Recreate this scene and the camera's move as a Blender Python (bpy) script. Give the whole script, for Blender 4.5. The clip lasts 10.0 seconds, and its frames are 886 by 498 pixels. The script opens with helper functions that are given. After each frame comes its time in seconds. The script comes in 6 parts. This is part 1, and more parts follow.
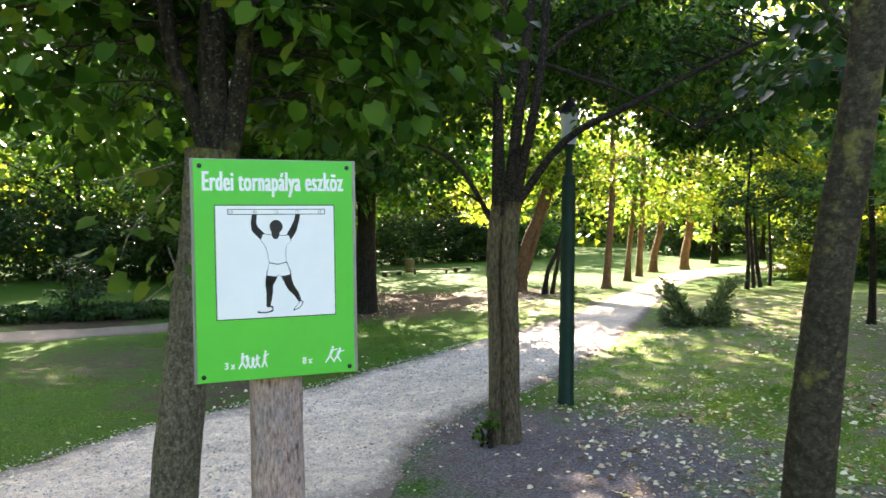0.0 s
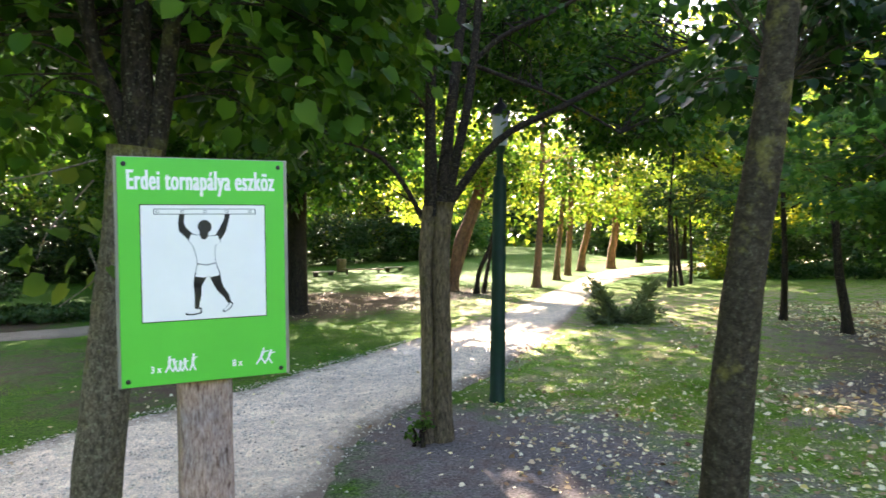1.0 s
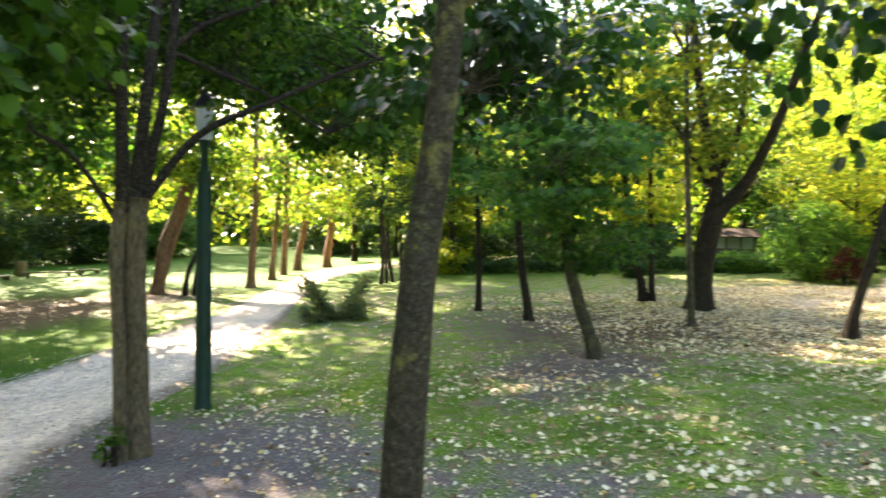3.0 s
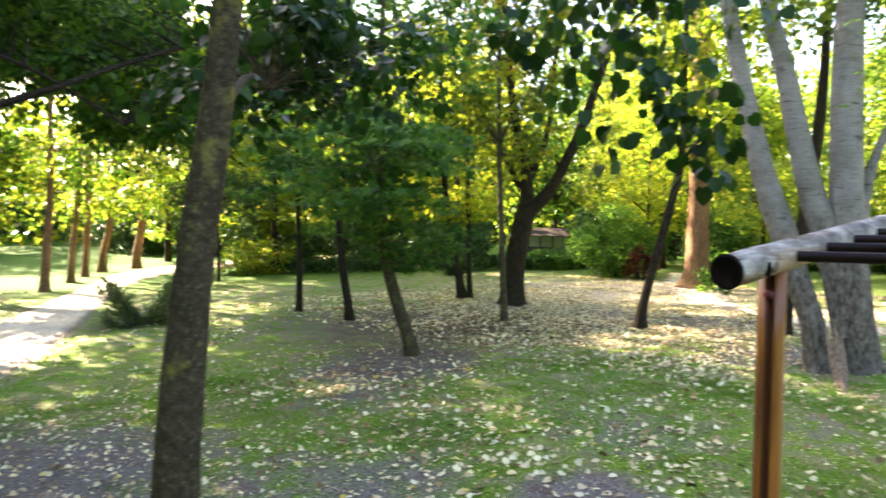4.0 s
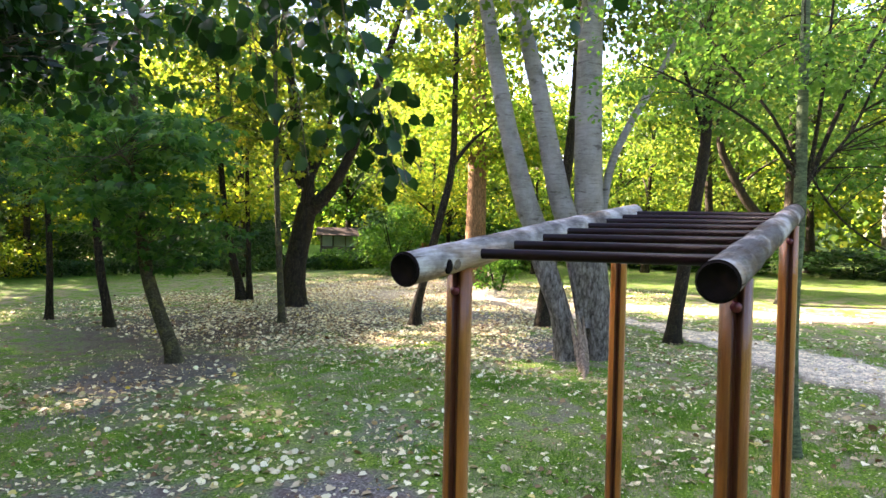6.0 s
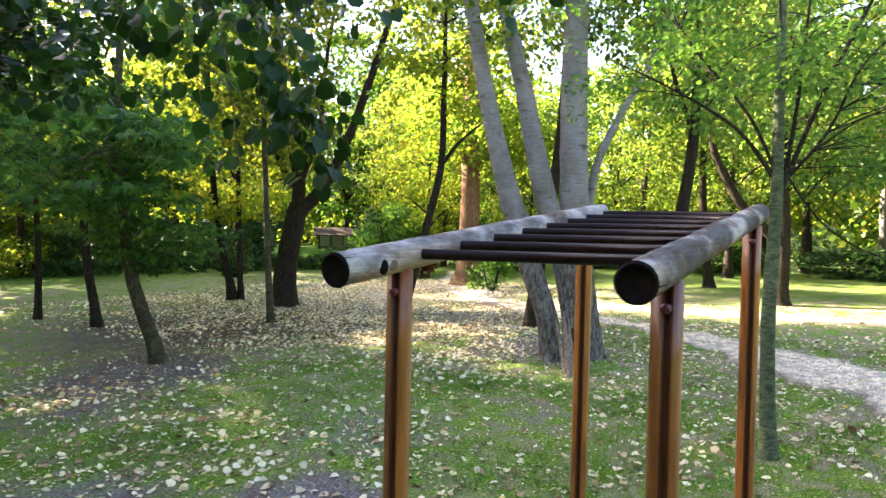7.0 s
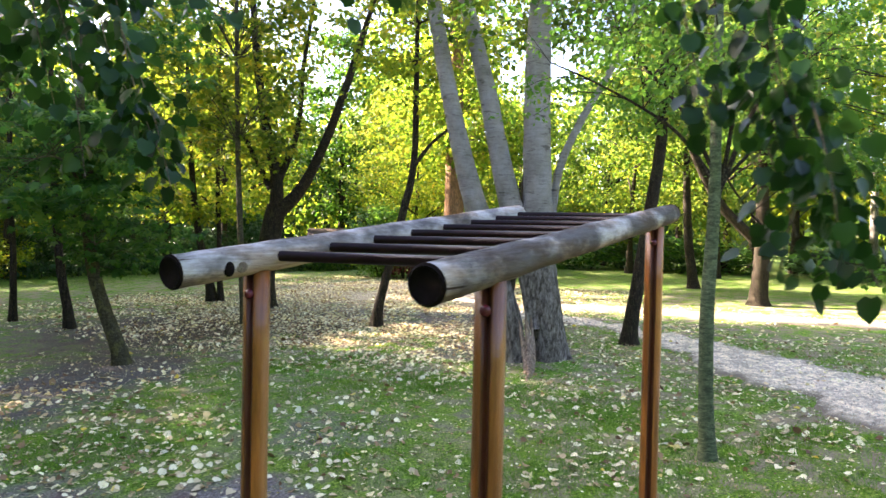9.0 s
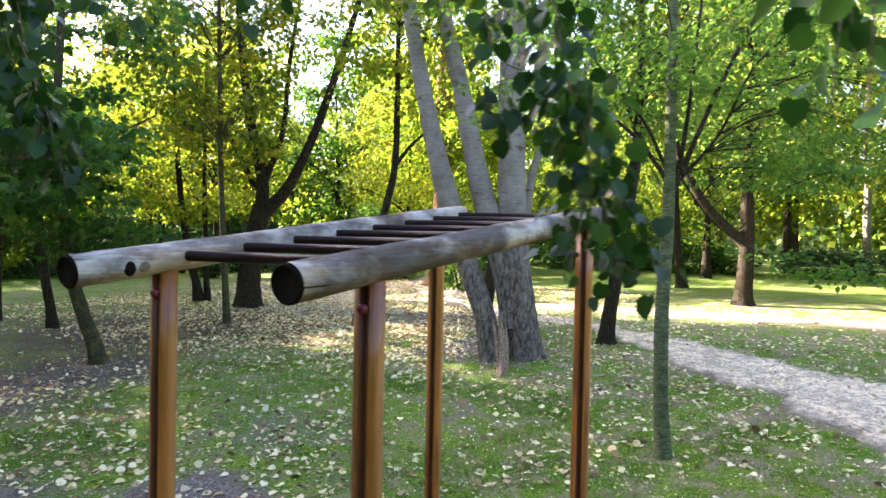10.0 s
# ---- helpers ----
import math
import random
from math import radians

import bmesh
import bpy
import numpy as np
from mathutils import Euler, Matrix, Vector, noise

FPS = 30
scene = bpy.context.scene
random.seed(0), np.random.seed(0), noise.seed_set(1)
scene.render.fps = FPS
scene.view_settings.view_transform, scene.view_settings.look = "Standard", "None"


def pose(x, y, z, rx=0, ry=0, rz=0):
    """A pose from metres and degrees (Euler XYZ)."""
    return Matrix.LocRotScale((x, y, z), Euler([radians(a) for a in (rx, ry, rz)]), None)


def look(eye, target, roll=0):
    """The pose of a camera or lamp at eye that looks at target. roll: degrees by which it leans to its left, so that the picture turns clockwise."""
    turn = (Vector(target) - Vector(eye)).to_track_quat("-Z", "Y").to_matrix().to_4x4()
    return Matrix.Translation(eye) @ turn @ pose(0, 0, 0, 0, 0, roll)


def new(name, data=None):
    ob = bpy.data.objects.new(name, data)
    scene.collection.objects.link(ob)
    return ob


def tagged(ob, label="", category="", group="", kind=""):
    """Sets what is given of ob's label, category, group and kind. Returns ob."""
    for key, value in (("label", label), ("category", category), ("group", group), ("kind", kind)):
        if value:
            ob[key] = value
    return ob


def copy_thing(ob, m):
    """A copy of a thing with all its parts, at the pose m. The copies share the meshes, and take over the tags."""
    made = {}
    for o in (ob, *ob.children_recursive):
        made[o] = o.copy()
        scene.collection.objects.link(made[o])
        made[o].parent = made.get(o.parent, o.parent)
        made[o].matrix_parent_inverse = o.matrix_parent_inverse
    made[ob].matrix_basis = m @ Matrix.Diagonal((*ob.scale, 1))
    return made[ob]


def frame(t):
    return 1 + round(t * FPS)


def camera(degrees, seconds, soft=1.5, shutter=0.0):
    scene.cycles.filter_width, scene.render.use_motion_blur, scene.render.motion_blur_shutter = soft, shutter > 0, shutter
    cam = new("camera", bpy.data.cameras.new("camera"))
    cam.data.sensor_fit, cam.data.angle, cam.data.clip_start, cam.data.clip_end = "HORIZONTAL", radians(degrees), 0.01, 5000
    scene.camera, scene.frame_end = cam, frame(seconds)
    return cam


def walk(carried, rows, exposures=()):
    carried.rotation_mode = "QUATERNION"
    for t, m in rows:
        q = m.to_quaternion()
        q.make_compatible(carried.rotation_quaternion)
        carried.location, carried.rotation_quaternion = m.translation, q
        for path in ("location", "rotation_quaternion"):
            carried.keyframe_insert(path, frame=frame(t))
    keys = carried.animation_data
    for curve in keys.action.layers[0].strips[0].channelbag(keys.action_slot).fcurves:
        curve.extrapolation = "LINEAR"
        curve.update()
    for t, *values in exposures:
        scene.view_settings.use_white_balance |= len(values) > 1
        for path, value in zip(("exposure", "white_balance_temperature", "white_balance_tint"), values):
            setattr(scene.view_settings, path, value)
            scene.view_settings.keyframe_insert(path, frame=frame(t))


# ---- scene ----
cam = camera(64.3, 10.0, 1.5, 0.5)
METRES, EYE, TILT, LEAN, TURN = 1.877, 2.25, 0.0, 0.0, 0.0
ROWS = [
    (0.0, 0.0, 0.0, 0.0, 0.01, -1.91, -0.39),
    (0.5, -0.0007, -0.0037, 0.0008, -2.4, -1.89, -0.48),
    (1.0, -0.001, -0.0073, 0.0011, -5.49, -1.88, -0.54),
    (1.5, 0.0014, -0.0096, 0.0007, -9.56, -1.85, -0.63),
    (2.0, 0.0101, -0.0119, -0.0003, -14.42, -1.82, -0.72),
    (2.5, 0.0281, -0.0163, -0.0025, -20.92, -1.73, -0.83),
    (4.0, 0.1306, -0.0663, 0.0036, -41.94, -1.51, -1.1),
    (4.5, 0.1738, -0.0923, 0.0015, -48.59, -1.37, -1.25),
    (5.0, 0.2191, -0.1247, 0.0029, -55.86, -1.24, -1.33),
    (5.5, 0.2595, -0.1604, 0.0037, -58.24, -1.19, -1.28),
    (7.0, 0.3843, -0.2946, 0.008, -58.15, -1.21, -1.28),
    (7.5, 0.4263, -0.35, 0.0095, -58.11, -1.19, -1.27),
    (8.0, 0.4657, -0.4086, 0.0103, -58.08, -1.17, -1.25),
    (8.5, 0.5045, -0.4714, 0.0129, -58.05, -1.15, -1.23),
    (9.0, 0.5419, -0.5447, 0.0161, -58.03, -1.14, -1.19),
    (9.5, 0.5823, -0.6358, 0.0183, -57.98, -1.15, -1.16),
    (10.0, 0.6226, -0.735, 0.0211, -57.95, -1.15, -1.17),
]
walk(cam, [(t, pose(0, 0, EYE, TILT, LEAN, TURN) @ pose(METRES * x, METRES * y, METRES * z, 90 + pitch, roll, yaw)) for t, x, y, z, yaw, pitch, roll in ROWS],
     [(0.0, 3.77, 6750, 25), (1.5, 3.83, 6900, 25), (2.5, 3.99, 7250, 21), (4.5, 3.99, 7250, 21), (5.5, 3.85, 6750, 25), (7.0, 3.79, 6750, 25), (10.0, 3.74, 6700, 25)])


# ---- light ----
SUN_TO = Vector((-0.16, 0.90, 0.50)).normalized()
world = bpy.data.worlds.new("sky")
scene.world = world
world.use_nodes = True
wn = world.node_tree
sky = wn.nodes.new("ShaderNodeTexSky")
sky.sky_type = "NISHITA"
sky.sun_disc = False
sky.sun_elevation = math.asin(SUN_TO.z)
sky.sun_rotation = math.atan2(SUN_TO.x, SUN_TO.y)
sky.air_density, sky.dust_density = 1.0, 2.0
wn.links.new(sky.outputs[0], wn.nodes["Background"].inputs[0])
wn.nodes["Background"].inputs[1].default_value = 0.075
sun = new("sun", bpy.data.lights.new("sun", "SUN"))
sun.data.energy, sun.data.angle, sun.data.color = 5.0, radians(0.6), (1.0, 0.9, 0.72)
sun.matrix_world = look(SUN_TO * 80, (0, 0, 0))

R = np.random.default_rng(7)


# ---- materials ----
def material(name, build, rough=0.8, bump=0.0):
    m = bpy.data.materials.new(name)
    m.use_nodes = True
    nt = m.node_tree
    bsdf = nt.nodes["Principled BSDF"]
    bsdf.inputs["Roughness"].default_value = rough
    bsdf.inputs["Specular IOR Level"].default_value = 0.12 if rough > 0.75 else 0.4
    build(nt, bsdf)
    return m


def node(nt, kind, **values):
    n = nt.nodes.new(kind)
    for key, value in values.items():
        n.inputs[key].default_value = value
    return n


def coords(nt, space="Object", scale=(1, 1, 1)):
    tc = nt.nodes.new("ShaderNodeTexCoord")
    mp = nt.nodes.new("ShaderNodeMapping")
    mp.inputs["Scale"].default_value = scale
    nt.links.new(tc.outputs[space], mp.inputs[0])
    return mp.outputs[0]


def noise_tex(nt, vec, scale, detail=4.0, rough=0.6):
    n = node(nt, "ShaderNodeTexNoise", Scale=scale, Detail=detail, Roughness=rough)
    nt.links.new(vec, n.inputs["Vector"])
    return n.outputs["Fac"]


def ramp(nt, fac, stops):
    r = nt.nodes.new("ShaderNodeValToRGB")
    el = r.color_ramp.elements
    while len(el) < len(stops):
        el.new(0.5)
    for e, (at, col) in zip(el, stops):
        e.position, e.color = at, (*col, 1)
    nt.links.new(fac, r.inputs[0])
    return r.outputs[0]


def mix(nt, fac, a, b, mode="MIX"):
    m = nt.nodes.new("ShaderNodeMix")
    m.data_type, m.blend_type = "RGBA", mode
    for socket, value in ((m.inputs[0], fac), (m.inputs[6], a), (m.inputs[7], b)):
        if isinstance(value, (int, float)):
            socket.default_value = value
        elif isinstance(value, tuple):
            socket.default_value = (*value, 1)
        else:
            nt.links.new(value, socket)
    return m.outputs[2]


def bump(nt, bsdf, height, strength, dist=0.01):
    b = node(nt, "ShaderNodeBump", Strength=strength, Distance=dist)
    nt.links.new(height, b.inputs["Height"])
    nt.links.new(b.outputs[0], bsdf.inputs["Normal"])


def bark(name, dark, light, moss=(0.10, 0.11, 0.03), moss_amount=0.35, stretch=0.25, fine=26.0, depth=0.012, gritty=0.75, flecks=0.25):
    def build(nt, bsdf):
        v = coords(nt, "Object", (1, 1, stretch))
        ridges = noise_tex(nt, v, fine, 6, 0.7)
        broad = noise_tex(nt, coords(nt), 2.2, 4)
        col = ramp(nt, ridges, [(0.4, dark), (0.5, tuple(0.7 * c for c in light)), (0.6, tuple(1.25 * c for c in light))])
        grit = noise_tex(nt, coords(nt), 120, 4, 0.7)
        col = mix(nt, gritty, col, ramp(nt, grit, [(0.35, (0.35, 0.35, 0.35)), (0.65, (1.5, 1.5, 1.5))]), "MULTIPLY")
        col = mix(nt, 0.3, col, ramp(nt, broad, [(0.35, tuple(c * 0.6 for c in light)), (0.7, tuple(c * 1.25 for c in light))]), "MIX")
        lichen = ramp(nt, noise_tex(nt, coords(nt), 7.0, 5, 0.7), [(0.62 - 0.2 * moss_amount, (0, 0, 0)), (0.72, (1, 1, 1))])
        col = mix(nt, lichen, col, mix(nt, 0.55, col, moss))
        spots = ramp(nt, noise_tex(nt, coords(nt), 62, 3, 0.6), [(0.58, (0, 0, 0)), (0.66, (flecks, flecks, flecks))])  # crusts of pale lichen
        col = mix(nt, spots, col, mix(nt, broad, (0.2, 0.22, 0.1), (0.44, 0.42, 0.3)))
        nt.links.new(col, bsdf.inputs["Base Color"])
        bump(nt, bsdf, ridges, 0.9, depth)
    return material(name, build, 0.9)


def leafage(name, stops, translucent=0.45, gloss=0.45, whim=0.0, shine=0.12, clustered=True):
    """Thin leaves: coloured leaf by leaf, letting some light through."""
    m = bpy.data.materials.new(name)
    m.use_nodes = True
    nt = m.node_tree
    bsdf = nt.nodes["Principled BSDF"]
    geo = nt.nodes.new("ShaderNodeNewGeometry")
    clusters = ramp(nt, noise_tex(nt, coords(nt, "Object"), 1.9, 2), [(0.34, (0, 0, 0)), (0.66, (1, 1, 1))])
    col = ramp(nt, mix(nt, 0.5, geo.outputs["Random Per Island"], clusters) if clustered else geo.outputs["Random Per Island"], stops)
    broad = noise_tex(nt, coords(nt, "Object"), 0.8, 2)
    col = mix(nt, 0.6, col, ramp(nt, broad, [(0.3, (0.55, 0.6, 0.55)), (0.7, (1.25, 1.2, 1.0))]), "MULTIPLY")
    info = nt.nodes.new("ShaderNodeObjectInfo")  # each tree has its own shade of green
    col = mix(nt, whim, col, ramp(nt, info.outputs["Random"], [(0.0, (0.6, 0.8, 0.85)), (0.35, (0.85, 0.95, 0.9)), (0.7, (1.1, 1.05, 1.0)), (1.0, (1.28, 1.12, 0.85))]), "MULTIPLY")
    nt.links.new(col, bsdf.inputs["Base Color"])
    bsdf.inputs["Roughness"].default_value = gloss
    bsdf.inputs["Specular IOR Level"].default_value = shine
    tr = nt.nodes.new("ShaderNodeBsdfTranslucent")
    nt.links.new(mix(nt, 1.0, col, (1.97, 1.86, 1.25), "MULTIPLY"), tr.inputs[0])
    ms = nt.nodes.new("ShaderNodeMixShader")
    ms.inputs[0].default_value = translucent
    nt.links.new(bsdf.outputs[0], ms.inputs[1])
    nt.links.new(tr.outputs[0], ms.inputs[2])
    nt.links.new(ms.outputs[0], nt.nodes["Material Output"].inputs[0])
    return m


def plain(name, col, rough=0.6, var=0.25, scale=9.0, metal=0.0, depth=0.002):
    def build(nt, bsdf):
        a = noise_tex(nt, coords(nt), scale, 4)
        b = noise_tex(nt, coords(nt), scale * 9, 3)
        c = ramp(nt, a, [(0.3, tuple(x * (1 - var) for x in col)), (0.7, tuple(min(1, x * (1 + var)) for x in col))])
        nt.links.new(c, bsdf.inputs["Base Color"])
        bsdf.inputs["Metallic"].default_value = metal
        bump(nt, bsdf, b, 0.35, depth)
    return material(name, build, rough)


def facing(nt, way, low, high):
    """How squarely the surface faces a way: masks painted sheen and brown log undersides."""
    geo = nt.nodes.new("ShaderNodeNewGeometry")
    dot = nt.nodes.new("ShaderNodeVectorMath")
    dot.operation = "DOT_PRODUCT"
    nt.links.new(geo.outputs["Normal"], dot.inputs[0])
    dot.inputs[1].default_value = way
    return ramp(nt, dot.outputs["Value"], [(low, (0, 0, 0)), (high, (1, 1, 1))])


def wood(name, dark, light, rough=0.6, scale=18.0, axis=2, stain=0.5, whorls=0.0, paled=None):
    def build(nt, bsdf):
        s = [1.0, 1.0, 1.0]
        s[axis] = 0.06
        grain = noise_tex(nt, coords(nt, "Object", tuple(s)), scale * 9, 6, 0.75)
        broad = noise_tex(nt, coords(nt, "Object", tuple(0.25 if i == axis else 1 for i in range(3))), scale * 0.5, 4)
        col = mix(nt, stain, ramp(nt, grain, [(0.3, dark), (0.68, light)]), ramp(nt, broad, [(0.35, dark), (0.65, light)]))
        if whorls:  # darker rings of knots and damp along the timber
            ring = noise_tex(nt, coords(nt, "Object", tuple(1.0 if i == axis else 0.6 for i in range(3))), 4.2, 2, 0.5)
            col = mix(nt, whorls, col, ramp(nt, ring, [(0.36, (0.2, 0.18, 0.17)), (0.47, (1.1, 1.05, 1.0)), (0.58, (1.0, 0.95, 0.9)), (0.66, (0.4, 0.36, 0.33))]), "MULTIPLY")
        # pale streak on one side: sky sheen on the varnish painted as colour
        if paled:
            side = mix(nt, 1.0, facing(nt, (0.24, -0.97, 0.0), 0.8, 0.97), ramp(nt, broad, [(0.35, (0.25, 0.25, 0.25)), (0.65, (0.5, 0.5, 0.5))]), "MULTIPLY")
            col = mix(nt, side, col, mix(nt, grain, tuple(0.7 * c for c in paled), paled))
        nt.links.new(col, bsdf.inputs["Base Color"])
        bump(nt, bsdf, grain, 0.8, 0.004)
    return material(name, build, rough)


def halved(nt, value):
    m = nt.nodes.new("ShaderNodeMath")
    m.operation = "MULTIPLY"
    m.inputs[1].default_value = 0.5
    nt.links.new(value, m.inputs[0])
    return m.outputs[0]


def ground_build(nt, bsdf):
    at = nt.nodes.new("ShaderNodeAttribute")
    at.attribute_name = "bare"
    v = coords(nt)
    fine = noise_tex(nt, v, 38, 6, 0.75)
    mid = noise_tex(nt, v, 3.2, 5, 0.65)
    big = noise_tex(nt, v, 0.45, 4)
    grass = ramp(nt, fine, [(0.36, (0.012, 0.026, 0.004)), (0.5, (0.11, 0.2, 0.028)), (0.66, (0.34, 0.43, 0.085))])
    grass = mix(nt, 0.7, grass, ramp(nt, big, [(0.35, (0.75, 1.05, 0.7)), (0.65, (1.2, 1.1, 0.8))]), "MULTIPLY")
    dry = nt.nodes.new("ShaderNodeAttribute")
    dry.attribute_name = "dry"
    grass = mix(nt, mix(nt, dry.outputs["Fac"], (0.08, 0.08, 0.08), (1.0, 1.0, 1.0)), grass, mix(nt, ramp(nt, mid, [(0.44, (0, 0, 0)), (0.57, (0.92, 0.92, 0.92))]), grass, mix(nt, fine, (0.014, 0.01, 0.006), (0.53, 0.42, 0.31))))
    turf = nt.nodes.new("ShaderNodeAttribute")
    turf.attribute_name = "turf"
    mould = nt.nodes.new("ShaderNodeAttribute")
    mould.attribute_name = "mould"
    lush = mix(nt, turf.outputs["Fac"], (1.0, 1.0, 1.0), (0.27, 0.45, 0.17))  # thick turf against trodden turf, darkened further: shade put into its colour
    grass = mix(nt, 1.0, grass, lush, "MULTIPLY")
    dirt = ramp(nt, fine, [(0.32, (0.03, 0.024, 0.02)), (0.5, (0.17, 0.152, 0.145)), (0.7, (0.42, 0.385, 0.365))])
    dirt = mix(nt, ramp(nt, mid, [(0.5, (0, 0, 0)), (0.68, (0.5, 0.5, 0.5))]), dirt, (0.13, 0.075, 0.05))
    dirt = mix(nt, 1.0, dirt, mix(nt, mould.outputs["Fac"], (1.0, 1.0, 1.0), (0.42, 0.34, 0.21)), "MULTIPLY")  # dark leaf mould under the trees, plus shade painted in left of the path
    sandy = nt.nodes.new("ShaderNodeAttribute")
    sandy.attribute_name = "sandy"
    pale = ramp(nt, fine, [(0.3, (0.16, 0.125, 0.09)), (0.5, (0.42, 0.35, 0.265)), (0.7, (0.66, 0.57, 0.45))])
    dirt = mix(nt, sandy.outputs["Fac"], dirt, pale)
    add = nt.nodes.new("ShaderNodeMath")
    add.operation = "MULTIPLY_ADD"
    nt.links.new(mid, add.inputs[0])
    add.inputs[1].default_value = 1.2
    nt.links.new(at.outputs["Fac"], add.inputs[2])
    mask = ramp(nt, halved(nt, add.outputs[0]), [(0.42, (0, 0, 0)), (0.62, (1, 1, 1))])
    nt.links.new(mix(nt, mask, grass, dirt), bsdf.inputs["Base Color"])
    bump(nt, bsdf, fine, 0.8, 0.03)


def gravel_build(nt, bsdf, pale=1.34, trodden=0.0):
    v = coords(nt)
    vor = node(nt, "ShaderNodeTexVoronoi", Scale=115.0)
    nt.links.new(v, vor.inputs["Vector"])
    stones = ramp(nt, vor.outputs["Color"], [(0.1, (0.4, 0.35, 0.28)), (0.4, (0.58, 0.52, 0.44)), (0.6, (0.66, 0.595, 0.505)), (0.9, (0.86, 0.79, 0.69))])
    grit = ramp(nt, noise_tex(nt, v, 160, 3, 0.7), [(0.35, (0.6, 0.58, 0.55)), (0.55, (1.1, 1.1, 1.1))])
    stones = mix(nt, 0.7, stones, grit, "MULTIPLY")
    worn = ramp(nt, noise_tex(nt, v, 1.1, 5, 0.65), [(0.35, (0.86, 0.84, 0.8)), (0.62, (1.12, 1.1, 1.08))])
    col = mix(nt, 1.0, mix(nt, 1.0, stones, (1.03 * pale, 0.99 * pale, 0.91 * pale), "MULTIPLY"), worn, "MULTIPLY")
    if trodden:  # earth and leaf bits trodden into the stones
        scuffs = ramp(nt, noise_tex(nt, v, 6.5, 6, 0.8), [(0.44, (0, 0, 0)), (0.56, (trodden, trodden, trodden))])
        col = mix(nt, scuffs, col, mix(nt, noise_tex(nt, v, 55, 3, 0.7), (0.07, 0.05, 0.04), (0.5, 0.42, 0.36)))
    edge = nt.nodes.new("ShaderNodeAttribute")
    edge.attribute_name = "edge"
    soil = nt.nodes.new("ShaderNodeMath")
    soil.operation = "MULTIPLY_ADD"
    nt.links.new(noise_tex(nt, v, 5.0, 5, 0.7), soil.inputs[0])
    soil.inputs[1].default_value = 0.9
    nt.links.new(edge.outputs["Fac"], soil.inputs[2])
    col = mix(nt, ramp(nt, halved(nt, soil.outputs[0]), [(0.36, (0, 0, 0)), (0.62, (0.92, 0.92, 0.92))]), col, (0.2, 0.16, 0.125))
    nt.links.new(col, bsdf.inputs["Base Color"])
    bump(nt, bsdf, vor.outputs["Distance"], 0.8, 0.02)


M_GROUND = material("ground", ground_build, 0.95)
M_GRAVEL = material("gravel", lambda nt, bsdf: gravel_build(nt, bsdf, 1.44, 0.34), 0.9)
M_SIDE = material("trodden_gravel", lambda nt, bsdf: gravel_build(nt, bsdf, 1.58, 0.72), 0.9)
M_SAND = material("sandy_gravel", lambda nt, bsdf: gravel_build(nt, bsdf, 0.45), 0.92)
M_DIRT = material("trodden_dirt", lambda nt, bsdf: gravel_build(nt, bsdf, 0.5), 0.92)
M_BARK_LIME = bark("lime_bark", (0.035, 0.027, 0.018), (0.18, 0.145, 0.098), (0.3, 0.27, 0.05), 0.3, 0.55, 60, 0.008, 0.7, 0.45)
M_BARK_BROWN = bark("brown_bark", (0.018, 0.014, 0.009), (0.165, 0.125, 0.076), (0.16, 0.145, 0.03), 0.3, 0.25, 40)
M_BARK_SMOOTH = bark("smooth_bark", (0.016, 0.014, 0.009), (0.07, 0.062, 0.036), (0.2, 0.2, 0.05), 0.6, 1.6, 26, 0.006)
# limbs read as silhouettes: their shade is put into the bark colour
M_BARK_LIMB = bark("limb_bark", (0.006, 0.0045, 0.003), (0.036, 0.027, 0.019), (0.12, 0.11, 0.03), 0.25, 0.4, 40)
M_BARK_SPECKLED = bark("speckled_bark", (0.02, 0.015, 0.0095), (0.062, 0.049, 0.032), (0.3, 0.27, 0.06), 0.33, 1.3, 34, 0.004, 0.5, 0.14)
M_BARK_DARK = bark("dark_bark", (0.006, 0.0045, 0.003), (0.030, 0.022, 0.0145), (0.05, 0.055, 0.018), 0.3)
M_BARK_PINE = bark("ruddy_bark", (0.055, 0.028, 0.015), (0.2, 0.115, 0.062), (0.15, 0.13, 0.06), 0.2)
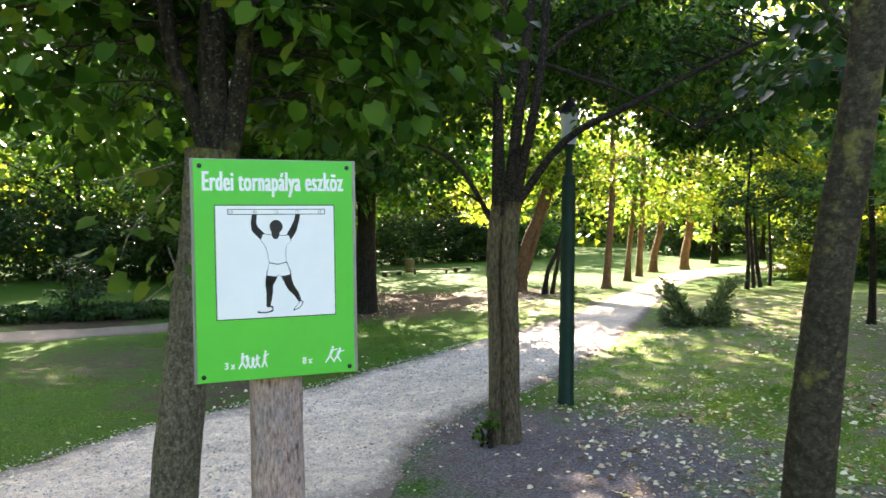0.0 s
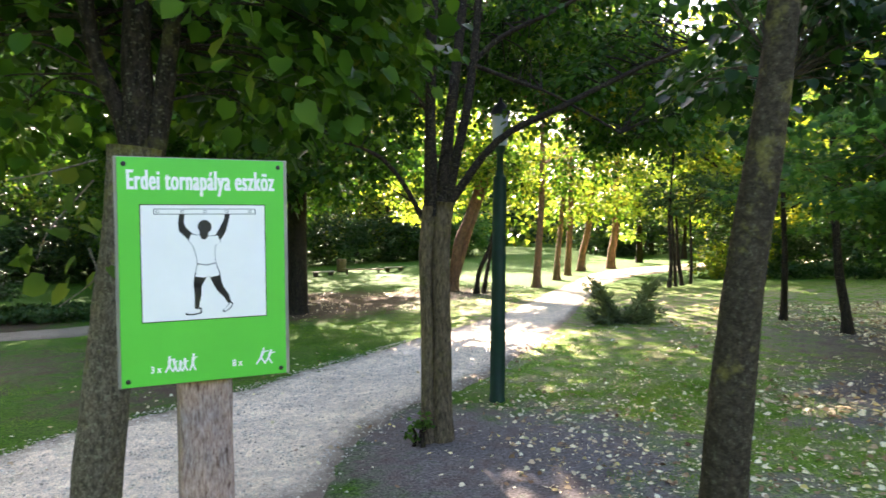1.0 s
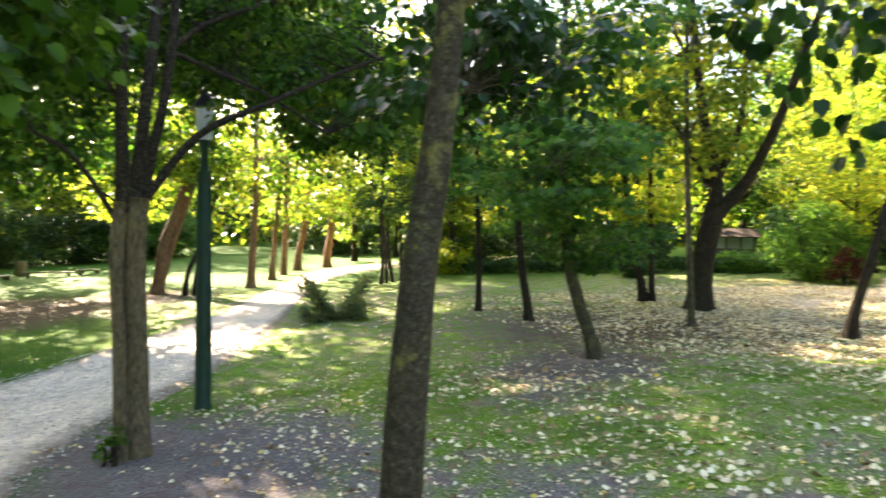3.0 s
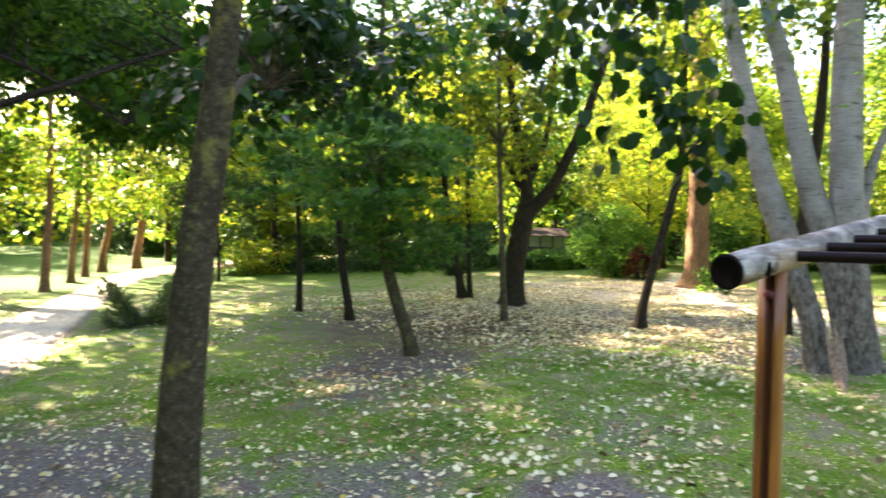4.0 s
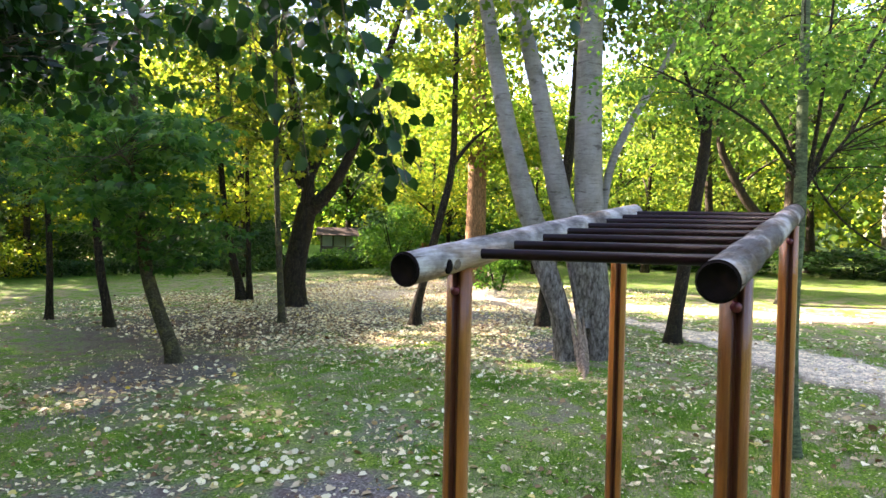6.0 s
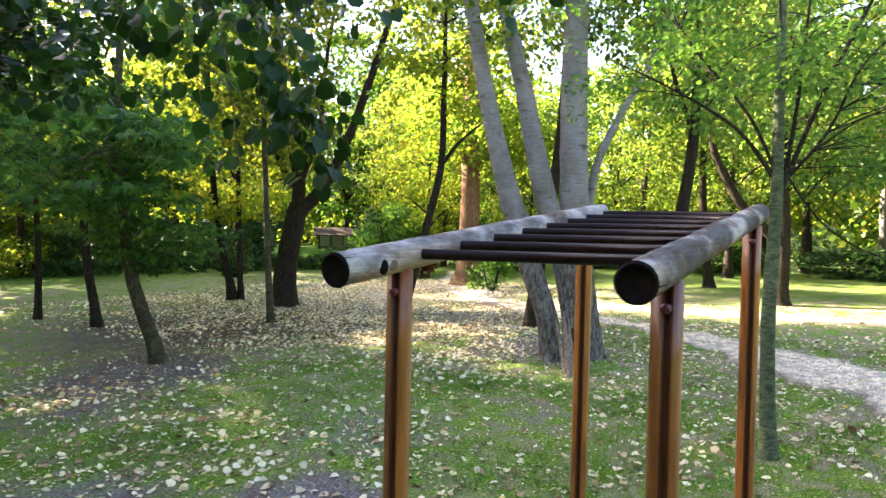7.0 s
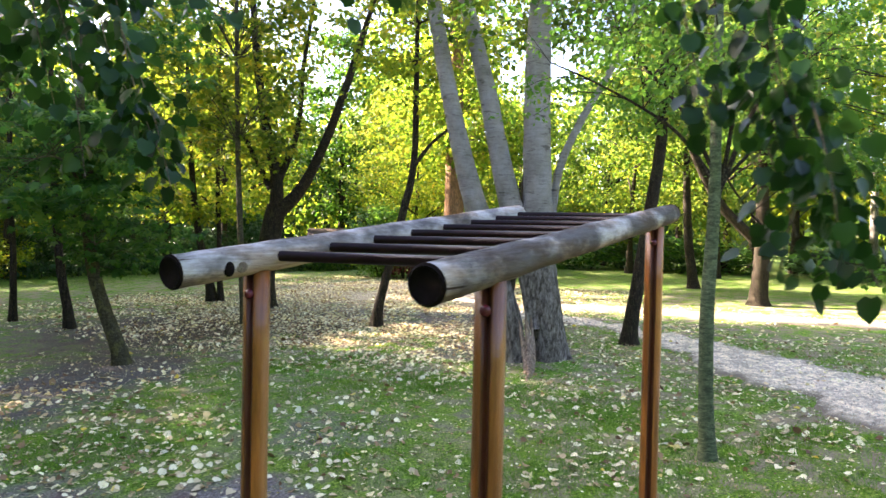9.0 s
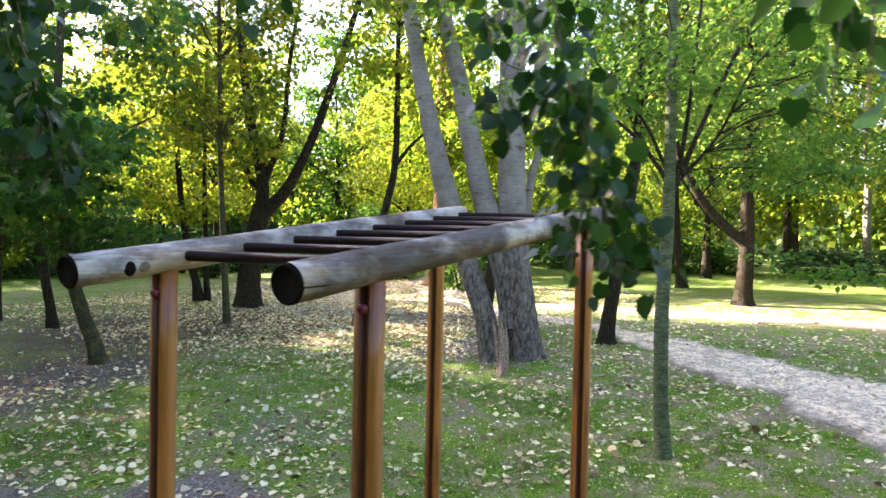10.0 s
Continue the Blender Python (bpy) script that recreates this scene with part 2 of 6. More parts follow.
def poplar_build(nt, bsdf):
    """Pale smooth bark with dark cross marks above, breaking into deep upright furrows at the foot."""
    smooth = mix(nt, 0.55, ramp(nt, noise_tex(nt, coords(nt, "Object", (1, 1, 5)), 6, 6, 0.7), [(0.3, (0.10, 0.09, 0.075)), (0.46, (0.30, 0.275, 0.25)), (0.7, (0.43, 0.40, 0.38))]),
                 ramp(nt, noise_tex(nt, coords(nt), 3.0, 5, 0.65), [(0.35, (0.17, 0.155, 0.12)), (0.65, (0.40, 0.375, 0.35))]))
    ridges = noise_tex(nt, coords(nt, "Object", (1, 1, 0.4)), 20, 8, 0.8)
    rugged = ramp(nt, ridges, [(0.38, (0.035, 0.028, 0.022)), (0.49, (0.15, 0.13, 0.112)), (0.62, (0.33, 0.3, 0.27))])
    scars = ramp(nt, noise_tex(nt, coords(nt, "Object", (1.4, 1.4, 4.5)), 2.6, 3, 0.5), [(0.64, (1, 1, 1)), (0.7, (0.3, 0.27, 0.24))])
    lines = ramp(nt, noise_tex(nt, coords(nt, "Object", (0.9, 0.9, 7)), 4.2, 5, 0.75), [(0.34, (0.45, 0.42, 0.38)), (0.43, (1, 1, 1))])
    smooth = mix(nt, 0.85, mix(nt, 0.8, smooth, scars, "MULTIPLY"), lines, "MULTIPLY")
    split = nt.nodes.new("ShaderNodeSeparateXYZ")
    nt.links.new(coords(nt), split.inputs[0])
    up = nt.nodes.new("ShaderNodeMath")
    up.operation = "MULTIPLY_ADD"
    nt.links.new(noise_tex(nt, coords(nt), 2.5, 3), up.inputs[0])
    up.inputs[1].default_value = 2.0
    nt.links.new(split.outputs[2], up.inputs[2])
    half = nt.nodes.new("ShaderNodeMath")
    half.operation = "MULTIPLY"
    half.inputs[1].default_value = 0.3
    nt.links.new(up.outputs[0], half.inputs[0])
    foot = ramp(nt, half.outputs[0], [(0.68, (1, 1, 1)), (1.0, (0.1, 0.1, 0.1))])
    nt.links.new(mix(nt, foot, smooth, rugged), bsdf.inputs["Base Color"])
    bump(nt, bsdf, ridges, 0.9, 0.05)


M_BARK_POPLAR = material("poplar_bark", poplar_build, 0.88)
M_BARK_GREEN = bark("green_bark", (0.022, 0.03, 0.016), (0.1, 0.128, 0.068), (0.2, 0.22, 0.12), 0.3, 3.6, 12, 0.002, 0.2)
M_DEADWOOD = bark("dead_wood", (0.07, 0.048, 0.034), (0.3, 0.22, 0.16), (0.2, 0.18, 0.1), 0.2, 0.2, 30)
M_LEAF_LIME = leafage("lime_leaf", [(0.0, (0.005, 0.018, 0.004)), (0.45, (0.028, 0.085, 0.011)), (0.8, (0.08, 0.175, 0.021)), (1.0, (0.18, 0.21, 0.03))], 0.42, 0.36, whim=0.4)
# darker copy of the lime leaf: canopy shade put into the leaf colour
M_LEAF_LIME_SHADED = leafage("shaded_lime_leaf", [(0.0, (0.004, 0.018, 0.005)), (0.6, (0.018, 0.06, 0.012)), (1.0, (0.05, 0.125, 0.022))], 0.34, 0.3, shine=0.2)
M_LEAF_MAPLE = leafage("maple_leaf", [(0.0, (0.009, 0.036, 0.011)), (0.5, (0.038, 0.118, 0.026)), (1.0, (0.12, 0.22, 0.04))], 0.5)
M_LEAF_ASH = leafage("ash_leaf", [(0.0, (0.02, 0.055, 0.012)), (0.42, (0.085, 0.145, 0.026)), (0.8, (0.2, 0.235, 0.046)), (1.0, (0.34, 0.27, 0.06))], 0.5, whim=0.9)
M_LEAF_FRESH = leafage("fresh_leaf", [(0.0, (0.022, 0.07, 0.013)), (0.45, (0.06, 0.15, 0.026)), (0.92, (0.125, 0.225, 0.04)), (1.0, (0.27, 0.25, 0.05))], 0.55)
M_LEAF_GOLD = leafage("turning_leaf", [(0.0, (0.025, 0.07, 0.008)), (0.42, (0.12, 0.195, 0.02)), (0.75, (0.27, 0.29, 0.032)), (1.0, (0.42, 0.3, 0.035))], 0.6, whim=0.9)
M_LEAF_WOOD = leafage("woodland_leaf", [(0.0, (0.014, 0.04, 0.007)), (0.44, (0.07, 0.132, 0.018)), (0.8, (0.19, 0.215, 0.028)), (1.0, (0.36, 0.28, 0.035))], 0.55, whim=0.9)
M_LEAF_DARK = leafage("dark_leaf", [(0.0, (0.012, 0.04, 0.014)), (0.6, (0.03, 0.075, 0.025)), (1.0, (0.07, 0.12, 0.045))], 0.3)
M_LEAF_JUNIPER = leafage("juniper_needle", [(0.0, (0.045, 0.085, 0.045)), (1.0, (0.16, 0.21, 0.1))], 0.2)
M_LEAF_RED = leafage("red_leaf", [(0.0, (0.05, 0.012, 0.012)), (1.0, (0.14, 0.03, 0.025))], 0.35)
M_LITTER = leafage("fallen_leaf", [(0.0, (0.12, 0.065, 0.04)), (0.22, (0.36, 0.23, 0.14)), (0.42, (0.66, 0.54, 0.37)), (0.7, (0.84, 0.77, 0.56)), (0.95, (0.9, 0.85, 0.66)), (1.0, (0.62, 0.48, 0.05))], 0.15, clustered=False)
M_GRASS = leafage("grass_blade", [(0.0, (0.035, 0.105, 0.009)), (0.6, (0.105, 0.24, 0.022)), (1.0, (0.27, 0.37, 0.055))], 0.35)
def log_build(nt, bsdf, wet=0.0):
    """Bleached round timber: silver grain, damp dark patches, brown bare wood and long drying cracks."""
    long = coords(nt, "Object", (0.07, 1, 1))
    grain = noise_tex(nt, long, 90, 6, 0.75)
    col = ramp(nt, grain, [(0.3, (0.30, 0.275, 0.255)), (0.5, (0.42, 0.395, 0.375)), (0.7, (0.53, 0.505, 0.49))])
    brown = ramp(nt, noise_tex(nt, coords(nt, "Object", (0.3, 1.2, 1.2)), 6.0, 4), [(0.46, (0, 0, 0)), (0.6, (0.75, 0.75, 0.75))])
    col = mix(nt, brown, col, ramp(nt, grain, [(0.3, (0.14, 0.085, 0.05)), (0.7, (0.42, 0.29, 0.18))]))
    # brown unbleached underside, darkened too: the shade below put into the colour
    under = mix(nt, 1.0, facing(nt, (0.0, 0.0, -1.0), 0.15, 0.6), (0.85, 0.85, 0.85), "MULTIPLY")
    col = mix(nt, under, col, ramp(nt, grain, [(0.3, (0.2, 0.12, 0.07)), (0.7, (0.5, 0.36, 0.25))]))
    damp = ramp(nt, noise_tex(nt, coords(nt, "Object", (0.5, 1.0, 1.0)), 6.5, 5, 0.6), [(0.38 + wet, (0.18, 0.165, 0.155)), (0.46 + wet, (0.46, 0.44, 0.42)), (0.56 + wet, (1.05, 1.03, 1.0))])
    col = mix(nt, 0.9, col, damp, "MULTIPLY")
    spots = ramp(nt, noise_tex(nt, coords(nt), 46, 3), [(0.66, (1, 1, 1)), (0.74, (0.35, 0.33, 0.31))])
    col = mix(nt, 0.8, col, spots, "MULTIPLY")
    cracks = ramp(nt, noise_tex(nt, coords(nt, "Object", (0.035, 1, 1)), 34, 2, 0.4), [(0.25, (0.2, 0.14, 0.1)), (0.29, (1, 1, 1))])
    col = mix(nt, 1.0, col, cracks, "MULTIPLY")
    nt.links.new(col, bsdf.inputs["Base Color"])
    bump(nt, bsdf, mix(nt, 1.0, grain, cracks, "MULTIPLY"), 0.8, 0.004)


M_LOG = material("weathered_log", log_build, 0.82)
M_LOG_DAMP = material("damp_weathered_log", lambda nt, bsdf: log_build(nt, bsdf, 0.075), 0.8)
M_LOG_END = wood("wet_end_grain", (0.002, 0.0012, 0.0008), (0.010, 0.0045, 0.003), 0.9, 20, 0)
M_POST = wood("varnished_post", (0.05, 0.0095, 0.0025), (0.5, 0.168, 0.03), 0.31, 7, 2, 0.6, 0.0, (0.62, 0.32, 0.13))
M_POST.node_tree.nodes["Principled BSDF"].inputs["Coat Weight"].default_value = 0.22
M_POST.node_tree.nodes["Principled BSDF"].inputs["Coat Roughness"].default_value = 0.12
M_GROOVE = plain("groove_wood", (0.085, 0.02, 0.008), 0.45)
M_RUNG = plain("dark_painted_steel", (0.013, 0.0035, 0.0045), 0.36, 0.4, 14)
M_RUNG.node_tree.nodes["Principled BSDF"].inputs["Specular IOR Level"].default_value = 0.16
M_CAP = plain("dark_red_plastic", (0.11, 0.012, 0.02), 0.22, 0.1)
def old_timber_build(nt, bsdf):
    """Sun-greyed softwood: short broken fibres, pinkish and grey patches, dark pits."""
    fibre = noise_tex(nt, coords(nt, "Object", (1, 1, 0.22)), 150, 5, 0.75)
    col = ramp(nt, fibre, [(0.34, (0.2, 0.135, 0.108)), (0.5, (0.41, 0.3, 0.25)), (0.66, (0.6, 0.475, 0.41))])
    patch = ramp(nt, noise_tex(nt, coords(nt, "Object", (1, 1, 0.5)), 14, 4, 0.65), [(0.36, (0.74, 0.74, 0.8)), (0.6, (1.12, 0.98, 0.9))])
    col = mix(nt, 0.9, col, patch, "MULTIPLY")
    pits = ramp(nt, noise_tex(nt, coords(nt, "Object", (1, 1, 0.3)), 70, 3, 0.6), [(0.3, (0.3, 0.25, 0.22)), (0.4, (1, 1, 1))])
    nt.links.new(mix(nt, 0.85, col, pits, "MULTIPLY"), bsdf.inputs["Base Color"])
    bump(nt, bsdf, fibre, 0.8, 0.004)


M_SIGN_POST = material("weathered_sign_post", old_timber_build, 0.9)
M_SIGN_BACK = wood("grey_board_edge", (0.18, 0.15, 0.12), (0.46, 0.41, 0.35), 0.85, 16, 2)
M_SIGN_GREEN = plain("sign_green", (0.06, 0.58, 0.05), 0.34, 0.05, 5, 0, 0.0004)
M_SIGN_WHITE = plain("sign_white", (0.93, 0.9, 0.86), 0.34, 0.03, 6, 0, 0.0004)
M_SIGN_BLACK = plain("sign_black", (0.012, 0.012, 0.014), 0.4, 0.1)
M_LAMP_GREEN = plain("lamp_green_paint", (0.0012, 0.030, 0.016), 0.55, 0.3, 7)
M_LAMP_CAP = plain("lamp_cap", (0.02, 0.02, 0.02), 0.4)
M_LAMP_GLASS = plain("milky_lamp_glass", (0.62, 0.64, 0.66), 0.25, 0.06)
M_SCREW = plain("dark_screw", (0.05, 0.05, 0.045), 0.4, 0.2, 30, 0.8)
M_BENCH = wood("bench_wood", (0.17, 0.12, 0.08), (0.33, 0.26, 0.18), 0.8, 8, 0)
M_BENCH_LIGHT = wood("pale_bench_wood", (0.34, 0.29, 0.22), (0.55, 0.49, 0.4), 0.8, 8, 0)
M_ROOF = plain("roof_tile", (0.06, 0.044, 0.036), 0.8, 0.35, 4)
M_WALL = plain("pale_plaster", (0.6, 0.62, 0.64), 0.8, 0.1, 2)
M_DARKWOOD = plain("dark_timber", (0.05, 0.035, 0.025), 0.7)


# ---- shaping helpers ----
def height(x, y):
    x, y = np.asarray(x, float), np.asarray(y, float)
    rise = np.where(x > 0, 1.0 - np.exp(-np.maximum(x, 0) / 16), -0.25 * (1 - np.exp(np.minimum(x, 0) / 4)))
    return rise - 0.006 * np.clip(y, -10, 20)


def mesh_of(name, verts, faces, mat, smooth=False):
    """A mesh from an array of points and a list of face arrays (each n x 3 or n x 4)."""
    me = bpy.data.meshes.new(name)
    verts = np.asarray(verts, np.float32)
    loops = np.concatenate([np.asarray(f, np.int32).ravel() for f in faces])
    sizes = np.concatenate([np.full(len(f), np.asarray(f).shape[1], np.int32) for f in faces])
    me.vertices.add(len(verts))
    me.vertices.foreach_set("co", verts.ravel())
    me.loops.add(len(loops))
    me.loops.foreach_set("vertex_index", loops)
    me.polygons.add(len(sizes))
    me.polygons.foreach_set("loop_start", np.concatenate([[0], np.cumsum(sizes)[:-1]]).astype(np.int32))
    me.update(calc_edges=True)
    if smooth:
        me.polygons.foreach_set("use_smooth", np.ones(len(sizes), bool))
    me.materials.append(mat)
    return me


def thing(name, label, category, at, group="", kind=""):
    ob = tagged(new(name), label, category, group, kind)
    ob.location = at
    return ob


def part(name, data, parent, label="", mat=None):
    """Links a bmesh or mesh as one part under a thing; its points are given relative to that thing."""
    if isinstance(data, bmesh.types.BMesh):
        me = bpy.data.meshes.new(name)
        data.to_mesh(me)
        data.free()
        data = me
    if mat:
        data.materials.append(mat)
    ob = new(name, data)
    ob.parent = parent
    return tagged(ob, label)


def smooth_line(pts, per=4):
    """A finer line through the points (x, y, z, r)."""
    p = np.asarray(pts, float)
    if len(p) < 3:
        return p
    q = np.vstack([2 * p[0] - p[1], p, 2 * p[-1] - p[-2]])
    out = []
    for i in range(1, len(q) - 2):
        for s in np.linspace(0, 1, per, endpoint=False):
            a, b, c, d = q[i - 1], q[i], q[i + 1], q[i + 2]
            out.append(0.5 * (2 * b + (c - a) * s + (2 * a - 5 * b + 4 * c - d) * s ** 2 + (3 * b - a - 3 * c + d) * s ** 3))
    out.append(q[-2])
    out = np.array(out)
    out[:, 3] = np.maximum(out[:, 3], 0.002)
    return out


def tube(pts, sides=10, rough=0.0, flare=0.0, rng=R, cap=True):
    """Points and faces of a round, uneven limb along (x, y, z, r)."""
    p = np.asarray(pts, float)
    n = len(p)
    tang = np.gradient(p[:, :3], axis=0)
    tang /= np.linalg.norm(tang, axis=1)[:, None] + 1e-9
    ref = np.array([0.91, 0.39, 0.12])
    u = np.cross(tang, ref)
    u /= np.linalg.norm(u, axis=1)[:, None] + 1e-9
    w = np.cross(tang, u)
    ang = np.linspace(0, 2 * np.pi, sides, endpoint=False)
    rad = p[:, 3][:, None] * np.ones(sides)
    if rough:
        lobes = sum(rng.uniform(0.3, 1) / k * np.cos(k * ang + rng.uniform(0, 6.3)) for k in (2, 3, 5))
        rad = rad * (1 + rough * lobes * 0.6 + rough * 0.7 * rng.normal(size=(n, sides)) * 0.5)
    if flare:
        fall = np.exp(-np.linspace(0, 1, n) * 14)[:, None]
        rad = rad * (1 + flare * fall * (0.5 + np.maximum(0, np.cos(ang * 4 + rng.uniform(0, 6)))))
    v = p[:, None, :3] + rad[..., None] * (np.cos(ang)[None, :, None] * u[:, None] + np.sin(ang)[None, :, None] * w[:, None])
    v = v.reshape(-1, 3)
    i, j = np.meshgrid(np.arange(n - 1), np.arange(sides), indexing="ij")
    k = (j + 1) % sides
    quads = np.stack([i * sides + j, (i + 1) * sides + j, (i + 1) * sides + k, i * sides + k], -1).reshape(-1, 4)
    faces = [quads]
    if cap:
        v = np.vstack([v, p[0, :3], p[-1, :3]])
        a = np.arange(sides)
        b = (a + 1) % sides
        faces.append(np.stack([b, a, np.full(sides, n * sides)], 1))
        faces.append(np.stack([(n - 1) * sides + a, (n - 1) * sides + b, np.full(sides, n * sides + 1)], 1))
    return v, faces


def joined(pieces):
    verts, faces, at = [], [], 0
    for v, f in pieces:
        verts.append(v)
        faces += [np.asarray(x) + at for x in f]
        at += len(v)
    return np.vstack(verts), faces


LEAF = {
    "quad": (np.array([(0, 0, 0), (0.36, 0.45, 0.07), (0, 1, -0.05), (-0.36, 0.45, 0.07)]), [[(0, 1, 2, 3)]]),
    "oval": (np.array([(0, 0, 0), (0.33, 0.25, 0.06), (0.3, 0.65, 0.05), (0, 1, -0.1), (-0.3, 0.65, 0.05), (-0.33, 0.25, 0.06)]), [[(0, 1, 2, 3), (0, 3, 4, 5)]]),
    "heart": (np.array([(0, 0.06, 0), (0.24, -0.05, 0.03), (0.48, 0.24, 0.09), (0.4, 0.64, 0.05), (0, 0.98, -0.12), (-0.4, 0.64, 0.05), (-0.48, 0.24, 0.09), (-0.22, -0.05, 0.03), (0, 0.5, -0.02)]),
              [[(0, 1, 2, 8), (8, 2, 3, 4), (8, 4, 5, 6), (0, 8, 6, 7)]]),
    "maple": (np.array([(0, 0.3, 0.0), (0, 0, 0), (0.42, 0.08, -0.05), (0.24, 0.28, 0.04), (0.55, 0.58, -0.06), (0.18, 0.62, 0.03), (0, 1, -0.1), (-0.18, 0.62, 0.03), (-0.55, 0.58, -0.06), (-0.24, 0.28, 0.04), (-0.42, 0.08, -0.05)]),
              [[(0, 1, 2, 3), (0, 3, 4, 5), (0, 5, 6, 7), (0, 7, 8, 9), (0, 9, 10, 1)]]),
    "blade3": (np.array([(-0.13, 0, 0), (0.13, 0, 0), (0, 1, 0.12)]), [[(0, 1, 2)]]),
    "blade": (np.array([(-0.06, 0, 0), (0.06, 0, 0), (0, 1, 0.12)]), [[(0, 1, 2)]]),
}


def leaves(pos, normal, tip, size, kind):
    """Many leaves at once: place, facing and tip direction of each."""
    shape, faces = LEAF[kind]
    tip = tip / (np.linalg.norm(tip, axis=1)[:, None] + 1e-9)
    side = np.cross(tip, normal)
    side /= np.linalg.norm(side, axis=1)[:, None] + 1e-9
    up = np.cross(side, tip)
    v = pos[:, None] + size[:, None, None] * (shape[None, :, 0, None] * side[:, None] + shape[None, :, 1, None] * tip[:, None] + shape[None, :, 2, None] * up[:, None])
    n, k = len(pos), len(shape)
    out = [(np.asarray(f)[None] + (np.arange(n) * k)[:, None, None]).reshape(-1, len(f[0])) for f in faces]
    return v.reshape(-1, 3), out


def clump_leaves(rng, centres, radii, per, size, kind, droop=0.5, flat=0.6):
    """Leaves crowded round the given clump centres."""
    n = len(centres) * per
    c = np.repeat(centres, per, axis=0)
    r = np.repeat(radii, per)
    d = rng.normal(size=(n, 3))
    d /= np.linalg.norm(d, axis=1)[:, None]
    off = d * (r * rng.uniform(0.15, 1, n) ** 0.6)[:, None]
    off[:, 2] *= flat
    normal = np.array([0, 0, 1.0]) * 0.9 + d * 0.5 + rng.normal(size=(n, 3)) * 0.45
    tip = d * [1, 1, 0.4] + rng.normal(size=(n, 3)) * 0.5 - np.array([0, 0, droop])
    return leaves(c + off, normal, tip, size * rng.uniform(0.65, 1.25, n), kind)


def in_ellipsoid(rng, n, centre, radii, shell=0.45):
    d = rng.normal(size=(n, 3))
    d /= np.linalg.norm(d, axis=1)[:, None]
    return np.asarray(centre) + d * (rng.uniform(shell ** 3, 1, n) ** (1 / 3))[:, None] * np.asarray(radii)


def twigs(rng, stems, centres, thick=0.006):
    """Thin twigs that join each clump to the nearest limb below it."""
    spine = np.vstack([smooth_line(s, 3) for s in stems])
    made = []
    for c in centres:
        d = np.linalg.norm((spine[:, :3] - c) * [1, 1, 1.3], axis=1) + np.where(spine[:, 2] > c[2] + 0.1, 1.5, 0)
        s = spine[np.argmin(d)]
        far = np.linalg.norm(s[:3] - c)
        mid = (s[:3] + c) / 2 + np.array([0, 0, 0.12 * far]) + rng.normal(size=3) * 0.06 * far
        r0 = min(s[3] * 0.6, thick * (0.6 + 0.5 * far))
        made.append(tube(smooth_line([(*s[:3], r0), (*mid, r0 * 0.7), (*c, r0 * 0.3)], 2), 4, cap=False))
    return joined(made)


def tree(name, label, base, stems, bark_mat, leaf_mat, crown, leaf=0.09, kind="quad", per=60, clump=0.5, seed=1, group="", droop=0.5, flat=0.6, sides=14, extra=(), limb_mat=None, boles=1):
    """A tree from its stems (the first is the trunk) and a crown of clumps in ellipsoids (centre, radii, count)."""
    rng = np.random.default_rng(seed)
    base = np.array(base, float)
    ob = thing(name, label, "tree", base, group)
    local = [np.asarray(s, float) - [*base, 0] for s in stems]
    for i, s in enumerate(local):
        v, f = tube(smooth_line(s, 6 if i < boles else 4), sides if i < boles else 8, 0.05, 0.55 if i < boles else 0, rng)
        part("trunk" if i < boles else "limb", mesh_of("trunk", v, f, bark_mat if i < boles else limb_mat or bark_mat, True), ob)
    pts = [in_ellipsoid(rng, n, np.array(c) - base, r) for c, r, n in crown]
    if len(extra):
        pts.append(np.asarray(extra, float) - base)
    pts = np.vstack(pts)
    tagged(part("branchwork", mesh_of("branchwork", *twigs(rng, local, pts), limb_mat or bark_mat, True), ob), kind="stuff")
    v, f = clump_leaves(rng, pts, clump * rng.uniform(0.7, 1.3, len(pts)), per, leaf, kind, droop, flat)
    part("crown", mesh_of("crown", v, f, leaf_mat), ob)
    return ob


def shrub(name, label, at, radii, leaf_mat, count=60, per=50, leaf=0.08, clump=0.28, seed=1, kind="quad", group="", stems=7, bark_mat=None, low=0.15):
    """A bush: several stems from one foot and a dome of leaf clumps down to the ground."""
    rng = np.random.default_rng(seed)
    ob = thing(name, label, "bush", at, group)
    rx, ry, rz = radii
    pts = in_ellipsoid(rng, count, (0, 0, rz * 0.5), (rx, ry, rz * 0.55), 0.5)
    pts[:, 2] = np.maximum(pts[:, 2], low)
    canes = []
    for i in range(stems):
        a = rng.uniform(0, 6.28)
        canes.append(np.array([(0.08 * math.cos(a), 0.08 * math.sin(a), -0.05, 0.022), (0.35 * rx * math.cos(a), 0.35 * ry * math.sin(a), rz * 0.4, 0.016), (0.6 * rx * math.cos(a), 0.6 * ry * math.sin(a), rz * 0.8, 0.007)]))
    tagged(part("stemwork", mesh_of("stemwork", *joined([tube(smooth_line(c, 3), 5) for c in canes]), bark_mat or M_BARK_DARK, True), ob), kind="stuff")
    v, f = clump_leaves(rng, pts, clump * rng.uniform(0.7, 1.3, count), per, leaf, kind, 0.3, 0.8)
    part("foliage", mesh_of("foliage", v, f, leaf_mat), ob)
    return ob


def spot(x, y, sink=0.0):
    return (x, y, float(height(x, y)) - sink)


# ---- ground and paths ----
def spread(lo, hi, step, reach):
    inner = np.arange(lo, hi + step / 2, step)
    d, out = step, []
    at = 0.0
    while at < reach:
        d *= 1.22
        at += d
        out.append(at)
    out = np.array(out)
    return np.concatenate([lo - out[::-1], inner, hi + out])


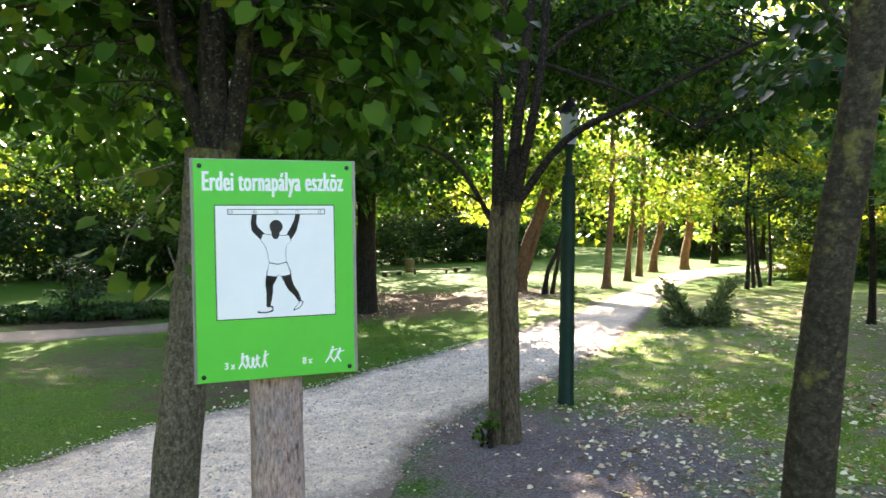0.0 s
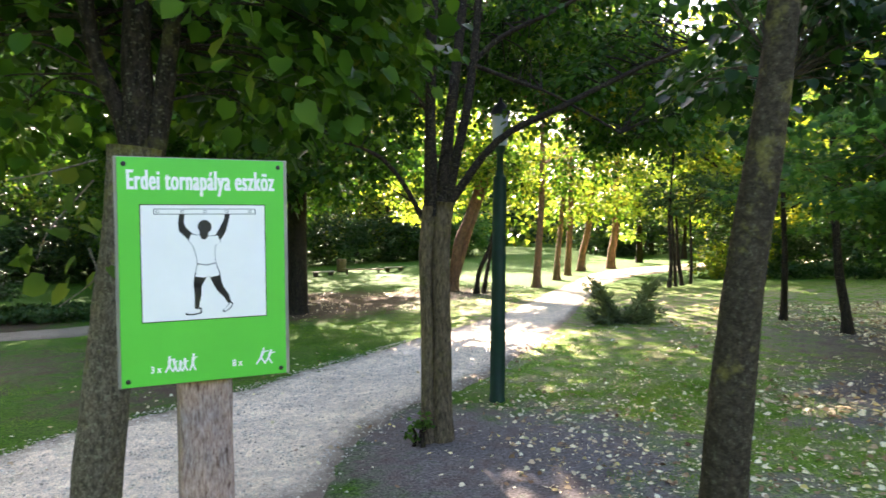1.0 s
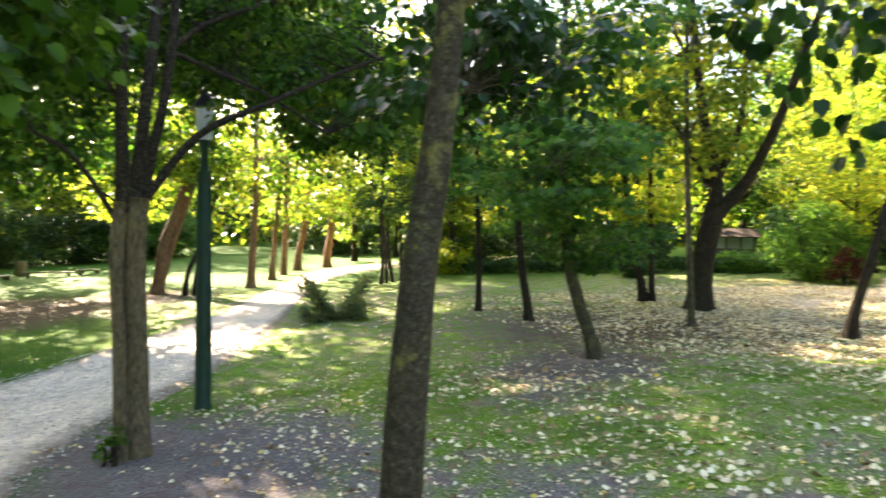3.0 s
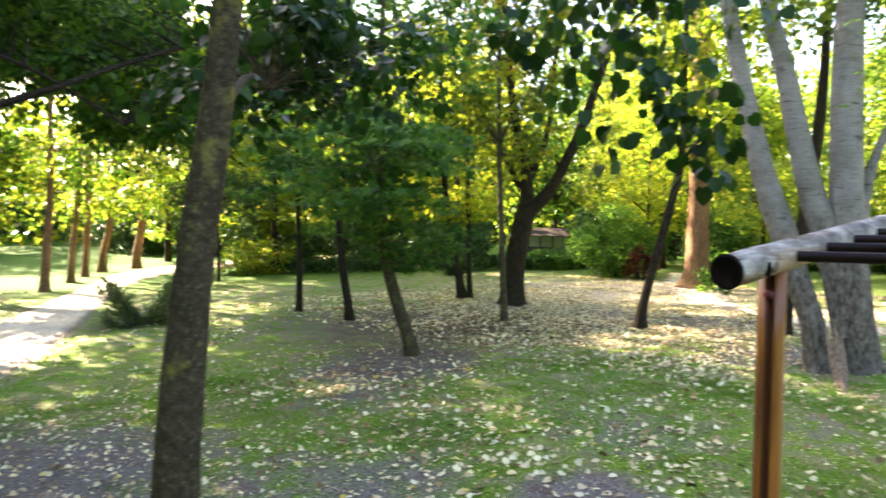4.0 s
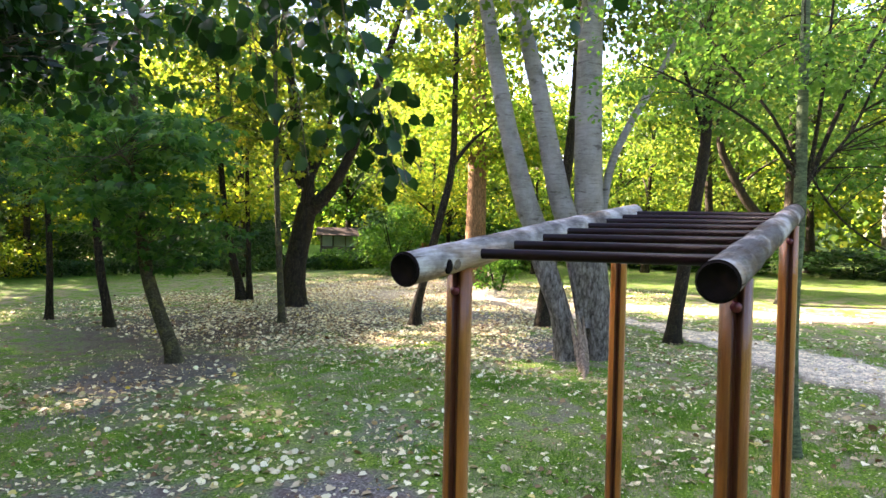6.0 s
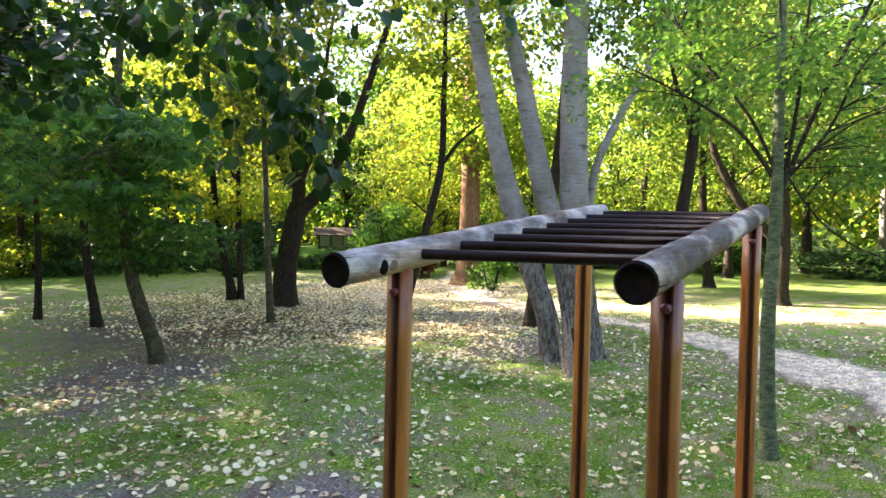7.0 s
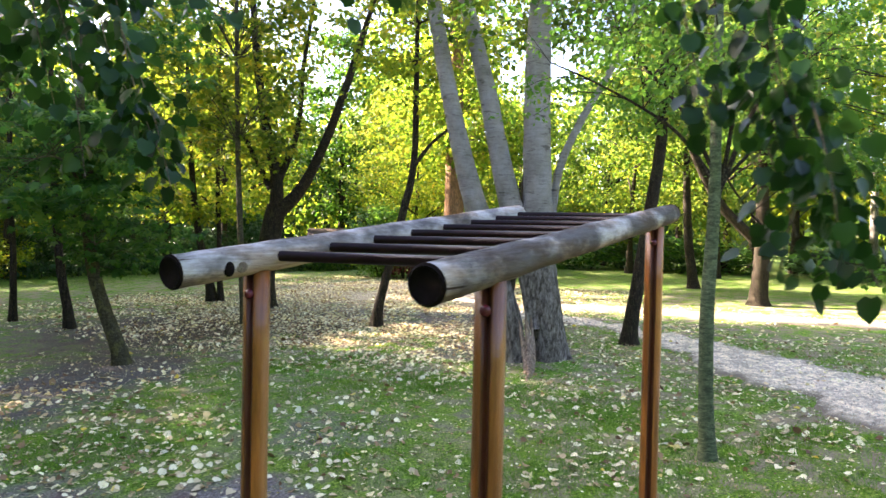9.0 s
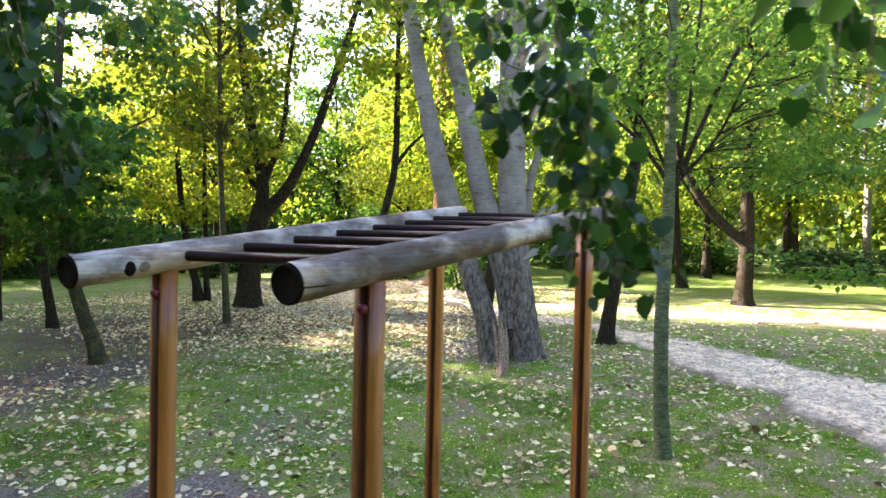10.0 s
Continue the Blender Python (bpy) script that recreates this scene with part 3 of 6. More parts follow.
PATCHES = [  # bare earth and trodden litter: x, y, radius, strength
    (1.4, 6.6, 2.0, 0.82), (0.6, 7.6, 1.2, 0.85), (2.6, 5.0, 1.6, 0.5), (7.0, 8.1, 1.2, 1.0), (6.1, 7.9, 1.0, 1.0), (4.6, 3.0, 0.7, 0.9), (3.9, 2.2, 0.6, 0.9), (5.2, 7.0, 1.0, 0.55), (9.6, 10.4, 3.6, 0.75), (12.2, 9.4, 3.8, 0.75),
    (13.5, 7.0, 3.5, 0.6), (8.7, 13.0, 1.6, 0.5), (11.2, 4.2, 1.4, 0.7), (6.2, 3.6, 1.0, 0.45), (7.5, 2.6, 0.9, 0.35), (-6.0, 12.8, 2.6, 0.5), (-3.4, 10.4, 1.6, 0.6),
    (-2.0, 22.0, 4.2, 0.95), (2.0, 23.0, 2.4, 0.8), (-9.5, 18.3, 2.0, 0.8), (3.6, 4.4, 1.0, 0.6), (16.5, 10.0, 5.0, 0.45), (15.5, 2.0, 2.5, 0.35),
]


def build_ground():
    xs, ys = spread(-6.0, 17.0, 0.16, 520), spread(-2.5, 27.0, 0.16, 520)
    gx, gy = np.meshgrid(xs, ys, indexing="ij")
    lumps = 0.018 * np.sin(gx * 2.1 + 0.6 * np.sin(gy * 1.7)) * np.sin(gy * 1.6 + 0.7 * np.sin(gx * 1.3))
    gz = height(gx, gy) + lumps * (np.hypot(gx, gy) < 40)
    nx, ny = gx.shape
    i, j = np.meshgrid(np.arange(nx - 1), np.arange(ny - 1), indexing="ij")
    quads = np.stack([i * ny + j, (i + 1) * ny + j, (i + 1) * ny + j + 1, i * ny + j + 1], -1).reshape(-1, 4)
    me = mesh_of("ground", np.stack([gx, gy, gz], -1).reshape(-1, 3), [quads], M_GROUND, True)
    bare = np.zeros_like(gx)
    for x, y, r, s in PATCHES:
        bare = np.maximum(bare, s * np.clip(1.25 - np.hypot(gx - x, gy - y) / r, 0, 1) ** 0.7)
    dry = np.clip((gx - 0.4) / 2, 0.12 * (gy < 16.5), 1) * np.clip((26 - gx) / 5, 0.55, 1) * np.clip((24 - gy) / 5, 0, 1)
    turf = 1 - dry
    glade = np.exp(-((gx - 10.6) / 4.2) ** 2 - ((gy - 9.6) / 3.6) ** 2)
    dry = dry * (1 - 0.75 * np.exp(-((gx - 5.4) / 3.0) ** 2 - ((gy - 3.8) / 3.0) ** 2)) * (1 - 0.55 * np.exp(-((gx - 3.6) / 2.6) ** 2 - ((gy - 10.5) / 3.6) ** 2))
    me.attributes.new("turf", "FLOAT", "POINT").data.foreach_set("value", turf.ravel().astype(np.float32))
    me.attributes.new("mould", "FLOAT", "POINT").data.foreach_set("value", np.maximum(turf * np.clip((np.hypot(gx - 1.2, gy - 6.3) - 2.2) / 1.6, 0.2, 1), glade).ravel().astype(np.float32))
    me.attributes.new("dry", "FLOAT", "POINT").data.foreach_set("value", dry.ravel().astype(np.float32))
    sandy = np.clip(1.5 * np.exp(-((gx - 17.8) / 3.8) ** 2 - ((gy - 11.4) / 3.6) ** 2), 0, 1)
    bare = np.maximum(bare, 0.85 * sandy)
    me.attributes.new("sandy", "FLOAT", "POINT").data.foreach_set("value", sandy.ravel().astype(np.float32))
    me.attributes.new("bare", "FLOAT", "POINT").data.foreach_set("value", bare.ravel().astype(np.float32))
    tagged(new("ground", me), "uneven park lawn with bare earth and fallen leaves", "ground", kind="structure")


def resample(line, n):
    p = np.asarray(line, float)
    s = np.concatenate([[0], np.cumsum(np.linalg.norm(np.diff(p, axis=0), axis=1))])
    t = np.linspace(0, s[-1], n)
    return np.stack([np.interp(t, s, p[:, 0]), np.interp(t, s, p[:, 1])], 1)


def path_between(name, label, left, right, n, across, lift=0.03, wobble=0.1, mat=M_GRAVEL):
    """A gravel path between two edge lines, with ragged edges that dip into the soil."""
    rng = np.random.default_rng(len(left) + n)
    a = resample([q[:2] for q in smooth_line([(*p, 0, 1) for p in left], 5)], n)
    b = resample([q[:2] for q in smooth_line([(*p, 0, 1) for p in right], 5)], n)
    u = np.linspace(0, 1, across)
    jag = np.convolve(rng.normal(size=n + 8), np.ones(5) / 5, "same")[4:-4] * wobble + rng.normal(size=n) * 0.03
    jag2 = np.convolve(rng.normal(size=n + 8), np.ones(5) / 5, "same")[4:-4] * wobble + rng.normal(size=n) * 0.03
    d = (b - a) / (np.linalg.norm(b - a, axis=1)[:, None] + 1e-9)
    a, b = a - d * jag[:, None], b + d * jag2[:, None]
    g = a[:, None] * (1 - u)[None, :, None] + b[:, None] * u[None, :, None]
    wide = np.linalg.norm(b - a, axis=1)[:, None]
    into = np.minimum(u, 1 - u)[None] * wide
    z = height(g[..., 0], g[..., 1]) + lift * np.clip(into / 0.25, 0, 1) - 0.03 * (into < 0.02) + 0.006 * rng.normal(size=g.shape[:2]) * (into > 0.1)
    i, j = np.meshgrid(np.arange(n - 1), np.arange(across - 1), indexing="ij")
    quads = np.stack([i * across + j, i * across + j + 1, (i + 1) * across + j + 1, (i + 1) * across + j], -1).reshape(-1, 4)
    me = mesh_of(name, np.concatenate([g, z[..., None]], -1).reshape(-1, 3), [quads], mat, True)
    me.attributes.new("edge", "FLOAT", "POINT").data.foreach_set("value", (1 - np.clip(into / np.minimum(0.95, 0.22 * wide), 0, 1)).ravel().astype(np.float32))
    return tagged(new(name, me), label, "path", kind="structure")


build_ground()
MAIN_L = [(-14.0, 0.5), (-8.0, 3.8), (-4.6, 6.74), (-3.53, 8.52), (-2.02, 10.31), (-1.3, 11.34), (0.76, 14.07), (2.98, 17.06), (4.41, 19.82), (7.0, 24.71), (9.96, 29.8), (15.0, 33.0), (24.0, 36.0)]
MAIN_R = [(-12.0, -3.5), (-5.5, 1.2), (-1.6, 4.7), (-0.44, 5.91), (-0.21, 7.11), (0.48, 8.65), (1.37, 9.55), (2.35, 11.33), (3.66, 13.91), (5.71, 18.59), (7.9, 23.5), (10.94, 27.44), (16.0, 30.0), (25.0, 32.5)]
path_between("path_main", "pale gravel park path with earthy edges", MAIN_L, MAIN_R, 420, 30)
RIGHT_U = [(26.0, 15.0), (18.5, 10.5), (15.9, 6.9), (15.12, 4.47), (14.51, 2.78), (13.54, 1.41), (12.93, 0.48), (12.05, -0.76), (9.5, -4.0), (5.0, -7.5)]
RIGHT_D = [(26.0, 13.0), (19.0, 9.0), (14.97, 6.39), (14.09, 4.1), (13.02, 2.4), (11.54, 1.07), (10.58, 0.25), (9.39, -0.75), (7.0, -3.2), (3.0, -6.0)]
path_between("path_side", "pale gravel side path through the lawn", RIGHT_U, RIGHT_D, 260, 16, wobble=0.28, mat=M_SIDE)
# added path, its pale gravel drawing the strip of sunlight on the lawn
path_between("path_cross", "pale sandy path laid along the sunlit strip of the far lawn", [(15.2, 7.6), (16.3, 5.2), (16.55, 3.0), (16.7, 0.5), (16.5, -2.0), (15.2, -8.0), (13.0, -14.0)], [(16.2, 7.8), (17.5, 5.6), (17.75, 3.2), (17.9, 0.5), (17.7, -2.2), (16.5, -8.0), (14.5, -14.5)], 110, 10, mat=M_SAND)
path_between("path_left", "narrow grey dirt path past the ivy bed", [(-18.0, 14.0), (-10.84, 16.36), (-8.73, 17.13), (-7.06, 18.15), (-3.5, 21.0)], [(-17.0, 12.0), (-9.69, 14.61), (-7.91, 15.51), (-6.42, 16.51), (-3.2, 19.4)], 90, 10, mat=M_DIRT)


# ---- the exercise sign ----
def box(bm, size, at=(0, 0, 0), bevel=0.0):
    made = bmesh.ops.create_cube(bm, size=1, matrix=Matrix.Translation(at) @ Matrix.Diagonal((*size, 1)))
    if bevel:
        bmesh.ops.bevel(bm, geom=list({e for v in made["verts"] for e in v.link_edges}), offset=bevel, segments=2, affect="EDGES", profile=0.5)
    return bm


def capsule_path(bm, pts, y, thick):
    """A flat rounded stroke (x, z, half width) on the board's face."""
    p = np.asarray(pts, float)
    for (x0, z0, r0), (x1, z1, r1) in zip(p[:-1], p[1:]):
        d = np.array([x1 - x0, z1 - z0])
        d /= np.linalg.norm(d) + 1e-9
        a = math.atan2(d[1], d[0])
        ring = [(x1 + r1 * math.cos(a + s), z1 + r1 * math.sin(a + s)) for s in np.linspace(-1.57, 1.57, 7)]
        ring += [(x0 + r0 * math.cos(a + s), z0 + r0 * math.sin(a + s)) for s in np.linspace(1.57, 4.71, 7)]
        polygon(bm, ring, y, thick)
    return bm


def polygon(bm, ring, y, thick):
    front = [bm.verts.new((x, y - thick, z)) for x, z in ring]
    back = [bm.verts.new((x, y, z)) for x, z in ring]
    bm.faces.new(front)
    for i in range(len(ring)):
        bm.faces.new((front[i - 1], back[i - 1], back[i], front[i]))
    return bm


def disc(bm, x, z, rx, rz, y, thick, n=20):
    return polygon(bm, [(x + rx * math.cos(a), z + rz * math.sin(a)) for a in np.linspace(0, 2 * math.pi, n, endpoint=False)], y, thick)


def lettering(name, text, x, z, high, stretch, parent, y, mat, weight=0.0, spacing=1.0):
    c = bpy.data.curves.new(name, "FONT")
    c.body, c.size, c.extrude, c.offset = text, high, 0.0004, weight * 0.4
    c.align_x = "CENTER"
    c.space_character = spacing
    ob = bpy.data.objects.new(name, c)
    me = bpy.data.meshes.new_from_object(ob)
    bpy.data.objects.remove(ob)
    me.transform(Matrix.Translation((x, y, z)) @ Matrix.Rotation(math.pi / 2, 4, "X") @ Matrix.Diagonal((stretch, 1, 1, 1)))
    me.materials.clear()
    if weight:  # a bolder stroke from the same outline set twice, side by side
        bold = bmesh.new()
        for shift in (-weight, weight):
            other = me.copy()
            other.transform(Matrix.Translation((shift, shift * 0.1, 0)))
            bold.from_mesh(other)
            bpy.data.meshes.remove(other)
        bold.to_mesh(me)
        bold.free()
    return part(name, me, parent, "", mat)


def chamfered_post(half_x, half_y, cut, zs, at):
    """A squared timber with planed-off edges, a little uneven from end to end."""
    q = np.random.default_rng(31)
    ring = np.array([(half_x, half_y - cut), (half_x - cut, half_y), (cut - half_x, half_y), (-half_x, half_y - cut), (-half_x, cut - half_y), (cut - half_x, -half_y), (half_x - cut, -half_y), (half_x, cut - half_y)])
    n = len(ring)
    v = np.array([(at[0] + x * (1 + 0.008 * math.sin(z * 4)) + q.normal() * 0.0006, at[1] + y + q.normal() * 0.0006, z) for z in zs for x, y in ring])
    i, j = np.meshgrid(np.arange(len(zs) - 1), np.arange(n), indexing="ij")
    k = (j + 1) % n
    return v, [np.stack([i * n + j, i * n + k, (i + 1) * n + k, (i + 1) * n + j], -1).reshape(-1, 4)]


def build_sign():
    ob = thing("exercise_sign", "green exercise trail sign board on a weathered wooden post", "sign", (0, 0, 0))
    ob.matrix_world = pose(-0.4493, 1.908, 2.1279, 0, 0, 20.1) @ pose(0, 0, 0, -0.2, -1.0, 0)
    w, h = 0.42, 0.589
    part("backing_board", box(bmesh.new(), (w + 0.018, 0.02, h + 0.005), (0.001, 0.0125, 0), 0.003), ob, "weathered grey plywood backing", M_SIGN_BACK)
    part("face_plate", box(bmesh.new(), (w, 0.003, h), (0, 0, 0), 0.0012), ob, "bright green face plate", M_SIGN_GREEN)
    pw, ph, px, pz = 0.318, 0.306, -0.0005, 0.022
    part("panel_outline", box(bmesh.new(), (pw, 0.001, ph), (px, -0.002, pz)), ob, "thin black outline", M_SIGN_BLACK)
    part("picture_panel", box(bmesh.new(), (pw - 0.005, 0.001, ph - 0.005), (px, -0.0028, pz)), ob, "white picture panel", M_SIGN_WHITE)
    for x in (-0.194, 0.195):
        for z in (-0.279, 0.277):
            bm = bmesh.new()
            bmesh.ops.create_uvsphere(bm, u_segments=10, v_segments=6, radius=0.0065, matrix=Matrix.Translation((x, -0.002, z)) @ Matrix.Diagonal((1, 0.45, 1, 1)))
            part("screw", bm, ob, "", M_SCREW)
    lettering("title", "Erdei tornapálya eszköz", -0.003, 0.213, 0.072, 0.472, ob, -0.0022, M_SIGN_WHITE, 0.0017, 1.12)
    y = -0.0034
    bm = bmesh.new()
    box(bm, (0.258, 0.0008, 0.015), (0.003, y, 0.156))
    part("bar_outline", bm, ob, "", M_SIGN_BLACK)
    part("bar_drawing", box(bmesh.new(), (0.254, 0.0008, 0.0115), (0.003, y - 0.0006, 0.156)), ob, "", M_SIGN_WHITE)
    for x in (-0.117, -0.056, 0.0, 0.056, 0.117):
        part("bar_hole", disc(bmesh.new(), x, 0.156, 0.0042, 0.0042, y - 0.001, 0.0004, 12), ob, "", M_SCREW)
        part("bar_hole_centre", disc(bmesh.new(), x, 0.156, 0.003, 0.003, y - 0.0014, 0.0004, 12), ob, "", M_SIGN_WHITE)
    # the pictogram, in plain flat shapes
    for stroke in ([(-0.057, 0.15, 0.0065), (-0.06, 0.126, 0.007), (-0.056, 0.109, 0.0095), (-0.037, 0.09, 0.0095)], [(0.058, 0.15, 0.0065), (0.054, 0.132, 0.0065), (0.045, 0.108, 0.009), (0.033, 0.088, 0.009)],
                   [(-0.012, -0.008, 0.0165), (-0.02, -0.033, 0.012), (-0.022, -0.04, 0.01), (-0.021, -0.062, 0.0085), (-0.025, -0.096, 0.0055)], [(0.021, -0.008, 0.015), (0.029, -0.034, 0.011), (0.036, -0.05, 0.0095), (0.05, -0.067, 0.0075), (0.058, -0.085, 0.005)]):
        part("pictogram_stroke", capsule_path(bmesh.new(), stroke, y, 0.0006), ob, "", M_SIGN_BLACK)
    part("pictogram_disc", disc(bmesh.new(), -0.001, 0.116, 0.0175, 0.018, y, 0.0008), ob, "", M_SIGN_BLACK)
    part("pictogram_disc", disc(bmesh.new(), -0.003, 0.1, 0.011, 0.018, y - 0.0012, 0.0008), ob, "", M_SIGN_BLACK)
    shirt = [(-0.036, 0.096), (-0.012, 0.093), (0.01, 0.091), (0.032, 0.092), (0.038, 0.076), (0.025, 0.066), (0.023, 0.045), (0.024, 0.02), (0.002, 0.014), (-0.02, 0.019), (-0.026, 0.05), (-0.031, 0.066), (-0.042, 0.08)]
    trunks = [(-0.02, 0.019), (0.002, 0.014), (0.024, 0.02), (0.031, 0.004), (0.034, -0.014), (0.012, -0.018), (0.004, -0.014), (-0.004, -0.019), (-0.027, -0.015), (-0.024, 0.004)]
    for outline, name in ((shirt, "shirt_shape"), (trunks, "shorts_shape")):
        cx, cz = np.mean(outline, axis=0)
        part("shape_outline", polygon(bmesh.new(), [(cx + (x - cx) * 1.045, cz + (z - cz) * 1.045) for x, z in outline], y, 0.0008), ob, "", M_SIGN_BLACK)
        part(name, polygon(bmesh.new(), outline, y - 0.0008, 0.0006), ob, "", M_SIGN_WHITE)
    part("waist_line", capsule_path(bmesh.new(), [(-0.021, 0.019, 0.0011), (0.002, 0.014, 0.0011), (0.025, 0.02, 0.0011), (0.032, 0.0, 0.0008)], y - 0.0016, 0.0004), ob, "", M_SIGN_BLACK)
    for sole, upper in (([(-0.05, -0.113, 0.0035), (-0.032, -0.111, 0.006), (-0.018, -0.108, 0.0065), (-0.017, -0.102, 0.005)], [(-0.047, -0.111, 0.0022), (-0.032, -0.109, 0.0045), (-0.02, -0.106, 0.005)]),
                        ([(0.045, -0.11, 0.0035), (0.056, -0.102, 0.0055), (0.063, -0.092, 0.0055)], [(0.047, -0.108, 0.0022), (0.056, -0.101, 0.004), (0.062, -0.093, 0.004)])):
        part("shoe_outline", capsule_path(bmesh.new(), sole, y, 0.0006), ob, "", M_SIGN_BLACK)
        part("shoe_shape", capsule_path(bmesh.new(), upper, y - 0.0007, 0.0006), ob, "", M_SIGN_WHITE)
    lettering("count_text", "3 x", -0.128, -0.262, 0.026, 0.8, ob, -0.0022, M_SIGN_WHITE, 0.0006)
    lettering("count_text", "8 x", 0.077, -0.262, 0.026, 0.8, ob, -0.0022, M_SIGN_WHITE, 0.0006)
    def small_shape(bm, x, up, stride, lean):
        foot, hip, neck = -0.262, -0.262 + up * 0.42, -0.262 + up * 0.8
        capsule_path(bm, [(x - stride, foot, 0.0018), (x, hip, 0.0028), (x + lean, neck, 0.0042)], -0.0018, 0.0006)
        capsule_path(bm, [(x + stride, foot, 0.0018), (x, hip, 0.0028)], -0.0019, 0.0006)
        capsule_path(bm, [(x + lean, neck, 0.002), (x + lean + stride * 1.2, neck + up * 0.05, 0.0016)], -0.0020, 0.0006)
        disc(bm, x + lean * 1.3, -0.262 + up, 0.0034, 0.004, -0.0018, 0.0006, 10)

    for crowd in (((-0.096, 0.038, 0.009, 0.001), (-0.081, 0.031, 0.005, -0.002), (-0.069, 0.025, 0.004, 0.001), (-0.057, 0.03, 0.006, 0.0), (-0.038, 0.04, 0.007, 0.002)),
                  ((0.14, 0.04, 0.012, 0.006), (0.16, 0.034, 0.01, 0.006))):
        bm = bmesh.new()
        for shape in crowd:
            small_shape(bm, *shape)
        part("small_pictogram", bm, ob, "white cluster of plain shapes", M_SIGN_WHITE)
    v, f = chamfered_post(0.069, 0.062, 0.011, np.linspace(-2.25, -0.1, 26), (0.0, 0.088))
    part("post", mesh_of("post", v, f, M_SIGN_POST), ob, "weathered squared wooden post with chamfered edges")


build_sign()


# ---- the overhead ladder ----
def build_ladder():
    a, b = Vector((2.541, 0.999, 2.136)), Vector((5.214, 1.017, 2.43))
    c, d = Vector((2.567, -0.009, 2.148)), Vector((5.368, 0.072, 2.437))
    ob = thing("overhead_ladder", "wooden overhead climbing ladder with dark steel rungs", "climbing frame", spot(3.95, 0.5))
    o = np.array(ob.location)
    rng = np.random.default_rng(3)
    for p, q in ((a, b), (c, d)):
        n = 44
        line = []
        for s in np.linspace(0, 1, n):
            pt = p.lerp(q, s)
            line.append((*(np.array(pt) - o), 0.0585 + 0.0022 * max(0.0, math.sin(s * 44)) ** 6 + 0.001 * math.sin(s * 17) + 0.0006 * rng.normal()))
        line = np.array(line)
        first, last = line[0].copy(), line[-1].copy()
        step = (line[1] - line[0]) / 12
        line = np.vstack([first - [*step[:3], 0.003], first, line[1:-1], last, last + [*step[:3], -0.003]])
        v, f = tube(line, 22, 0.018, 0, rng)
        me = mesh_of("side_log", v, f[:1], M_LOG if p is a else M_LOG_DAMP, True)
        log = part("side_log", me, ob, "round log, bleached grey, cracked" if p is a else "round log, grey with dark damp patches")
        for pt, way in ((line[0], -1), (line[-1], 1)):
            e, g = tube([(*(pt[:3] - way * 0.004 * (line[-1] - line[0])[:3] / 2.7), pt[3] + 0.005), (*pt[:3], pt[3] + 0.0015), (*(pt[:3] + way * 0.004 * (line[-1] - line[0])[:3] / 2.7), pt[3] - 0.003)], 22)
            part("log_end", mesh_of("log_end", e, g, M_LOG_END), log, "dark wet end grain")
    bm = bmesh.new()
    bmesh.ops.create_uvsphere(bm, u_segments=12, v_segments=8, radius=0.025, matrix=Matrix.Translation(Vector((2.74, 0.9465, 2.143)) - Vector(o)) @ Matrix.Diagonal((1, 0.5, 1.15, 1)))
    part("knot", bm, ob, "dark knot in the log", M_LOG_END)
    bm = bmesh.new()
    bmesh.ops.create_uvsphere(bm, u_segments=12, v_segments=8, radius=0.024, matrix=Matrix.Translation(Vector((2.8, 0.948, 2.152)) - Vector(o)) @ Matrix.Diagonal((1.2, 0.4, 1.0, 1)))
    part("knot", bm, ob, "brown bark scar beside the knot", M_DEADWOOD)
    for i in range(8):
        s = (0.455 + 0.303 * i) / 2.69
        u, w = a.lerp(b, s), c.lerp(d, (0.44 + 0.303 * i) / 2.82)
        u, w = np.array(u) - o, np.array(w) - o
        way = (w - u) / np.linalg.norm(w - u)
        v, f = tube([(*(u + way * 0.03), 0.0205), (*(u + way * 0.5), 0.0205), (*(w - way * 0.03), 0.0205)], 14)
        part("rung", mesh_of("rung", v, f, M_RUNG, True), ob)
    for x, y, top in ((2.935, 1.012, 2.13), (2.95, 0.005, 2.14), (4.93, 1.018, 2.35), (4.985, 0.06, 2.35)):
        g = float(height(x, y)) - 0.15
        pole = round_post(x - o[0], y - o[1], g - o[2], top - o[2])
        pole.parent = ob
        bm = bmesh.new()
        bmesh.ops.create_uvsphere(bm, u_segments=14, v_segments=10, radius=0.019, matrix=Matrix.Translation((x - o[0] - 0.047, y - o[1] - 0.008, top - o[2] - 0.088)))
        part("bolt_cap", bm, pole, "dark red plastic bolt cap", M_CAP)


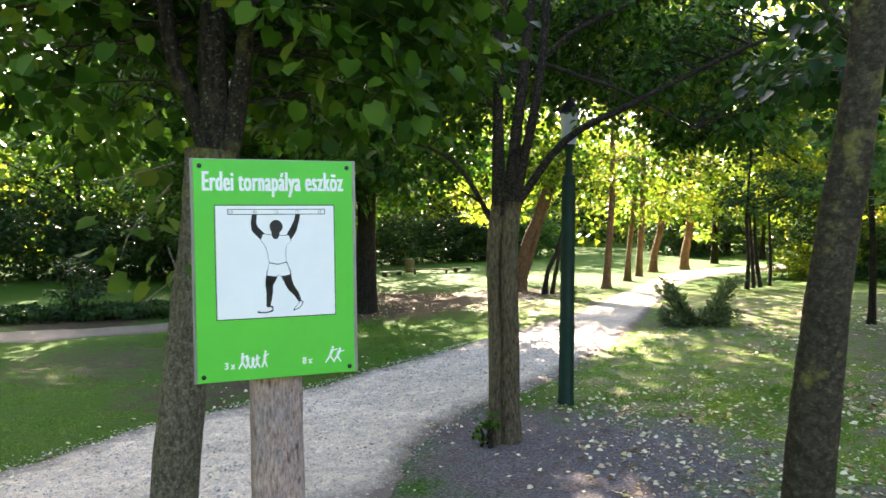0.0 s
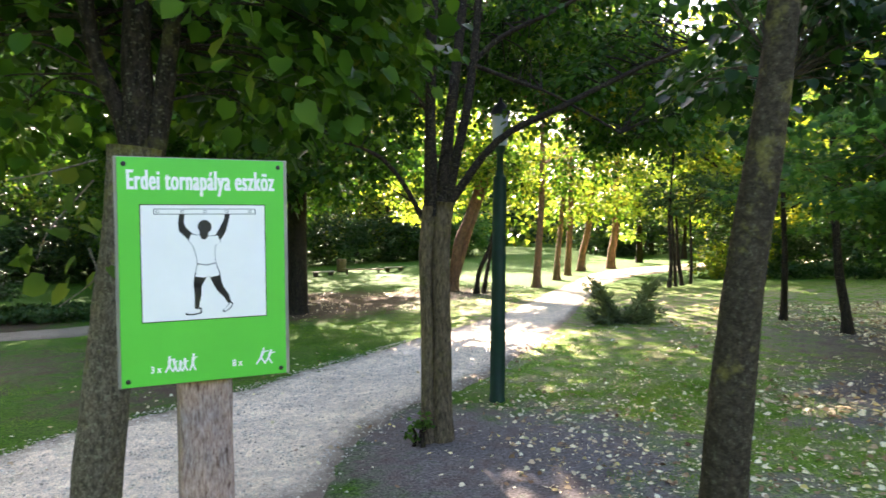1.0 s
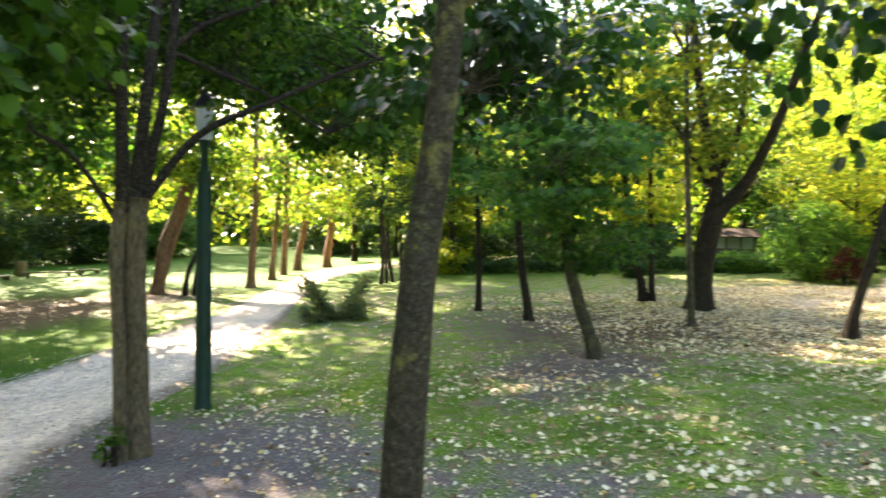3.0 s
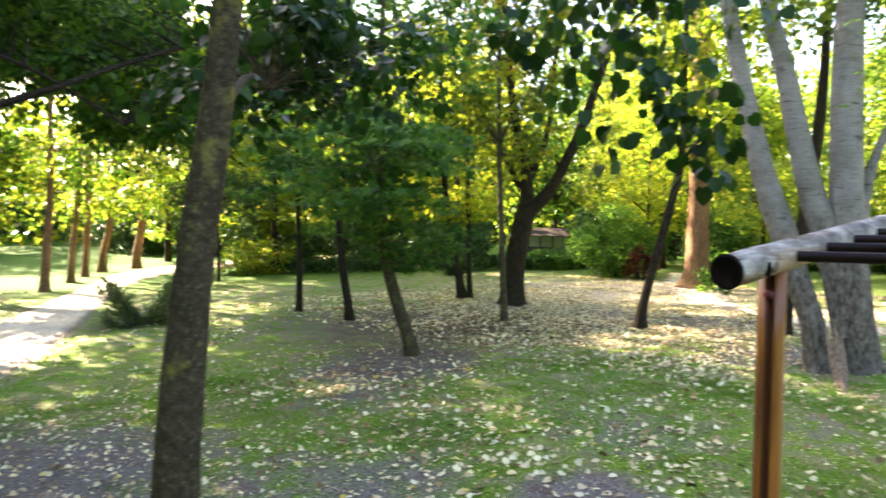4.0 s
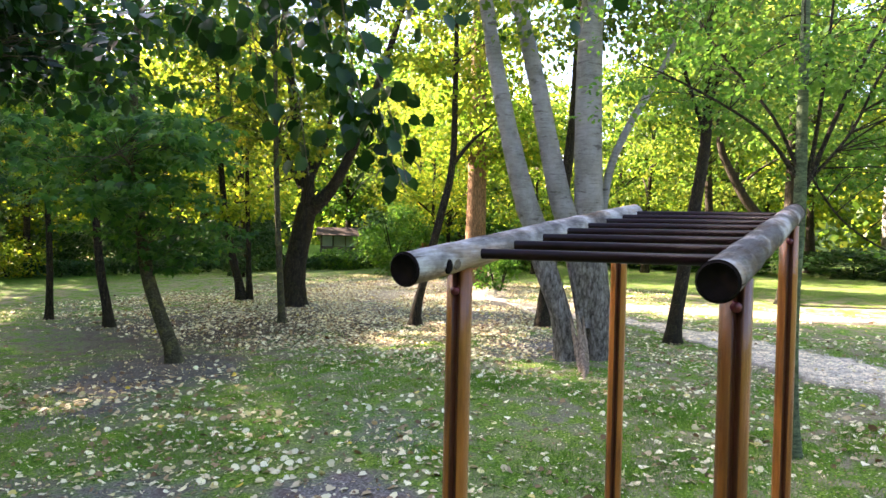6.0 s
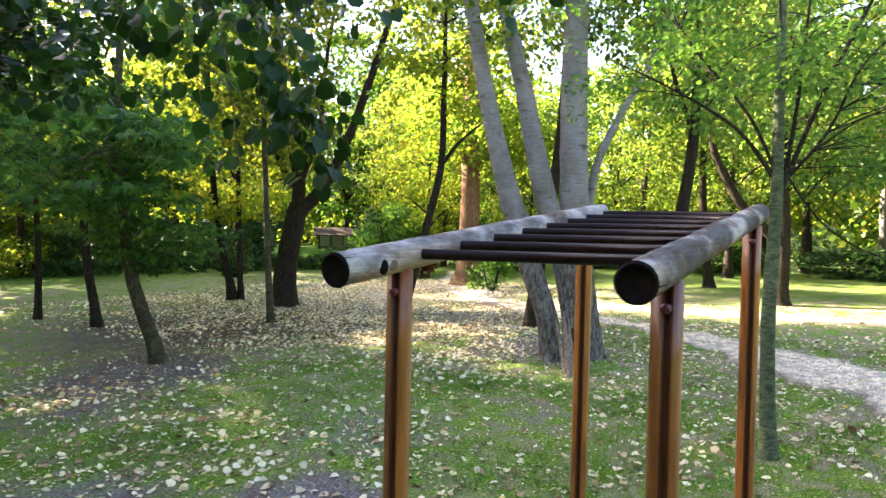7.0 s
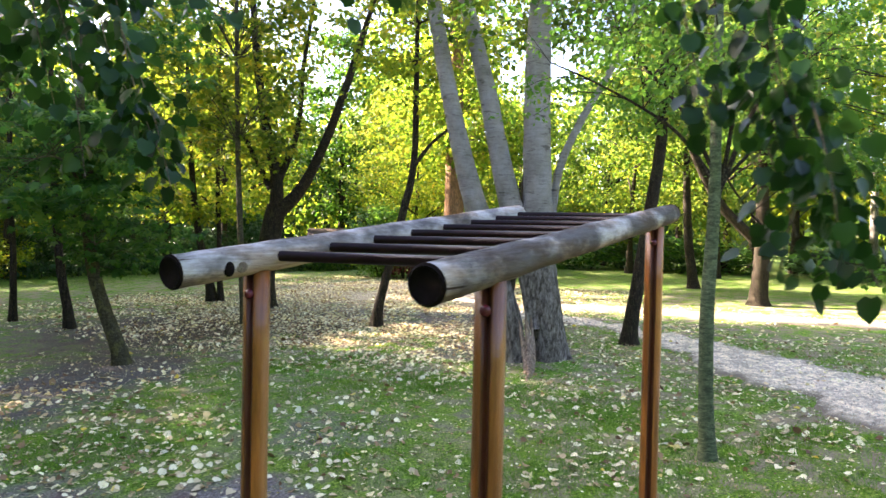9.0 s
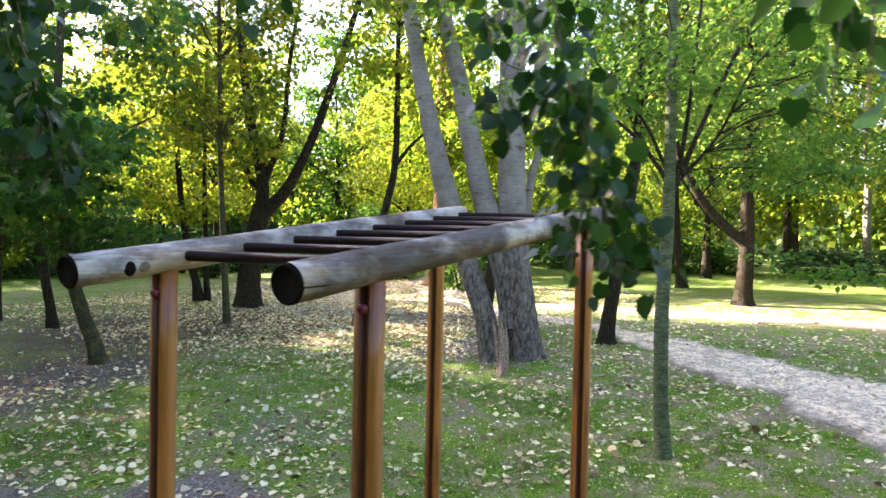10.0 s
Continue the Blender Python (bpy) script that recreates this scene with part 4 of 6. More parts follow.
def round_post(x, y, z0, z1):
    """A round timber post with a sawn relief groove down its front."""
    n, r = 60, 0.05
    ring = []
    for k in range(n):
        ang = math.pi + 2 * math.pi * (k + 0.5) / n
        dev = abs(((ang - (math.pi + 0.25) + math.pi) % (2 * math.pi)) - math.pi)
        rr = r - 0.024 * max(0.0, 1 - dev / 0.3) ** 0.8
        ring.append((rr * math.cos(ang), rr * math.sin(ang)))
    zs = np.linspace(z0, z1, 8)
    v = np.array([(x + px, y + py, z) for z in zs for px, py in ring])
    i, j = np.meshgrid(np.arange(len(zs) - 1), np.arange(n), indexing="ij")
    k = (j + 1) % n
    quads = np.stack([i * n + j, i * n + k, (i + 1) * n + k, (i + 1) * n + j], -1).reshape(-1, 4)
    v = np.vstack([v, (x, y, z1)])
    a = np.arange(n)
    top = np.stack([(len(zs) - 1) * n + a, (len(zs) - 1) * n + (a + 1) % n, np.full(n, len(v) - 1)], 1)
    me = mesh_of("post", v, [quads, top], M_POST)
    me.materials.append(M_GROOVE)
    deep = np.array([math.hypot(*ring[q]) < r - 0.006 or math.hypot(*ring[(q + 1) % n]) < r - 0.006 for q in range(n)])
    index = np.concatenate([np.tile(deep, len(zs) - 1), np.zeros(n, bool)]).astype(np.int32)
    me.polygons.foreach_set("material_index", index)
    return tagged(new("post", me), "varnished round post with a relief groove")


build_ladder()


# ---- the park lamp ----
def build_lamp():
    x, y = 1.555, 8.77
    ob = thing("street_lamp", "dark green fluted park lamp post with milky lantern", "street lamp", spot(x, y))
    n = 16
    zs = [(-0.05, 0.106), (0.03, 0.106), (0.05, 0.096), (0.9, 0.096), (0.95, 0.102), (1.0, 0.091), (2.78, 0.085), (2.84, 0.078)]
    v = []
    for z, r in zs:
        for k in range(n * 2):
            rr = r * (1.0 if k % 2 == 0 else 0.86)
            ang = math.pi * k / n
            v.append((rr * math.cos(ang), rr * math.sin(ang), z))
    m = n * 2
    i, j = np.meshgrid(np.arange(len(zs) - 1), np.arange(m), indexing="ij")
    k = (j + 1) % m
    quads = np.stack([i * m + j, i * m + k, (i + 1) * m + k, (i + 1) * m + j], -1).reshape(-1, 4)
    part("column", mesh_of("column", np.array(v), [quads], M_LAMP_GREEN), ob)
    v, f = tube([(0, 0, 2.82, 0.06), (0, 0, 2.94, 0.045), (0, 0, 3.12, 0.04), (0, 0, 3.17, 0.065), (0, 0, 3.22, 0.08)], 16)
    part("neck", mesh_of("neck", v, f, M_LAMP_GREEN, True), ob)
    v, f = tube([(0, 0, 3.22, 0.08), (0, 0, 3.34, 0.1), (0, 0, 3.56, 0.11), (0, 0, 3.6, 0.105)], 20)
    part("lantern", mesh_of("lantern", v, f, M_LAMP_GLASS, True), ob, "milky white lantern glass")
    v, f = tube([(0, 0, 3.6, 0.13), (0, 0, 3.64, 0.13), (0, 0, 3.72, 0.085), (0, 0, 3.77, 0.03), (0, 0, 3.83, 0.012)], 20)
    part("cap", mesh_of("cap", v, f, M_LAMP_CAP, True), ob, "black lantern cap")


build_lamp()

# ---- nearer trees ----
def spray(rng, start, end, count, size, out_v, out_f, wood_out, sway=0.07):
    """A hanging leafy twig from start to end."""
    a, b = np.array(start, float), np.array(end, float)
    mid = (a + b) / 2 + rng.normal(size=3) * sway
    line = smooth_line([(*a, 0.055 * size), (*mid, 0.04 * size), (*b, 0.02 * size)], 8)
    wood_out.append(tube(line, 5, cap=False))
    s = rng.uniform(0.05, 1.0, count)
    k = np.clip((s * (len(line) - 1)).astype(int), 0, len(line) - 1)
    base = line[k, :3]
    d = rng.normal(size=(count, 3)) * [1, 1, 0.5]
    d /= np.linalg.norm(d, axis=1)[:, None]
    pos = base + d * rng.uniform(0.02, 2.3 * size, count)[:, None]
    tip = d * 0.7 + rng.normal(size=(count, 3)) * 0.25 - np.array([0, 0, 0.9])
    normal = rng.normal(size=(count, 3)) * 0.6 + d * 0.5 + [0, 0, 0.45]
    v, f = leaves(pos, normal, tip, size * rng.uniform(0.7, 1.25, count), "heart")
    out_f += [x + sum(len(q) for q in out_v) for x in f]
    out_v.append(v)


A_STEMS = [
    [(-1.18, 3.0, -0.15, 0.132), (-1.18, 3.0, 0.28, 0.111), (-1.15, 3.0, 1.07, 0.101), (-1.11, 3.0, 1.51, 0.093), (-1.07, 3.0, 1.9, 0.087), (-1.01, 3.0, 2.24, 0.1), (-0.98, 3.0, 2.56, 0.112)],
    [(-0.97, 3.0, 2.45, 0.072), (-0.97, 3.0, 2.74, 0.062), (-0.98, 3.0, 2.96, 0.058), (-0.96, 3.0, 3.29, 0.053), (-0.92, 3.0, 3.89, 0.041), (-0.9, 3.1, 5.5, 0.025)],
    [(-0.99, 3.0, 2.5, 0.041), (-1.05, 3.0, 2.72, 0.036), (-1.14, 3.0, 2.93, 0.032), (-1.18, 3.0, 3.19, 0.03), (-1.23, 3.0, 3.66, 0.022), (-1.5, 2.9, 4.6, 0.014)],
    [(-0.95, 3.0, 2.36, 0.055), (-0.9, 3.0, 2.6, 0.046), (-0.86, 3.0, 2.85, 0.04), (-0.8, 3.0, 3.3, 0.03), (-0.7, 3.1, 3.9, 0.018)],
]
linden_a = tree("linden_tree", "linden with lichen-flecked grey trunk and forked limbs", spot(-1.18, 3.0), A_STEMS, M_BARK_LIME, M_LEAF_LIME,
     [((-1.1, 3.6, 4.3), (2.0, 1.6, 1.2), 190), ((-0.75, 4.4, 3.4), (1.1, 1.0, 0.65), 90), ((-2.3, 4.1, 3.3), (1.5, 1.0, 0.7), 44), ((-0.9, 3.6, 5.6), (2.4, 2.0, 0.9), 50), ((-3.2, 5.0, 3.9), (1.3, 1.0, 0.9), 22)],
     0.088, "heart", 34, 0.34, 11, "lindens", 0.8, 0.6, 18,
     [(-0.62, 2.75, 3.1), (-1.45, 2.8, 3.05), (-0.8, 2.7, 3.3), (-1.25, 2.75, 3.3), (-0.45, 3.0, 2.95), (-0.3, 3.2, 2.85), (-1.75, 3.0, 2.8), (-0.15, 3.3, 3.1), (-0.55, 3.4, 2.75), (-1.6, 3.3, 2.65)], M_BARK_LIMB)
rng = np.random.default_rng(22)
sv, sf, sw = [], [], []
for start, end, count in (((-1.12, 2.92, 2.42), (-1.2, 2.62, 2.12), 9), ((-1.13, 2.9, 2.15), (-1.12, 2.6, 1.95), 8), ((-1.1, 2.9, 2.5), (-1.32, 2.65, 2.4), 7)):
    spray(rng, start, end, count, 0.085, sv, sf, sw, 0.03)
base = np.array(linden_a.location)
tagged(part("leafy_shoot", mesh_of("leafy_shoot", np.vstack(sv) - base, sf, M_LEAF_ASH), linden_a, "fresh green leaves on a low shoot"), kind="stuff")
v, f = joined(sw)
tagged(part("shoot_wood", mesh_of("shoot_wood", v - base, f, M_BARK_LIME, True), linden_a), kind="stuff")

B_STEMS = [
    [(0.73, 7.33, -0.15, 0.15), (0.715, 7.33, 0.12, 0.118), (0.7, 7.33, 1.07, 0.103), (0.68, 7.33, 1.96, 0.1), (0.71, 7.33, 2.5, 0.105)],
    [(0.57, 7.3, -0.15, 0.1), (0.56, 7.3, 0.12, 0.072), (0.545, 7.29, 1.07, 0.064), (0.52, 7.3, 1.9, 0.066), (0.57, 7.33, 2.45, 0.08)],
    [(0.64, 7.42, -0.15, 0.13), (0.64, 7.42, 0.12, 0.1), (0.62, 7.41, 1.07, 0.09), (0.6, 7.4, 1.96, 0.088), (0.64, 7.38, 2.5, 0.1)],
    [(0.58, 7.33, 2.35, 0.085), (0.57, 7.33, 2.84, 0.071), (0.56, 7.33, 3.42, 0.059), (0.57, 7.33, 4.23, 0.053), (0.59, 7.33, 5.26, 0.041), (0.5, 7.4, 7.2, 0.02)],
    [(0.67, 7.33, 2.4, 0.078), (0.76, 7.33, 3.3, 0.062), (0.86, 7.33, 4.23, 0.053), (0.94, 7.33, 5.26, 0.041), (1.1, 7.5, 7.0, 0.02)],
    [(0.73, 7.33, 2.4, 0.071), (0.82, 7.33, 2.9, 0.056), (0.93, 7.33, 3.42, 0.05), (1.02, 7.33, 4.12, 0.044), (1.09, 7.33, 5.27, 0.035)],
    [(0.74, 7.33, 2.45, 0.05), (1.26, 7.33, 3.14, 0.038), (1.89, 7.33, 3.49, 0.032), (2.62, 7.33, 3.87, 0.026), (3.17, 7.33, 4.13, 0.021), (3.92, 7.33, 4.42, 0.015)],
    [(0.55, 7.33, 2.2, 0.03), (0.32, 7.33, 2.63, 0.026), (0.09, 7.33, 2.92, 0.024), (-0.15, 7.33, 3.05, 0.015)],
    [(0.58, 7.33, 3.37, 0.026), (0.38, 7.33, 3.62, 0.021), (0.08, 7.33, 3.76, 0.018), (-0.27, 7.33, 3.76, 0.012)],
    [(0.98, 7.33, 3.94, 0.029), (1.3, 7.33, 4.23, 0.026), (1.76, 7.33, 4.47, 0.021), (2.28, 7.33, 4.76, 0.015)],
    [(1.01, 7.33, 3.93, 0.026), (1.48, 7.33, 3.77, 0.021), (1.89, 7.33, 3.63, 0.015), (2.6, 7.33, 3.26, 0.012)],
]
tree("linden_tree", "many-stemmed linden with cracked brown trunk beside the path", spot(0.69, 7.33), B_STEMS, M_BARK_BROWN, M_LEAF_LIME,
     [((0.6, 8.8, 5.3), (3.0, 1.1, 1.2), 190), ((2.9, 8.0, 3.7), (1.5, 0.5, 0.55), 62), ((-0.9, 7.8, 3.9), (1.6, 1.0, 0.9), 90), ((2.8, 7.6, 5.1), (1.6, 1.4, 0.9), 26), ((0.6, 9.6, 4.2), (1.5, 0.5, 0.7), 66), ((2.6, 8.6, 4.7), (1.7, 0.7, 0.7), 36), ((1.9, 9.6, 4.6), (1.5, 0.5, 0.7), 54)],
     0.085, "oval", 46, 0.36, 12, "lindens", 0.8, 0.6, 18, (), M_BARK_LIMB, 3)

C_STEMS = [
    [(1.11, 2.19, -0.12, 0.108), (1.12, 2.18, 0.24, 0.09), (1.13, 2.18, 0.86, 0.083), (1.14, 2.18, 1.3, 0.077), (1.16, 2.17, 1.7, 0.071), (1.19, 2.16, 2.1, 0.062), (1.23, 2.14, 2.45, 0.057), (1.26, 2.13, 2.74, 0.051), (1.28, 2.12, 3.03, 0.047), (1.3, 2.12, 3.51, 0.039), (1.31, 2.11, 4.5, 0.029)],
    [(1.27, 2.13, 3.0, 0.026), (1.9, 1.7, 3.45, 0.02), (2.6, 1.6, 3.6, 0.015), (3.3, 1.7, 3.5, 0.008)],
    [(1.28, 2.12, 3.15, 0.026), (1.9, 1.1, 3.6, 0.02), (2.4, 0.0, 3.6, 0.015), (2.46, -0.8, 3.2, 0.008)],
    [(1.24, 2.14, 2.6, 0.02), (1.75, 2.9, 2.95, 0.016), (2.3, 3.8, 3.1, 0.01)],
    [(2.4, 0.0, 3.6, 0.012), (2.45, -0.9, 3.4, 0.009), (2.47, -1.35, 3.1, 0.006)],
]
linden_c = tree("linden_tree", "slender linden with yellow lichen on its trunk", spot(1.11, 2.19), C_STEMS, M_BARK_SPECKLED, M_LEAF_LIME_SHADED,
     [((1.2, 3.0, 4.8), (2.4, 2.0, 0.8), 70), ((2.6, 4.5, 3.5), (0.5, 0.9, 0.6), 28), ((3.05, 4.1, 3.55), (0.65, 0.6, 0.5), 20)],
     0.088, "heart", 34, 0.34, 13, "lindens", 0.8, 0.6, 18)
rng = np.random.default_rng(21)
sv, sf, sw = [], [], []
for start, end, count, size in (
    # over the glade
    ((2.47, 1.29, 3.3), (2.6, 1.04, 2.4), 75, 0.061), ((2.5, 1.42, 3.36), (2.61, 1.23, 2.64), 58, 0.061), ((2.36, 1.57, 3.34), (2.46, 1.37, 2.46), 44, 0.064), ((2.43, 1.73, 3.4), (2.49, 1.62, 2.73), 44, 0.068),
    ((2.21, 1.7, 3.3), (2.2, 1.72, 2.95), 27, 0.061), ((2.67, 1.16, 3.38), (2.75, 1.01, 3.04), 27, 0.064), ((2.44, 1.14, 2.94), (2.52, 0.98, 2.42), 27, 0.06), ((2.61, 1.63, 3.44), (2.7, 1.47, 2.91), 41, 0.068),
    ((2.91, 0.57, 3.34), (2.94, 0.52, 3.07), 15, 0.056), ((3.05, 0.35, 3.35), (3.1, 0.26, 3.06), 15, 0.056), ((3.24, 0.04, 3.36), (3.25, 0.01, 3.07), 14, 0.056),
    # beside the ladder
    ((2.45, -0.83, 3.2), (2.48, -0.9, 2.39), 100, 0.039), ((2.45, -0.78, 3.2), (2.42, -0.75, 2.46), 80, 0.039), ((2.44, -0.89, 2.6), (2.48, -0.96, 2.22), 62, 0.039), ((2.47, -0.84, 2.6), (2.47, -0.86, 2.22), 58, 0.039),
    ((2.48, -0.9, 2.42), (2.55, -1.02, 2.2), 28, 0.042), ((2.51, -0.8, 2.75), (2.55, -0.88, 2.29), 42, 0.039), ((2.46, -1.26, 3.1), (2.48, -1.3, 2.5), 28, 0.055), ((2.46, -1.34, 3.1), (2.45, -1.35, 2.42), 28, 0.055), ((2.55, -1.3, 3.1), (2.56, -1.33, 2.59), 20, 0.055),
    # over the path
    ((1.7, 2.85, 2.95), (1.36, 3.25, 2.82), 18, 0.064), ((1.9, 3.1, 3.0), (1.62, 3.35, 2.95), 14, 0.064),
):
    spray(rng, start, end, count, size, sv, sf, sw, 0.04)
base = np.array(linden_c.location)
part("hanging_foliage", mesh_of("hanging_foliage", np.vstack(sv) - base, sf, M_LEAF_LIME_SHADED), linden_c, "drooping heart-shaped leaves")
v, f = joined(sw)
tagged(part("hanging_wood", mesh_of("hanging_wood", v - base, f, M_BARK_LIME, True), linden_c), kind="stuff")

# ---- trees of the glade ----
# unseen high crown lobes of these trees are added to shade the glade
tree("old_tree", "broad dark-barked park tree beside the lawn", spot(-2.22, 19.94),
     [[(-2.22, 19.94, -0.4, 0.416), (-2.19, 19.94, 0.14, 0.336), (-2.17, 19.94, 1.75, 0.272), (-2.15, 19.94, 3.34, 0.256), (-2.06, 19.94, 5.4, 0.208), (-2.01, 19.94, 8.55, 0.16), (-2.0, 20.0, 12.0, 0.07)],
      [(-2.15, 19.94, 3.1, 0.128), (-2.63, 19.94, 4.29, 0.104), (-3.6, 19.8, 5.9, 0.08), (-5.0, 19.5, 7.4, 0.04)],
      [(-2.12, 19.94, 3.4, 0.128), (-1.51, 19.94, 4.62, 0.096), (-0.6, 19.8, 5.9, 0.072), (0.8, 19.6, 7.2, 0.04)]],
     M_BARK_DARK, M_LEAF_LIME, [((-3.4, 19.6, 9.6), (4.6, 4.2, 5.6), 640), ((1.0, 19.8, 11.0), (3.0, 2.6, 3.3), 210), ((1.0, 19.8, 6.6), (2.6, 2.0, 1.3), 80), ((-2.0, 18.6, 4.0), (3.6, 1.8, 1.0), 70), ((-5.0, 18.6, 5.6), (3.8, 2.0, 2.0), 210)], 0.22, "quad", 50, 0.7, 31, "", 0.8)
tree("leaning_tree", "sunlit ruddy-barked tree leaning by the path", spot(2.61, 24.09),
     [[(2.61, 24.09, -0.1, 0.251), (2.72, 24.09, 0.52, 0.193), (2.86, 24.09, 1.68, 0.164), (3.29, 24.09, 2.84, 0.145), (3.65, 24.09, 4.96, 0.116), (3.8, 24.0, 14.0, 0.03)],
      [(2.74, 24.09, 0.32, 0.145), (3.06, 24.09, 1.49, 0.116), (3.43, 24.09, 2.65, 0.097), (3.95, 24.09, 4.19, 0.077), (4.6, 24.0, 6.5, 0.04)]],
     M_BARK_PINE, M_LEAF_LIME, [((3.0, 24.0, 12.6), (4.6, 3.4, 6.4), 520), ((2.6, 23.6, 4.4), (2.4, 1.6, 0.9), 46)], 0.19, "quad", 56, 0.62, 32)
tree("sapling_tree", "thin twin-stemmed young tree by the path", spot(3.4, 22.74),
     [[(3.28, 22.74, -0.05, 0.08), (3.4, 22.74, 0.8, 0.073), (3.71, 22.74, 1.54, 0.064), (3.93, 22.74, 2.63, 0.046), (4.1, 22.7, 4.6, 0.02)],
      [(3.52, 22.74, -0.05, 0.08), (3.62, 22.74, 0.62, 0.073), (3.8, 22.74, 1.54, 0.055), (4.2, 22.7, 3.2, 0.03)]],
     M_BARK_DARK, M_LEAF_GOLD, [((4.0, 22.6, 4.6), (1.5, 1.3, 1.5), 46)], 0.12, "quad", 46, 0.45, 33)
PATH_TREES = [
    [(5.55, 23.84, 0.0, 0.229), (5.56, 23.84, 0.56, 0.162), (5.62, 23.84, 1.7, 0.143), (5.69, 23.84, 3.23, 0.124), (5.69, 23.84, 6.08, 0.096), (5.7, 23.9, 18.0, 0.03)],
    [(6.92, 26.39, 0.05, 0.18), (6.95, 26.39, 1.02, 0.127), (7.06, 26.39, 2.29, 0.116), (7.16, 26.39, 3.76, 0.106), (7.25, 26.39, 6.49, 0.085), (7.3, 26.4, 18.0, 0.03)],
    [(7.88, 28.32, 0.1, 0.204), (7.91, 28.32, 0.93, 0.159), (7.99, 28.32, 3.2, 0.148), (8.01, 28.32, 6.35, 0.114), (8.1, 28.3, 18.0, 0.03)],
    [(9.11, 30.53, 0.1, 0.245), (9.17, 30.53, 1.07, 0.184), (9.44, 30.53, 2.42, 0.171), (9.62, 30.53, 5.71, 0.135), (9.8, 30.5, 12.0, 0.03)],
    [(10.75, 31.4, 0.2, 0.302), (10.79, 31.4, 1.05, 0.227), (10.96, 31.4, 2.31, 0.189), (10.95, 31.4, 5.82, 0.138), (11.0, 31.4, 11.5, 0.03)],
]
for k, stem in enumerate(PATH_TREES):
    stem = [(px, py, pz, 0.8 * r) for px, py, pz, r in stem]
    x, y, top = stem[0][0], stem[0][1], stem[-2]
    # the second, high tier lies above the view, added to block the sun
    tree("avenue_tree", "ruddy sunlit trunk with green to yellow crown along the path", spot(x, y), [stem], M_BARK_PINE, (M_LEAF_LIME, M_LEAF_WOOD, M_LEAF_GOLD, M_LEAF_GOLD, M_LEAF_GOLD)[k],
         [((top[0] + 0.3, y, (8.2, 8.4, 9.6, 10.2, 8.8)[k]), (3.5, 2.9, (1.9, 1.9, 2.6, 3.6, 3.1)[k]), (150, 150, 180, 250, 150)[k]), ((top[0] + 0.2, y, (16.4, 16.6, 16.4, 11.5, 9.8)[k]), (3.4, 2.9, (3.2, 3.2, 3.2, 1.6, 1.6)[k]), (230, 230, 220, 60, 40)[k]), ((top[0], y - 0.3, (4.6, 4.2, 4.9, 4.0, 4.4)[k]), (3.1, 2.3, (1.3, 1.7, 1.1, 1.6, 1.4)[k]), 38)], 0.18, "quad", 50, 0.7, 40 + k, "avenue trees")

tree("sapling_tree", "clump of thin stems with a low dark canopy", spot(9.7, 22.3),
     [[(9.5, 22.0, 0.1, 0.08), (9.55, 22.0, 1.2, 0.06), (9.5, 22.1, 2.6, 0.05), (9.6, 22.1, 4.4, 0.02)],
      [(9.9, 22.4, 0.1, 0.07), (9.85, 22.4, 1.2, 0.055), (9.7, 22.4, 2.8, 0.03)],
      [(10.2, 22.5, 0.1, 0.08), (10.0, 22.5, 1.4, 0.06), (9.9, 22.5, 3.0, 0.03)],
      [(10.6, 22.8, 0.1, 0.06), (10.6, 22.8, 1.4, 0.05), (10.5, 22.8, 3.0, 0.02)]],
     M_BARK_DARK, M_LEAF_DARK, [((10.2, 22.0, 3.2), (1.9, 1.2, 0.8), 50), ((9.6, 22.2, 5.0), (1.2, 1.1, 1.2), 30)], 0.12, "oval", 44, 0.4, 65)
tree("young_maple", "slim young tree standing in leaf litter", spot(8.61, 14.11),
     [[(8.61, 14.11, 0.15, 0.104), (8.62, 14.1, 0.63, 0.075), (8.62, 14.11, 1.68, 0.064), (8.58, 14.15, 2.83, 0.052), (8.56, 14.2, 4.79, 0.041), (8.53, 14.24, 9.6, 0.02)]],
     M_BARK_DARK, M_LEAF_WOOD, [((8.6, 14.2, 5.4), (2.1, 2.0, 2.6), 36)], 0.13, "maple", 46, 0.55, 51, "young glade trees", 0.5, 0.16)
tree("young_maple", "slim dark young tree standing in leaf litter", spot(8.66, 12.09),
     [[(8.66, 12.09, 0.15, 0.129), (8.63, 12.13, 0.67, 0.091), (8.56, 12.25, 1.42, 0.081), (8.51, 12.32, 2.28, 0.07), (8.46, 12.41, 3.88, 0.054), (8.39, 12.52, 9.0, 0.025)]],
     M_BARK_DARK, M_LEAF_MAPLE, [((8.3, 12.4, 5.2), (2.1, 2.0, 2.5), 36), ((7.9, 12.6, 3.1), (1.5, 1.3, 1.0), 14)], 0.13, "maple", 46, 0.55, 52, "young glade trees", 0.5, 0.16)
